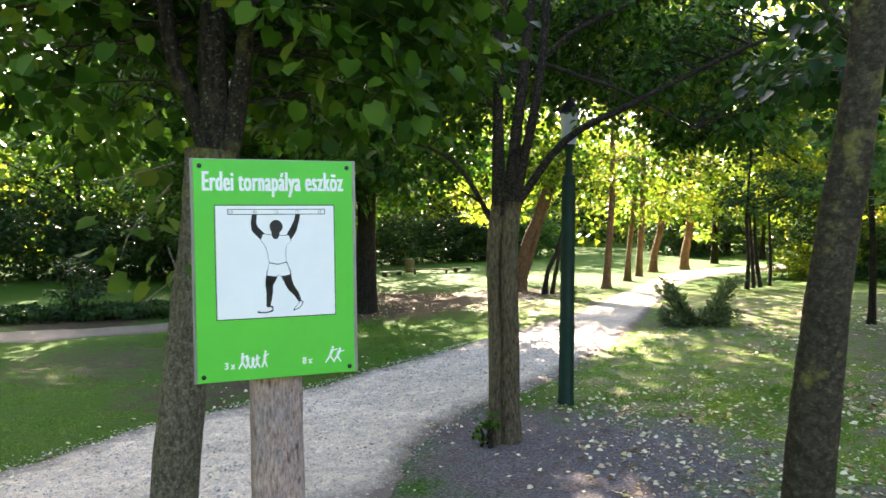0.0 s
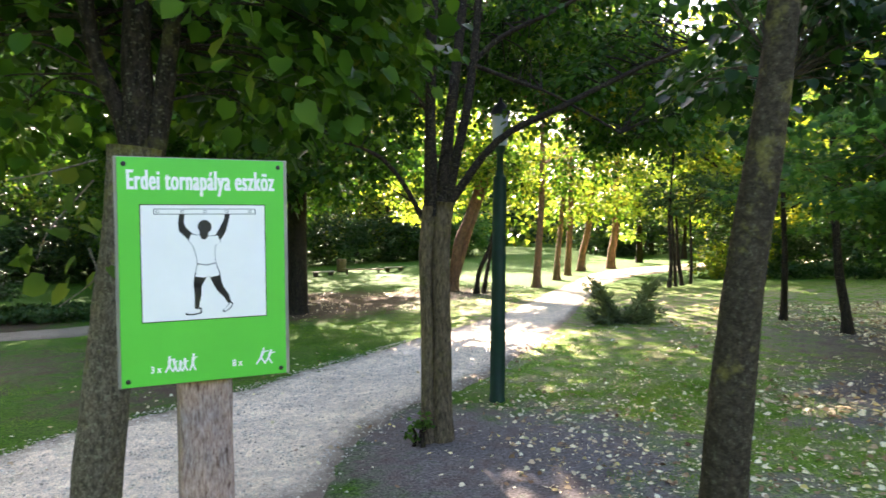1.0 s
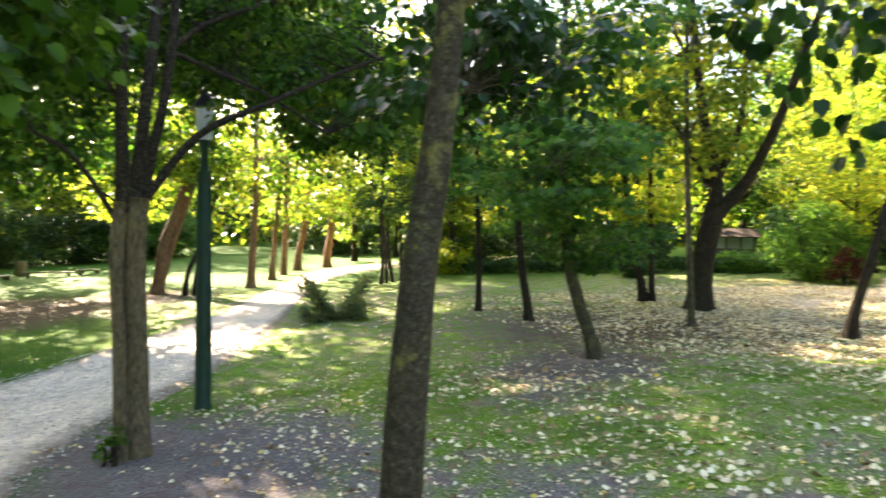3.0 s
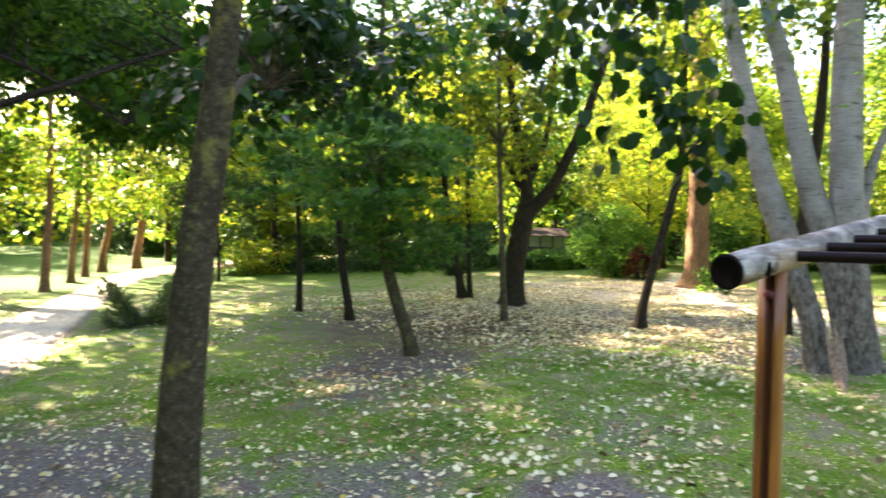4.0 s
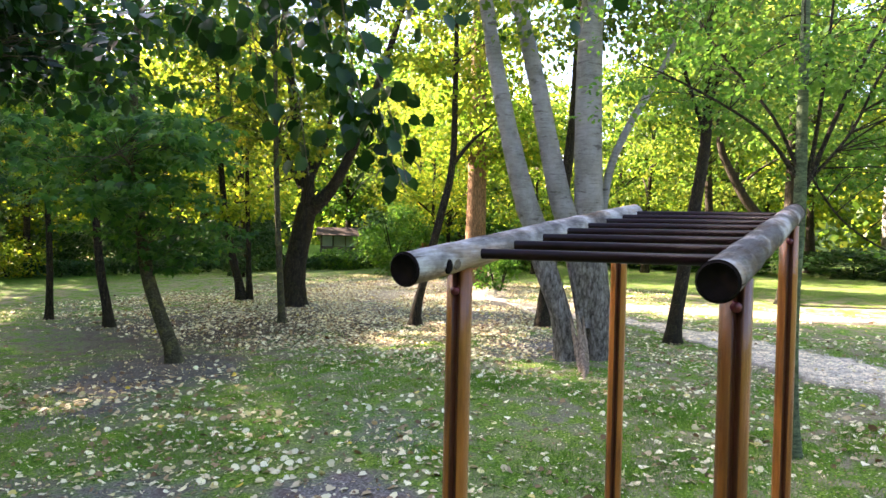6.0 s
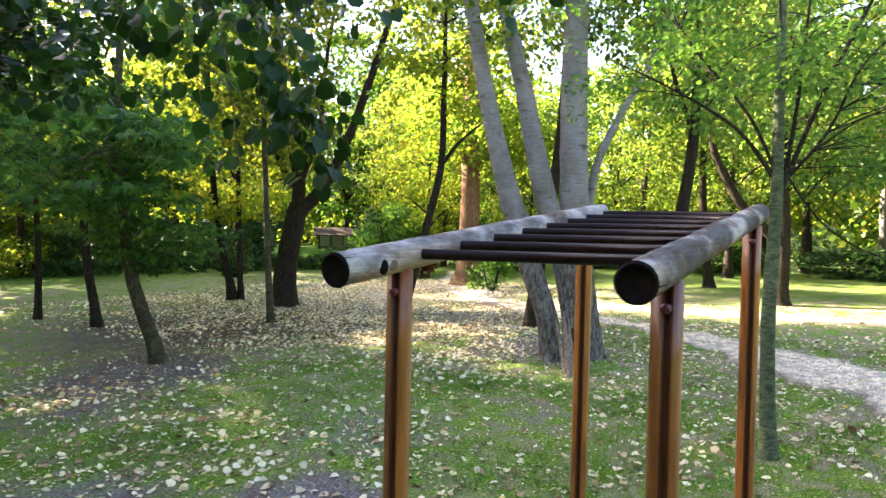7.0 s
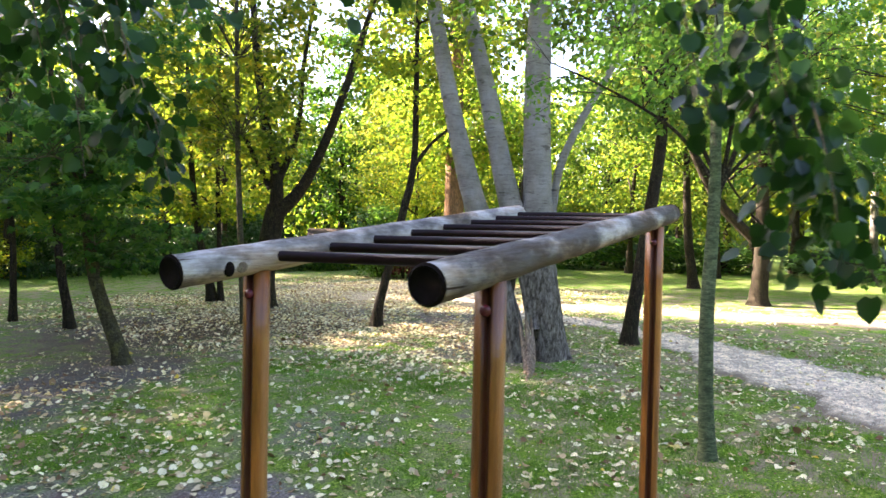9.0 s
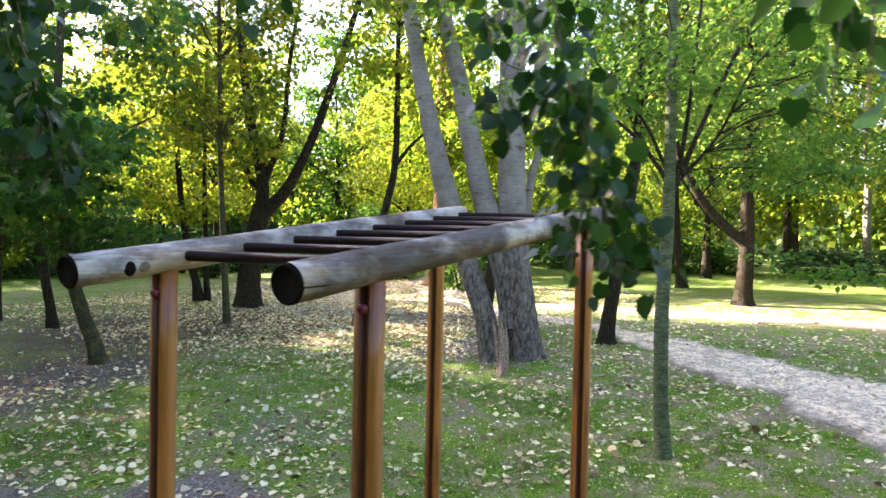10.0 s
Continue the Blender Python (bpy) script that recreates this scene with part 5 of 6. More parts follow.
tree("young_maple", "leaning young maple with layered dark green leaves", spot(7.21, 8.28),
     [[(7.21, 8.28, 0.12, 0.15), (7.19, 8.32, 0.5, 0.11), (7.08, 8.5, 1.07, 0.098), (6.98, 8.66, 1.72, 0.09), (6.92, 8.76, 2.69, 0.073), (6.87, 8.83, 3.91, 0.061), (6.9, 8.79, 5.36, 0.049), (6.91, 8.77, 7.2, 0.025)],
      [(6.95, 8.7, 2.2, 0.03), (6.6, 9.0, 2.7, 0.024), (6.2, 9.3, 3.0, 0.015)],
      [(6.9, 8.78, 3.0, 0.03), (7.4, 8.4, 3.6, 0.022), (7.9, 8.0, 4.0, 0.012)],
      [(6.93, 8.74, 2.6, 0.03), (6.3, 8.0, 3.0, 0.022), (5.6, 7.2, 3.1, 0.014), (4.9, 6.5, 2.95, 0.006)],
      [(6.9, 8.78, 3.4, 0.028), (6.3, 9.5, 4.0, 0.02), (5.6, 10.1, 4.3, 0.01)]],
     M_BARK_SMOOTH, M_LEAF_MAPLE, [((6.8, 8.9, 5.0), (2.0, 1.9, 1.9), 40), ((6.4, 9.4, 3.4), (1.6, 1.4, 1.2), 32), ((7.3, 8.3, 2.1), (0.9, 0.8, 0.5), 17), ((5.7, 7.3, 3.05), (1.2, 1.3, 0.8), 34), ((6.6, 8.4, 3.0), (1.0, 1.0, 0.8), 30)], 0.12, "maple", 44, 0.5, 53, "young glade trees", 0.4, 0.13)
tree("young_maple", "very thin straight young tree in leaf litter", spot(10.79, 9.67),
     [[(10.79, 9.67, 0.3, 0.1), (10.78, 9.7, 0.78, 0.073), (10.74, 9.76, 2.02, 0.062), (10.69, 9.83, 4.03, 0.051), (10.62, 9.95, 9.6, 0.025)]],
     M_BARK_SMOOTH, M_LEAF_WOOD, [((10.6, 9.9, 6.0), (1.7, 1.6, 2.8), 100)], 0.12, "maple", 34, 0.42, 54, "young glade trees", 0.6, 0.45)
tree("young_maple", "pair of thin stems from one foot", spot(13.05, 13.15),
     [[(13.01, 13.25, 0.3, 0.157), (12.96, 13.33, 0.93, 0.107), (12.88, 13.46, 1.5, 0.093), (12.76, 13.66, 2.78, 0.078), (12.66, 13.81, 4.9, 0.057), (12.61, 13.9, 7.6, 0.03)],
      [(13.12, 13.07, 0.3, 0.114), (13.09, 13.11, 1.08, 0.078), (13.08, 13.14, 2.08, 0.064), (13.05, 13.19, 3.78, 0.05), (13.06, 13.17, 6.8, 0.025)]],
     M_BARK_DARK, M_LEAF_GOLD, [((12.5, 13.6, 6.4), (2.0, 2.0, 2.6), 110), ((12.7, 13.6, 3.2), (1.4, 1.2, 0.6), 30)], 0.13, "quad", 50, 0.5, 55, "young glade trees", 0.6, 0.45)
tree("old_tree", "old dark tree with a forked, spreading trunk", spot(13.01, 11.51),
     [[(13.01, 11.51, 0.25, 0.406), (13.02, 11.5, 0.76, 0.297), (13.03, 11.48, 1.44, 0.257), (13.12, 11.33, 2.39, 0.243), (13.17, 11.25, 2.9, 0.22)],
      [(13.15, 11.28, 2.6, 0.18), (13.16, 11.26, 3.6, 0.156), (12.99, 11.54, 5.08, 0.115), (12.87, 11.74, 6.94, 0.088), (12.78, 11.89, 9.5, 0.05)],
      [(13.17, 11.23, 2.7, 0.18), (13.44, 10.82, 3.21, 0.149), (13.64, 10.49, 3.89, 0.122), (13.88, 10.11, 4.98, 0.108), (14.11, 9.73, 6.33, 0.088), (14.45, 9.2, 8.4, 0.05)],
      [(13.16, 11.26, 3.33, 0.095), (13.42, 10.85, 4.69, 0.068), (13.48, 10.76, 6.17, 0.054), (13.6, 10.55, 7.78, 0.041)],
      [(13.1, 11.4, 3.3, 0.081), (12.79, 11.87, 4.4, 0.061), (12.4, 12.3, 5.4, 0.04)]],
     M_BARK_DARK, M_LEAF_WOOD, [((12.2, 12.0, 7.6), (2.6, 2.6, 3.0), 105), ((12.6, 11.9, 4.6), (1.8, 1.4, 0.9), 40), ((14.0, 9.2, 8.8), (1.3, 1.6, 1.5), 40)], 0.13, "quad", 54, 0.55, 56)
tree("old_tree", "thick sunlit ruddy trunk beyond the clearing", spot(20.14, 10.57),
     [[(20.14, 10.57, 0.4, 0.645), (20.14, 10.56, 0.94, 0.43), (20.15, 10.55, 1.66, 0.341), (20.16, 10.54, 3.81, 0.305), (20.15, 10.56, 6.12, 0.269), (20.14, 10.57, 9.67, 0.215), (20.1, 10.6, 14.0, 0.1)]],
     M_BARK_PINE, M_LEAF_GOLD, [((20.6, 10.6, 10.0), (3.0, 3.2, 4.0), 170), ((21.2, 10.4, 5.5), (2.7, 2.2, 1.2), 120)], 0.16, "quad", 56, 0.7, 57)
tree("young_maple", "thin leaning young tree with a side limb", spot(11.83, 7.21),
     [[(11.83, 7.21, 0.3, 0.131), (11.85, 7.17, 0.83, 0.093), (11.91, 7.08, 1.32, 0.082), (12.08, 6.81, 2.64, 0.076), (12.18, 6.64, 3.62, 0.065), (12.19, 6.62, 4.92, 0.055), (12.19, 6.62, 7.0, 0.03)],
      [(12.16, 6.68, 3.51, 0.044), (12.35, 6.37, 4.01, 0.033), (12.6, 6.0, 4.4, 0.018)]],
     M_BARK_DARK, M_LEAF_GOLD, [((12.3, 6.6, 6.4), (1.7, 1.6, 2.0), 70)], 0.12, "quad", 46, 0.45, 58, "young glade trees", 0.6, 0.45)
tree("poplar_tree", "tall grey poplar with three smooth trunks from one foot", spot(10.58, 3.2),
     [[(10.82, 3.17, 0.3, 0.26), (10.76, 3.16, 0.69, 0.232), (10.66, 3.17, 1.11, 0.225), (10.55, 3.22, 1.77, 0.225), (10.51, 3.26, 2.43, 0.223), (10.5, 3.28, 3.01, 0.206), (10.48, 3.3, 3.62, 0.198), (10.48, 3.31, 4.61, 0.189), (10.48, 3.3, 5.44, 0.164), (10.49, 3.28, 6.53, 0.148), (10.5, 3.3, 13.0, 0.06)],
      [(10.36, 3.5, 0.26, 0.165), (10.35, 3.52, 0.56, 0.152), (10.3, 3.58, 1.1, 0.155), (10.18, 3.78, 1.76, 0.165), (10.1, 3.92, 2.33, 0.172), (10.01, 4.06, 2.77, 0.166), (9.89, 4.25, 3.59, 0.14), (9.77, 4.44, 4.58, 0.119), (9.68, 4.59, 5.53, 0.103), (9.57, 4.77, 6.89, 0.09), (9.4, 5.0, 10.5, 0.045)],
      [(10.58, 3.26, 0.95, 0.12), (10.45, 3.37, 1.85, 0.175), (10.38, 3.47, 2.34, 0.182), (10.29, 3.62, 2.78, 0.165), (10.18, 3.79, 3.61, 0.144), (10.09, 3.94, 4.43, 0.128), (9.96, 4.14, 5.37, 0.107), (9.83, 4.34, 6.5, 0.09), (9.7, 4.5, 11.0, 0.045)],
      [(10.54, 3.2, 1.75, 0.085), (10.6, 3.11, 2.48, 0.074), (10.62, 3.08, 2.79, 0.062), (10.67, 3.0, 3.35, 0.058), (10.83, 2.75, 4.02, 0.054), (11.0, 2.48, 4.58, 0.049), (11.13, 2.26, 5.14, 0.041), (11.2, 2.15, 5.66, 0.029)]],
     M_BARK_POPLAR, M_LEAF_ASH, [((10.1, 3.8, 9.0), (2.4, 2.2, 2.4), 110), ((10.4, 3.8, 6.0), (2.0, 1.8, 1.0), 40), ((11.3, 2.2, 5.8), (1.2, 1.1, 0.8), 26), ((9.4, 4.2, 6.6), (1.3, 1.1, 0.7), 18)], 0.11, "quad", 50, 0.46, 59, "", 0.6, 0.6, 22, (), None, 3)
snag = thing("dead_snag", "pale splintered dead root at the poplar's foot", "stump", spot(10.0, 3.15))
strands = []
for shift, lift, thick in ((0.0, 0.0, 1.0), (0.09, -0.06, 0.7), (-0.08, -0.03, 0.6)):
    line = np.array([(9.0, 2.72, 0.39, 0.012), (9.4, 2.87, 0.42, 0.024), (9.75, 3.0, 0.46, 0.04), (10.0, 3.12, 0.62, 0.05), (10.14, 3.22, 0.88, 0.042), (10.2, 3.29, 1.16, 0.012)])
    line += np.outer(np.linspace(0.3, 1, 6), (shift * -0.53, shift * 0.848, lift, 0))
    line[:, 3] *= thick
    strands.append(tube(smooth_line(line - [*snag.location, 0], 5), 8, 0.4))
v, f = joined(strands)
part("stub", mesh_of("stub", v, f, M_DEADWOOD), snag)
tree("dark_tree", "dark slender tree behind the poplar", spot(13.1, 5.07),
     [[(13.08, 5.09, 0.35, 0.17), (13.09, 5.08, 0.8, 0.135), (13.14, 5.03, 1.39, 0.12), (13.26, 4.88, 2.47, 0.11), (13.36, 4.76, 3.67, 0.1), (13.43, 4.7, 4.64, 0.09), (13.47, 4.67, 5.73, 0.075), (13.5, 4.6, 9.0, 0.04)]],
     M_BARK_DARK, M_LEAF_WOOD, [((13.4, 4.7, 8.0), (1.9, 1.8, 1.8), 60)], 0.12, "quad", 46, 0.5, 66)
tree("leaning_tree", "dark leaning tree beside the side path", spot(12.58, 2.52),
     [[(12.58, 2.52, 0.35, 0.16), (12.6, 2.5, 0.79, 0.123), (12.64, 2.42, 1.45, 0.109), (12.73, 2.28, 2.59, 0.104), (12.82, 2.13, 3.91, 0.09), (12.83, 2.11, 5.13, 0.066), (12.8, 2.16, 7.0, 0.035)],
      [(12.83, 2.12, 4.4, 0.057), (12.96, 1.91, 5.22, 0.047), (13.14, 1.61, 5.88, 0.033)],
      [(12.8, 2.16, 4.09, 0.042), (12.64, 2.42, 4.93, 0.033), (12.55, 2.56, 5.67, 0.024)]],
     M_BARK_DARK, M_LEAF_ASH, [((12.9, 2.0, 6.4), (1.9, 1.8, 1.5), 70), ((13.2, 1.6, 4.6), (1.1, 1.0, 0.6), 16)], 0.11, "quad", 46, 0.45, 60)
tree("ash_tree", "slender green-barked tree with airy bright leaves", spot(7.46, 0.180),
     [[(7.46, 0.22, 0.2, 0.097), (7.45, 0.23, 0.48, 0.075), (7.44, 0.25, 0.92, 0.064), (7.44, 0.26, 1.67, 0.061), (7.45, 0.23, 2.5, 0.054), (7.45, 0.23, 3.38, 0.046), (7.45, 0.23, 4.06, 0.039), (7.45, 0.23, 6.0, 0.016)],
      [(7.45, 0.23, 2.45, 0.024), (7.51, 0.13, 3.14, 0.019), (7.55, 0.07, 3.77, 0.016), (7.58, 0.02, 4.45, 0.011)],
      [(7.47, 0.2, 2.7, 0.024), (7.62, -0.04, 3.41, 0.021), (7.77, -0.27, 4.0, 0.018), (7.89, -0.47, 4.46, 0.012)],
      [(7.45, 0.24, 2.8, 0.023), (7.29, 0.49, 3.18, 0.016), (7.12, 0.77, 3.41, 0.012), (6.87, 1.17, 3.65, 0.009), (6.69, 1.46, 3.79, 0.005)],
      [(7.44, 0.25, 2.9, 0.019), (7.31, 0.45, 3.35, 0.014), (7.09, 0.82, 3.85, 0.011), (6.99, 0.97, 4.09, 0.007)],
      [(7.47, 0.2, 2.75, 0.016), (7.68, -0.13, 3.22, 0.014), (7.82, -0.36, 3.78, 0.011), (7.97, -0.6, 4.08, 0.007)],
      [(7.46, 0.22, 3.02, 0.012), (7.58, 0.1, 2.74, 0.01), (7.71, -0.13, 2.42, 0.009), (7.92, -0.48, 2.18, 0.008), (8.18, -0.9, 2.09, 0.006), (8.47, -1.37, 2.04, 0.004)]],
     M_BARK_GREEN, M_LEAF_FRESH, [((7.5, 0.3, 4.5), (2.0, 2.0, 1.1), 90), ((7.2, 0.9, 3.65), (1.2, 1.2, 0.4), 22), ((7.9, -0.7, 3.4), (1.0, 1.0, 0.6), 26), ((8.3, -0.4, 2.9), (0.8, 0.9, 0.3), 12)], 0.055, "oval", 52, 0.36, 61, "", 0.35, 0.14, 14,
     [(8.0, -0.6, 2.16), (8.21, -0.77, 2.0), (8.08, -0.93, 2.04), (8.4, -1.07, 1.95), (8.36, -1.2, 2.07), (8.44, -1.33, 1.97), (8.55, -1.49, 2.0)], M_BARK_LIMB)
tree("forked_tree", "dark forked tree at the edge of the far lawn", spot(19.95, 1.55),
     [[(19.95, 1.55, 0.5, 0.321), (19.95, 1.55, 0.98, 0.224), (19.97, 1.51, 1.82, 0.189), (19.98, 1.51, 2.66, 0.175), (19.97, 1.53, 4.06, 0.126), (20.0, 1.5, 7.0, 0.06)],
      [(19.95, 1.55, 2.2, 0.14), (19.47, 2.33, 3.06, 0.119), (19.2, 2.77, 3.88, 0.105), (19.01, 3.06, 4.71, 0.084), (18.9, 3.25, 6.51, 0.056)]],
     M_BARK_DARK, M_LEAF_ASH, [((19.8, 1.6, 6.6), (3.0, 2.8, 2.4), 140), ((20.6, 0.0, 4.2), (1.8, 1.6, 0.9), 36)], 0.13, "quad", 52, 0.55, 62)
tree("far_tree", "dark trunk on the far lawn", spot(24.15, 4.01),
     [[(24.15, 4.01, 0.6, 0.232), (24.12, 4.06, 1.11, 0.161), (24.03, 4.2, 2.36, 0.134), (23.98, 4.29, 4.5, 0.107), (24.0, 4.3, 8.0, 0.05)]],
     M_BARK_DARK, M_LEAF_WOOD, [((24.0, 4.3, 7.0), (3.0, 2.8, 3.0), 150)], 0.15, "quad", 54, 0.6, 63)
tree("birch_tree", "pale straight trunk far across the lawn", spot(41.7, -0.64),
     [[(41.7, -0.64, 0.6, 0.251), (41.7, -0.64, 2.6, 0.195), (41.69, -0.62, 5.94, 0.167), (41.66, -0.58, 10.09, 0.139), (41.6, -0.6, 15.0, 0.05)]],
     M_BARK_POPLAR, M_LEAF_ASH, [((41.7, -0.6, 11.0), (2.6, 2.6, 4.0), 110)], 0.2, "quad", 46, 0.7, 64)


# ---- woods all round ----
def wood_tree(seed, tall, wide, low, leaf_mat, bark_mat, count, per, leaf, name="woodland_tree", label="full-crowned woodland tree in early autumn leaf"):
    """A generic wood tree at the origin: a bent trunk, five limbs, and clumps from low to the top."""
    g = np.random.default_rng(seed)
    ob = thing(name, label, "tree", (0, 0, 0), "woodland trees")
    bend = g.normal(size=2) * 0.4
    trunk = [(bend[0] * s ** 2, bend[1] * s ** 2, -0.3 + tall * 0.92 * s, 0.02 + 0.0125 * tall * (1 - s) ** 1.1 * (1.5 if s == 0 else 1)) for s in np.linspace(0, 1, 7)]
    stems = [np.array(trunk)]
    for i in range(6):
        s = g.uniform(0.2, 0.65)
        a = 1.05 * i + g.uniform(-0.4, 0.4)
        x, y, z = bend[0] * s ** 2, bend[1] * s ** 2, tall * 0.92 * s
        l = wide * g.uniform(0.6, 0.95)
        r = 0.009 * tall * (1 - s)
        stems.append(np.array([(x, y, z, r), (x + 0.45 * l * math.cos(a), y + 0.45 * l * math.sin(a), z + 0.35 * l, r * 0.7), (x + l * math.cos(a), y + l * math.sin(a), z + 0.6 * l, r * 0.25)]))
    for i, s in enumerate(stems):
        v, f = tube(smooth_line(s, 4), 10 if i == 0 else 6, 0.05, 0.3 if i == 0 else 0, g)
        part("trunk" if i == 0 else "limb", mesh_of("trunk", v, f, bark_mat, True), ob)
    mid = (low + tall) / 2
    pts = in_ellipsoid(g, count, (0, 0, mid), (wide, wide, (tall - low) / 2), 0.55)
    pts[:, :2] *= (1.0 + 0.25 * np.sin(pts[:, 2:3] * 1.7))
    v, f = clump_leaves(g, pts, 0.16 * wide * g.uniform(0.7, 1.4, count) + 0.25, per, leaf, "quad", 0.5, 0.42)
    part("crown", mesh_of("crown", v, f, leaf_mat), ob)
    return ob


PROTOS = [
    wood_tree(101, 13, 3.6, 1.8, M_LEAF_WOOD, M_BARK_DARK, 150, 64, 0.19),
    wood_tree(102, 14, 3.9, 2.6, M_LEAF_GOLD, M_BARK_DARK, 150, 64, 0.19),
    wood_tree(103, 11, 3.3, 1.4, M_LEAF_ASH, M_BARK_DARK, 150, 64, 0.17),
    wood_tree(104, 15, 4.3, 1.8, M_LEAF_LIME, M_BARK_DARK, 230, 70, 0.2),
    wood_tree(105, 13, 3.7, 1.6, M_LEAF_WOOD, M_BARK_DARK, 125, 38, 0.3),
    wood_tree(106, 14, 3.9, 2.4, M_LEAF_GOLD, M_BARK_DARK, 125, 38, 0.3),
    wood_tree(107, 11, 3.3, 1.2, M_LEAF_ASH, M_BARK_DARK, 125, 38, 0.27),
    wood_tree(108, 15, 4.3, 1.6, M_LEAF_LIME, M_BARK_DARK, 160, 42, 0.32),
]
HOMES = [(26.0, 34.5), (24.5, 30.5), (34.0, 22.0), (-9.0, 29.0), (-30.0, 30.0), (50.0, 16.0), (-28.0, 10.0), (48.0, 34.0)]
for ob, (x, y) in zip(PROTOS, HOMES):
    ob.location = spot(x, y, 0.05)
g = np.random.default_rng(5)
WOODS = [  # x, y, which kind, size
    # left of the lawn and behind it; some, behind the sign, added for shade
    (-13.0, 33.0, 2, 0.9), (-22.0, 29.0, 2, 1.0), (-17.5, 34.5, 3, 0.9), (-10.5, 38.0, 3, 0.9), (-24.0, 17.0, 3, 0.9), (-24.5, 26.5, 3, 1.0), (-21.0, 14.0, 3, 0.9), (-15.0, 9.0, 3, 0.8), (-20.0, 40.0, 3, 0.9), (-16.0, 13.0, 3, 0.75),
    (-13.0, 48.0, 3, 0.9), (-7.0, 52.0, 0, 0.9), (-1.0, 55.0, 3, 0.85), (4.0, 52.0, 0, 0.9), (5.0, 57.0, 3, 0.85), (-26.0, 20.0, 3, 1.0), (-8.0, 31.0, 3, 0.75), (-4.7, 33.0, 3, 0.85), (2.4, 30.5, 1, 0.7), (-7.4, 23.6, 3, 0.95), (-5.2, 28.0, 3, 0.85), (-7.0, 20.8, 3, 0.7), (-14.0, 40.5, 3, 1.0), (-6.0, 43.0, 3, 1.0), (0.5, 48.5, 0, 0.85),
    # beyond the path
    (16.8, 37.5, 2, 0.8), (18.0, 44.0, 1, 0.8), (23.5, 42.0, 1, 0.8), (21.5, 53.0, 0, 0.9), (14.5, 29.5, 1, 0.7), (20.5, 34.5, 1, 0.75), (15.2, 27.5, 1, 0.95), (19.6, 21.2, 1, 0.8), (14.4, 25.8, 0, 0.82),
    (26.0, 38.0, 0, 0.85), (32.0, 44.0, 0, 1.0), (22.0, 27.5, 1, 0.68), (28.0, 32.0, 2, 0.85), (22.4, 24.2, 1, 0.8), (29.3, 30.6, 1, 0.85), (14.0, 35.0, 2, 1.0), (38.0, 39.0, 0, 1.1), (45.0, 36.5, 3, 1.2), (47.0, 32.0, 0, 1.3), (46.0, 3.0, 0, 1.15),
    # across the clearing
    (25.6, 15.6, 1, 0.56), (28.5, 17.0, 1, 0.62), (31.2, 20.3, 0, 0.75), (27.0, 11.5, 0, 0.6), (33.0, 15.0, 0, 0.75), (38.0, 21.0, 0, 1.1), (31.0, 8.5, 0, 0.75), (37.0, 11.0, 2, 0.95), (29.5, 4.0, 2, 0.95), (34.0, 4.5, 3, 1.0),
    (40.0, 5.0, 2, 1.3), (36.0, 2.4, 1, 1.0), (32.0, -5.5, 2, 1.15), (38.0, -6.0, 0, 1.0), (27.5, -4.5, 2, 1.05), (45.0, 10.0, 1, 1.1), (43.5, -2.5, 0, 1.0), (23.0, -3.5, 2, 0.7), (44.0, 25.0, 3, 1.0),
    (26.0, -10.0, 0, 0.9), (33.0, -12.0, 3, 1.0), (20.0, -14.0, 2, 0.9),
    # south and west of the lawn, unseen: added to block open sky
    (-8.5, -4.5, 3, 0.85), (-9.5, 5.5, 3, 0.75), (-14.0, 0.0, 0, 0.9), (-11.0, -9.0, 3, 1.0),
    (-22.0, -14.0, 0, 1.0), (-8.0, -28.0, 3, 1.0), (10.0, -30.0, 0, 1.0), (-30.0, 2.0, 3, 1.0),
]
for x, y, k, s in WOODS:
    x, y = x + g.uniform(-0.5, 0.5), y + g.uniform(-0.5, 0.5)
    k += 4 if math.hypot(x - 1, y) > 31 or y < -8 or x < -17 else 0
    m = Matrix.Translation(spot(x, y, 0.08)) @ Matrix.Rotation(g.uniform(0, 6.28), 4, "Z") @ Matrix.Diagonal((s, s, s * g.uniform(0.92, 1.1), 1))
    copy_thing(PROTOS[k], m)

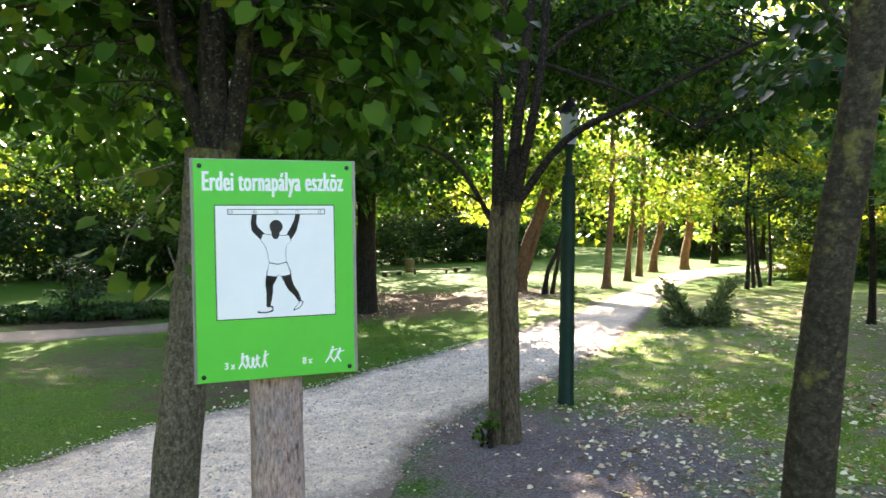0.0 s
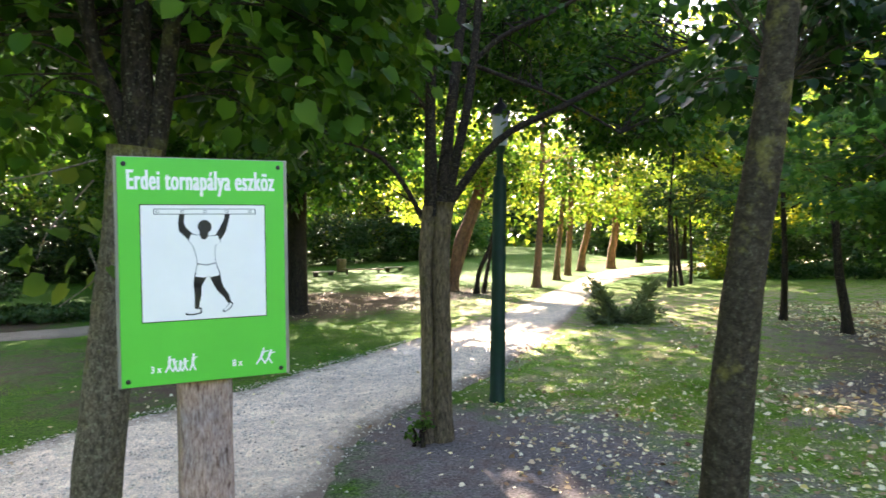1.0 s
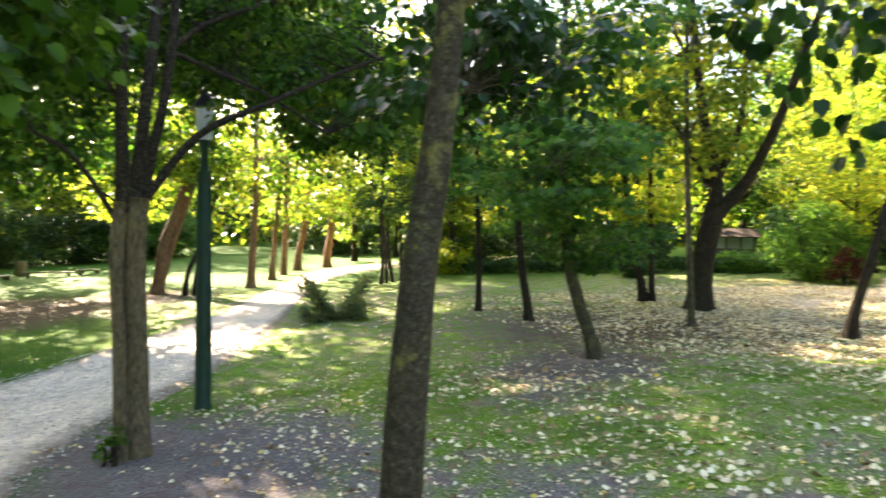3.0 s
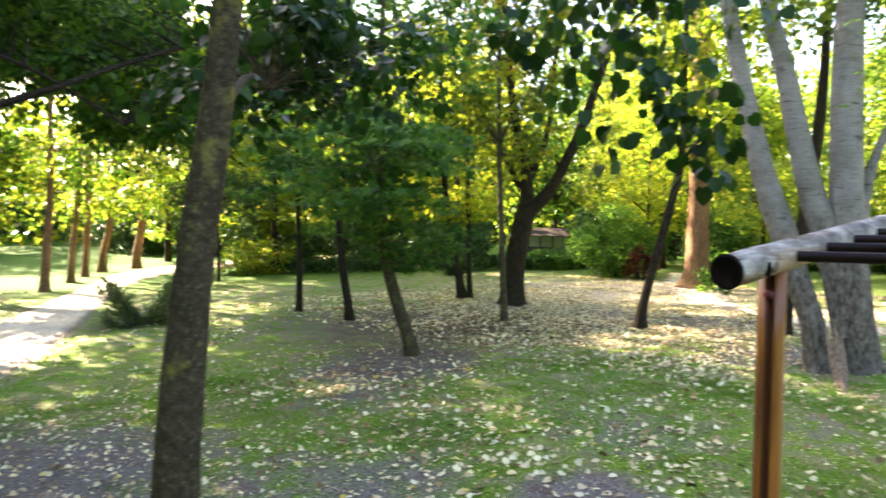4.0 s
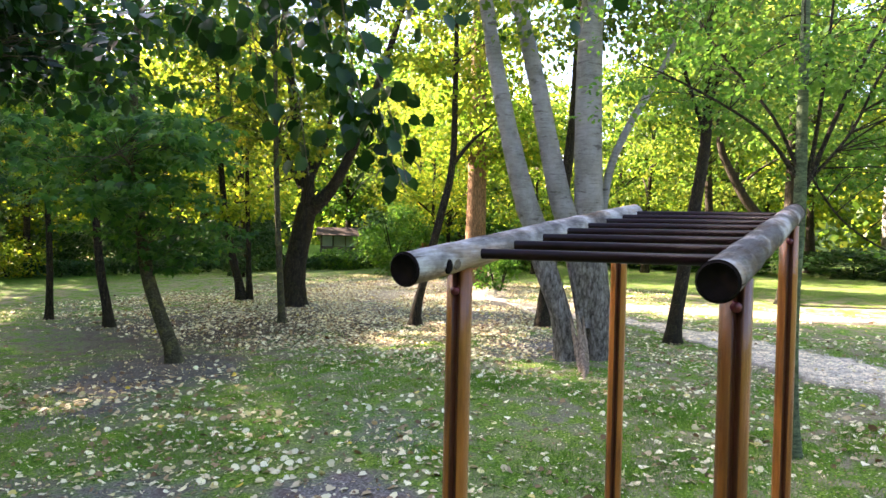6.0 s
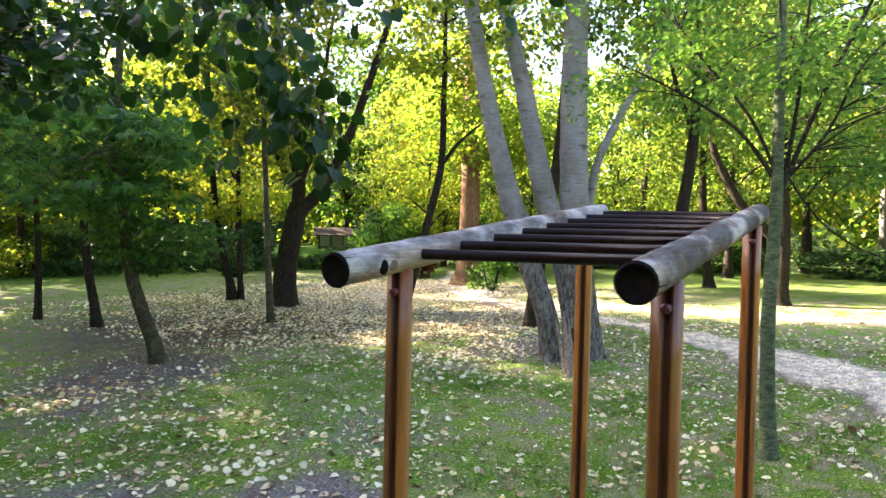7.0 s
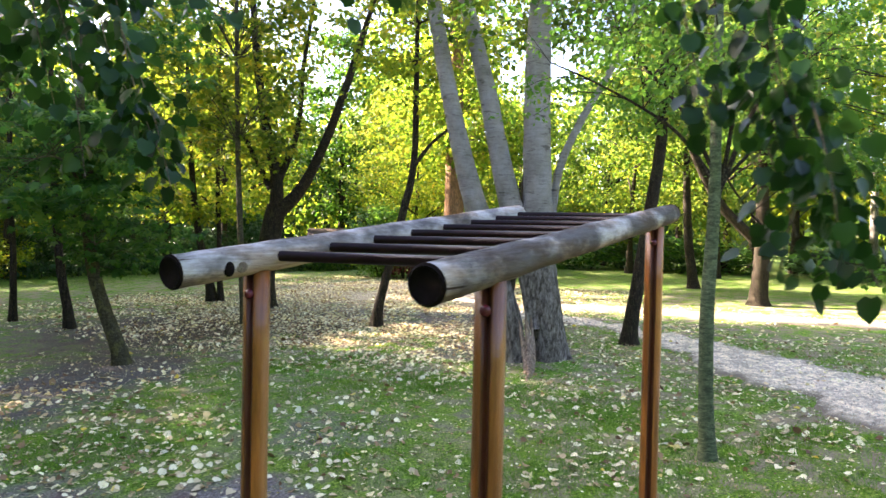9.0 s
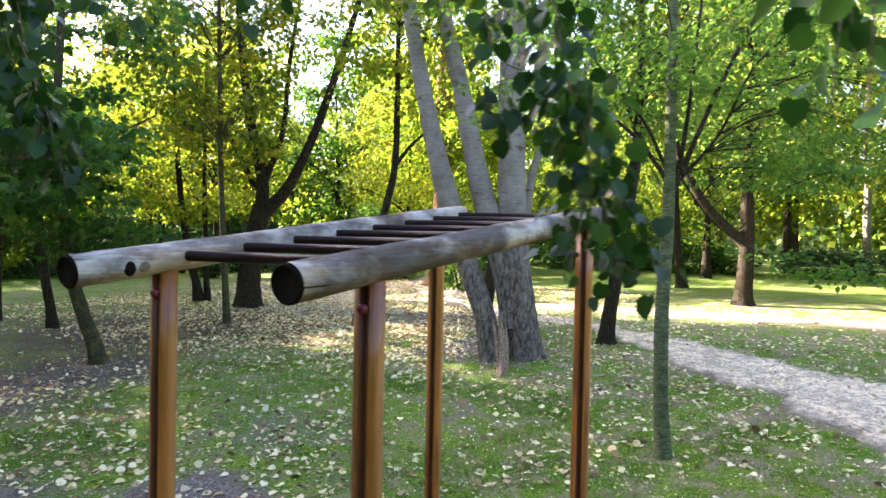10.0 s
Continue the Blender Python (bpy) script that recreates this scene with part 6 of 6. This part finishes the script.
# ---- shrubs and hedges ----
b1 = shrub("shrub", "dense dark evergreen shrub at the wood's edge", spot(-3.0, 44.5), (2.6, 1.8, 3.2), M_LEAF_DARK, 90, 44, 0.22, 0.55, 71, "quad", "wood edge shrubs")
b2 = shrub("shrub", "loose green shrub at the wood's edge", spot(4.0, 45.5), (2.4, 1.8, 2.8), M_LEAF_MAPLE, 80, 44, 0.21, 0.55, 72, "quad", "wood edge shrubs")
# last four dark shrubs added where only shade lies under the canopy
EDGE = [(-8.0, 45.0, 0, 1.1), (1.0, 46.0, 0, 1.2), (6.0, 47.5, 1, 1.2), (15.5, 47.5, 0, 1.1), (-13.0, 42.0, 0, 1.2), (-17.0, 36.0, 0, 1.2), (-18.5, 32.0, 0, 1.1), (-14.5, 32.5, 0, 1.1), (-21.5, 29.5, 0, 1.2),
        (-11.0, 33.5, 0, 1.0), (-24.0, 25.0, 0, 1.2), (-23.0, 20.0, 1, 1.1), (-12.5, 37.5, 0, 1.2), (-7.2, 33.5, 0, 0.9), (-8.0, 36.0, 1, 0.8), (15.5, 43.0, 0, 1.1), (20.5, 45.0, 0, 1.2), (23.5, 38.0, 1, 1.0),
        (33.0, 0.5, 0, 1.0), (34.0, -3.0, 0, 1.0), (33.0, 5.5, 1, 1.0), (30.0, -8.0, 0, 1.0), (35.0, 8.5, 0, 1.0), (33.5, 11.0, 1, 1.0), (28.0, 13.5, 1, 0.8), (30.0, 19.0, 1, 1.0), (26.0, 27.5, 0, 0.9),
        (30.0, 33.0, 0, 1.2), (26.5, 28.5, 1, 0.9), (20.0, 30.5, 1, 0.8), (17.2, 29.0, 0, 0.7), (36.0, 15.5, 0, 1.1), (25.0, -7.5, 0, 0.9), (37.5, 25.0, 0, 1.3), (18.3, 25.0, 0, 0.7), (21.3, 22.8, 0, 0.7), (15.4, 28.0, 0, 0.8), (23.5, 25.0, 0, 0.85)]
for x, y, k, s in EDGE:
    m = Matrix.Translation(spot(x, y, 0.05)) @ Matrix.Rotation(g.uniform(0, 6.28), 4, "Z") @ Matrix.Diagonal((s, s, s * g.uniform(0.8, 1.15) * (0.48 if x > 28 and y < 14 else 1), 1))
    copy_thing((b1, b2)[k], m)
shrub("bush", "fresh green rounded bush across the clearing", spot(22.3, 15.0), (1.55, 1.5, 2.6), M_LEAF_FRESH, 90, 60, 0.13, 0.38, 73)
shrub("bush", "small dark red shrub beside the green bush", spot(21.9, 13.6), (0.55, 0.55, 1.1), M_LEAF_RED, 30, 40, 0.1, 0.22, 74)
shrub("bush", "low bright bush beside the path trees", spot(13.3, 25.0), (1.6, 1.2, 1.3), M_LEAF_GOLD, 60, 50, 0.13, 0.35, 75)
shrub("bush", "green bush in front of the pavilion", spot(24.5, 19.5), (1.6, 1.2, 0.75), M_LEAF_FRESH, 60, 50, 0.14, 0.35, 76)
shrub("bush", "ivy-clad stump at the wood's edge", spot(18.4, 19.2), (0.55, 0.55, 1.5), M_LEAF_DARK, 40, 44, 0.12, 0.25, 77)
shrub("sprout", "small leafy sprout at the linden's foot", spot(0.48, 7.2), (0.16, 0.14, 0.26), M_LEAF_FRESH, 8, 14, 0.06, 0.07, 78, "heart", "", 4, None, 0.04)
shrub("bush", "leafy sucker shoots at the poplar's foot", spot(19.2, 9.2), (0.6, 0.6, 1.1), M_LEAF_FRESH, 26, 36, 0.12, 0.24, 79)
shrub("young_conifer", "small dark sapling in the ivy bed", spot(-9.8, 19.0), (0.75, 0.7, 1.7), M_LEAF_DARK, 34, 30, 0.1, 0.2, 80, "quad", "", 5, None, 0.7)


def build_juniper(at, seed):
    """A spreading juniper: several arching plumes of short needles."""
    q = np.random.default_rng(seed)
    ob = thing("juniper", "spreading grey-green juniper beside the path", "bush", at)
    woods, pos, tips = [], [], []
    for i in range(24):
        a = (2.8 if i % 2 else -0.34) + q.normal() * 0.35
        l = q.uniform(0.55, 0.85)
        up = q.uniform(0.1, 0.4) if i > 13 else q.uniform(0.65, 1.05)
        line = smooth_line([(0, 0, -0.05, 0.02), (0.45 * l * math.cos(a), 0.45 * l * math.sin(a), 0.3 * up, 0.014), (l * math.cos(a), l * math.sin(a), 0.95 * up, 0.004)], 6)
        woods.append(tube(line, 5))
        for _ in range(260):
            k = q.integers(3, len(line))
            d = q.normal(size=3)
            pos.append(line[k, :3] + d * 0.07 * (1.4 - k / len(line)))
            tips.append(d * 0.5 + (line[k, :3] - line[k - 1, :3]) * 6)
    pos, tips = np.array(pos), np.array(tips)
    pos[:, 2] = np.maximum(pos[:, 2], 0.03)
    tagged(part("stemwork", mesh_of("stemwork", *joined(woods), M_BARK_DARK, True), ob), kind="stuff")
    v, f = leaves(pos, q.normal(size=pos.shape), tips, 0.11 * q.uniform(0.6, 1.3, len(pos)), "blade3")
    part("foliage", mesh_of("foliage", v, f, M_LEAF_JUNIPER), ob)


build_juniper(spot(5.3, 14.6), 81)


def build_hedge(name, label, x0, y0, x1, y1, thick, tall, mat, n, leaf, seed):
    q = np.random.default_rng(seed)
    ob = thing(name, label, "hedge", spot((x0 + x1) / 2, (y0 + y1) / 2))
    s = q.uniform(0, 1, n)
    d = np.array([x1 - x0, y1 - y0])
    w = np.array([-d[1], d[0]]) / np.linalg.norm(d)
    off = q.uniform(-thick, thick, n)
    xy = np.array([x0, y0]) + s[:, None] * d + off[:, None] * w
    z = height(xy[:, 0], xy[:, 1]) + tall * np.sqrt(q.uniform(0, 1, n)) * (0.9 + 0.12 * np.sin(s * 40))
    pos = np.column_stack([xy, z]) - np.array(ob.location)
    v, f = leaves(pos, q.normal(size=(n, 3)) + [0, 0, 0.8], q.normal(size=(n, 3)), leaf * q.uniform(0.7, 1.3, n), "quad")
    part("foliage", mesh_of("foliage", v, f, mat), ob)
    q2 = [(x0 + (x1 - x0) * k / 12 - ob.location.x, y0 + (y1 - y0) * k / 12 - ob.location.y) for k in range(13)]
    tagged(part("stemwork", mesh_of("stemwork", *joined([tube([(x, y, -0.1, 0.02), (x + 0.03, y, tall * 0.5, 0.015), (x, y + 0.04, tall * 0.85, 0.006)], 5) for x, y in q2]), M_BARK_DARK), ob), kind="stuff")
    return ob


build_hedge("low_hedge", "low clipped hedge along the far path", 13.5, 24.5, 26.0, 18.5, 0.45, 0.6, M_LEAF_DARK, 7000, 0.13, 91)
build_hedge("ivy_bed", "dark ivy bed beside the narrow path", -12.5, 18.2, -6.2, 20.6, 1.1, 0.32, M_LEAF_DARK, 6500, 0.13, 92)


def far_woods():
    """The closed belt of far trees and thicket all round, one mass of foliage."""
    q = np.random.default_rng(95)
    n = 75000
    a = q.uniform(0, 2 * np.pi, n)
    d = q.uniform(50, 62, n)
    x, y = 8 + d * np.cos(a), 8 + d * np.sin(a)
    top = 13.0 + 2.2 * np.sin(a * 23 + 1.0) + 1.4 * np.sin(a * 57) + 0.8 * np.sin(a * 131)
    top *= 1 - 0.92 * np.exp(-((a - 1.33) / 0.07) ** 2) - 0.5 * np.exp(-((a - 6.1) / 0.08) ** 2)  # open ends of the park
    z = height(x, y) + top * q.uniform(0, 1, n) ** 0.75
    pos = np.column_stack([x, y, z])
    v, f = leaves(pos, q.normal(size=(n, 3)) + [0, 0, 0.5], q.normal(size=(n, 3)) - [0, 0, 0.3], q.uniform(0.45, 0.9, n), "quad")
    tagged(new("far_woods", mesh_of("far_woods", v, f, M_LEAF_WOOD)), "green belt of far woodland closing the park", "woods", kind="stuff")


far_woods()


def backdrop():
    """A plain dark ring of distance behind the far woods, with an uneven top."""
    n = 400
    a = np.linspace(0, 2 * np.pi, n, endpoint=False)
    top = 9.5 + 1.5 * np.sin(a * 19) + 1.0 * np.sin(a * 43 + 1) + 0.6 * np.sin(a * 97)
    top *= 1 - 0.92 * np.exp(-((a - 1.33) / 0.07) ** 2) - 0.45 * np.exp(-((a - 6.1) / 0.08) ** 2)
    x, y = 8 + 66 * np.cos(a), 8 + 66 * np.sin(a)
    v = np.vstack([np.column_stack([x, y, np.full(n, -1.0)]), np.column_stack([x, y, top])])
    i = np.arange(n)
    j = (i + 1) % n
    me = mesh_of("backdrop", v, [np.stack([i, j, j + n, i + n], 1)], M_DISTANCE)
    tagged(new("backdrop", me), "dark distant tree line", "backdrop", kind="structure")


M_DISTANCE = plain("distant_foliage", (0.02, 0.04, 0.016), 0.95, 0.6, 0.9, 0, 0.2)
backdrop()


# ---- benches, bin, pavilion ----
def bench(at, turn, length, wide, tall, mat, label):
    ob = thing("bench", label, "bench", at, "benches on the lawn")
    ob.rotation_euler.z = turn
    for k in (-1, 0, 1):
        part("plank", box(bmesh.new(), (length, wide / 3 - 0.015, 0.05), (0, k * wide / 3, tall), 0.008), ob, "", mat)
    for x in (-0.38, 0.38):
        for y in (-0.3, 0.3):
            part("leg", box(bmesh.new(), (0.09, 0.09, tall + 0.05), (x * length, y * wide, tall / 2 - 0.05), 0.01), ob, "", M_DARKWOOD)


bench(spot(-2.5, 34.6), 0.75, 1.2, 0.3, 0.2, M_BENCH_LIGHT, "short low pale wooden bench on the lawn")
bench(spot(0.97, 35.5), 0.5, 1.0, 0.3, 0.2, M_BENCH_LIGHT, "short low pale wooden bench beside the long seat")
bench(spot(-0.6, 35.1), -0.02, 2.05, 0.3, 0.22, M_BENCH, "long low dark wooden bench on the lawn")
bin_ob = thing("litter_bin", "brown wooden litter bin behind the benches", "litter bin", spot(-1.75, 37.2))
for k in range(10):
    a = 2 * math.pi * k / 10
    bm = box(bmesh.new(), (0.13, 0.025, 0.62), (0, 0, 0.36), 0.004)
    bm.transform(Matrix.Rotation(a, 4, "Z") @ Matrix.Translation((0, -0.22, 0)))
    part("slat", bm, bin_ob, "", M_BENCH)
v, f = tube([(0, 0, 0.0, 0.19), (0, 0, 0.6, 0.2)], 14)
part("liner", mesh_of("liner", v, f, M_DARKWOOD), bin_ob)


def build_pavilion():
    ob = thing("pavilion", "open timber park pavilion with a shallow tiled roof", "pavilion", spot(40.4, 33.2))
    ob.rotation_euler.z = -0.88
    ob.scale = (0.5, 0.5, 0.5)
    for x in (-2.6, -0.9, 0.9, 2.6):
        for y in (-1.8, 1.8):
            part("post", box(bmesh.new(), (0.16, 0.16, 2.5), (x, y, 1.2), 0.015), ob, "", M_DARKWOOD)
    part("back_wall", box(bmesh.new(), (5.2, 0.12, 1.9), (0, 1.95, 1.5), 0.01), ob, "pale wall panel", M_WALL)
    part("rail", box(bmesh.new(), (5.2, 0.08, 0.7), (0, -1.8, 0.5), 0.01), ob, "", M_DARKWOOD)
    for sgn in (-1, 1):
        bm = box(bmesh.new(), (6.6, 2.75, 0.12), (0, 0, 0), 0.02)
        bm.transform(Matrix.Translation((0, sgn * 1.25, 2.95)) @ Matrix.Rotation(-sgn * 0.42, 4, "X"))
        part("roof_slope", bm, ob, "brown tiled roof slope", M_ROOF)


build_pavilion()


# ---- ground cover ----
def on_path(x, y):
    def inside(left, right):
        poly = np.array(list(left) + list(right)[::-1])
        hit = np.zeros(len(x), bool)
        j = len(poly) - 1
        for i in range(len(poly)):
            xi, yi, xj, yj = *poly[i], *poly[j]
            hit ^= ((yi > y) != (yj > y)) & (x < (xj - xi) * (y - yi) / (yj - yi + 1e-12) + xi)
            j = i
        return hit
    return inside(MAIN_L, MAIN_R) | inside(RIGHT_U, RIGHT_D) | ((x > 16.5) & (x < 17.8) & (y < 5.5))


def lumps_at(x, y):
    return 0.018 * np.sin(x * 2.1 + 0.6 * np.sin(y * 1.7)) * np.sin(y * 1.6 + 0.7 * np.sin(x * 1.3))


def bare_at(x, y):
    out = np.zeros(len(x))
    for px, py, r, s in PATCHES:
        out = np.maximum(out, s * np.clip(1.25 - np.hypot(x - px, y - py) / r, 0, 1) ** 0.7)
    return out


def build_litter():
    q = np.random.default_rng(200)
    areas = [(0.5, -4.0, 12.5, 9.5, 6000), (8.0, 4.0, 22.0, 17.0, 24000), (1.0, 3.0, 8.0, 15.0, 1000), (-5.0, 5.0, 2.0, 14.0, 420), (10.0, -3.0, 19.0, 6.0, 2600), (-6.0, 18.0, 6.0, 26.0, 900), (-4.0, -5.0, 2.2, 5.0, 420)]
    pos = []
    for x0, y0, x1, y1, n in areas:
        x, y = q.uniform(x0, x1, n * 3), q.uniform(y0, y1, n * 3)
        wob = np.sin(x * 1.3 + 2 * np.sin(y * 0.9)) * np.sin(y * 1.1 + 1.4 * np.sin(x * 0.7))
        keep = (wob + q.normal(size=n * 3) * 0.6 > -0.1)
        inset = np.minimum(np.minimum(x - x0, x1 - x), np.minimum(y - y0, y1 - y))
        keep &= q.uniform(size=n * 3) < np.clip(inset / 1.6, 0.1, 1)
        keep &= ~on_path(x, y) | (q.uniform(size=n * 3) < 0.3)
        x, y = x[keep][:n], y[keep][:n]
        lift = np.where(on_path(x, y), 0.034, 0.012)
        pos.append(np.column_stack([x, y, height(x, y) + lumps_at(x, y) + lift]))
    pos = np.vstack(pos)
    n = len(pos)
    normal = np.array([0, 0, 1.0]) + q.normal(size=(n, 3)) * 0.45
    tip = q.normal(size=(n, 3)) * [1, 1, 0.12]
    near = pos[:, 0] < 10
    size = q.uniform(0.034, 0.086, n) * np.where((pos[:, 0] < 4) & (pos[:, 1] > 3.5), 0.78, 1.0)
    v, f = joined([leaves(pos[w], normal[w], tip[w], size[w], kind) for w, kind in ((near, "heart"), (~near, "oval"))])
    # crumbs and torn bits between the whole leaves
    x, y = np.concatenate([q.uniform(1.5, 12, 20000), q.uniform(8, 20, 12000)]), np.concatenate([q.uniform(-3, 10, 20000), q.uniform(4, 16, 12000)])
    keep = ~on_path(x, y)
    x, y = x[keep], y[keep]
    m = len(x)
    bits = leaves(np.column_stack([x, y, height(x, y) + lumps_at(x, y) + 0.012]), np.array([0, 0, 1.0]) + q.normal(size=(m, 3)) * 0.5, q.normal(size=(m, 3)) * [1, 1, 0.15], q.uniform(0.012, 0.035, m), "quad")
    v, f = joined([(v, f), bits])
    tagged(new("fallen_leaves", mesh_of("fallen_leaves", v, f, M_LITTER)), "pale yellow fallen leaves scattered over the lawn", "leaf litter", kind="stuff")


def build_grass():
    q = np.random.default_rng(201)
    areas = [(2.0, -3.0, 9.0, 9.0, 260000), (8.0, -3.0, 14.0, 8.0, 110000), (2.0, 8.0, 10.0, 16.0, 40000), (-7.0, 7.0, 2.0, 20.0, 110000)]
    pos = []
    for x0, y0, x1, y1, n in areas:
        x, y = q.uniform(x0, x1, n), q.uniform(y0, y1, n)
        wob = np.sin(x * 1.9 + 2 * np.sin(y * 1.1)) * np.sin(y * 1.7 + 1.4 * np.sin(x * 0.9)) + 0.6 * np.sin(x * 5.1 + y * 3.3) * np.sin(y * 4.7 - x * 2.1)
        keep = ~on_path(x, y) & (wob * 0.6 + q.normal(size=n) * 0.3 + 0.1 > bare_at(x, y) * 1.6)
        pos.append(np.column_stack([x[keep], y[keep], (height(x, y) + lumps_at(x, y))[keep] - 0.004]))
    pos = np.vstack(pos)
    n = len(pos)
    tip = q.normal(size=(n, 3)) * [0.5, 0.5, 0.1] + [0, 0, 0.8]
    v, f = leaves(pos, q.normal(size=(n, 3)), tip, q.uniform(0.025, 0.06, n), "blade")
    tagged(new("grass", mesh_of("grass", v, f, M_GRASS)), "short sparse lawn grass between bare spots", "grass", kind="stuff")


def build_pebbles():
    q = np.random.default_rng(202)
    shape = np.array([(1, 0, 0), (-1, 0, 0), (0, 1, 0), (0, -1, 0), (0, 0, 0.7), (0, 0, -0.7)])
    faces = np.array([(0, 2, 4), (2, 1, 4), (1, 3, 4), (3, 0, 4), (2, 0, 5), (1, 2, 5), (3, 1, 5), (0, 3, 5)])
    x, y = np.concatenate([q.uniform(-5, 3, 34000), q.uniform(9, 15, 14000)]), np.concatenate([q.uniform(4.5, 14, 34000), q.uniform(-2, 6, 14000)])
    keep = on_path(x, y) & (q.uniform(size=len(x)) < 0.8)
    x, y = x[keep] + q.normal(size=keep.sum()) * 0.12, y[keep] + q.normal(size=keep.sum()) * 0.12
    lift = np.where(on_path(x, y), 0.034, 0.008) + np.where(on_path(x, y), 0, lumps_at(x, y))
    n = len(x)
    size = q.uniform(0.006, 0.02, n) * q.uniform(0.6, 1.2, n)
    a = q.uniform(0, 6.28, n)
    sq = q.uniform(0.6, 1.2, (n, 3))
    p = shape[None] * sq[:, None] * size[:, None, None]
    c, s = np.cos(a)[:, None], np.sin(a)[:, None]
    p = np.stack([p[..., 0] * c - p[..., 1] * s, p[..., 0] * s + p[..., 1] * c, p[..., 2]], -1)
    v = p + np.column_stack([x, y, height(x, y) + lift])[:, None]
    f = (faces[None] + (np.arange(n) * 6)[:, None, None]).reshape(-1, 3)
    tagged(new("gravel", mesh_of("gravel", v.reshape(-1, 3), [f], M_PEBBLE)), "loose pale gravel stones on the paths", "gravel", kind="stuff")


M_PEBBLE = leafage("pebble", [(0.0, (0.36, 0.32, 0.27)), (0.5, (0.62, 0.57, 0.5)), (1.0, (0.9, 0.84, 0.75))], 0.0, 0.9, clustered=False)
build_litter()
build_grass()
build_pebbles()
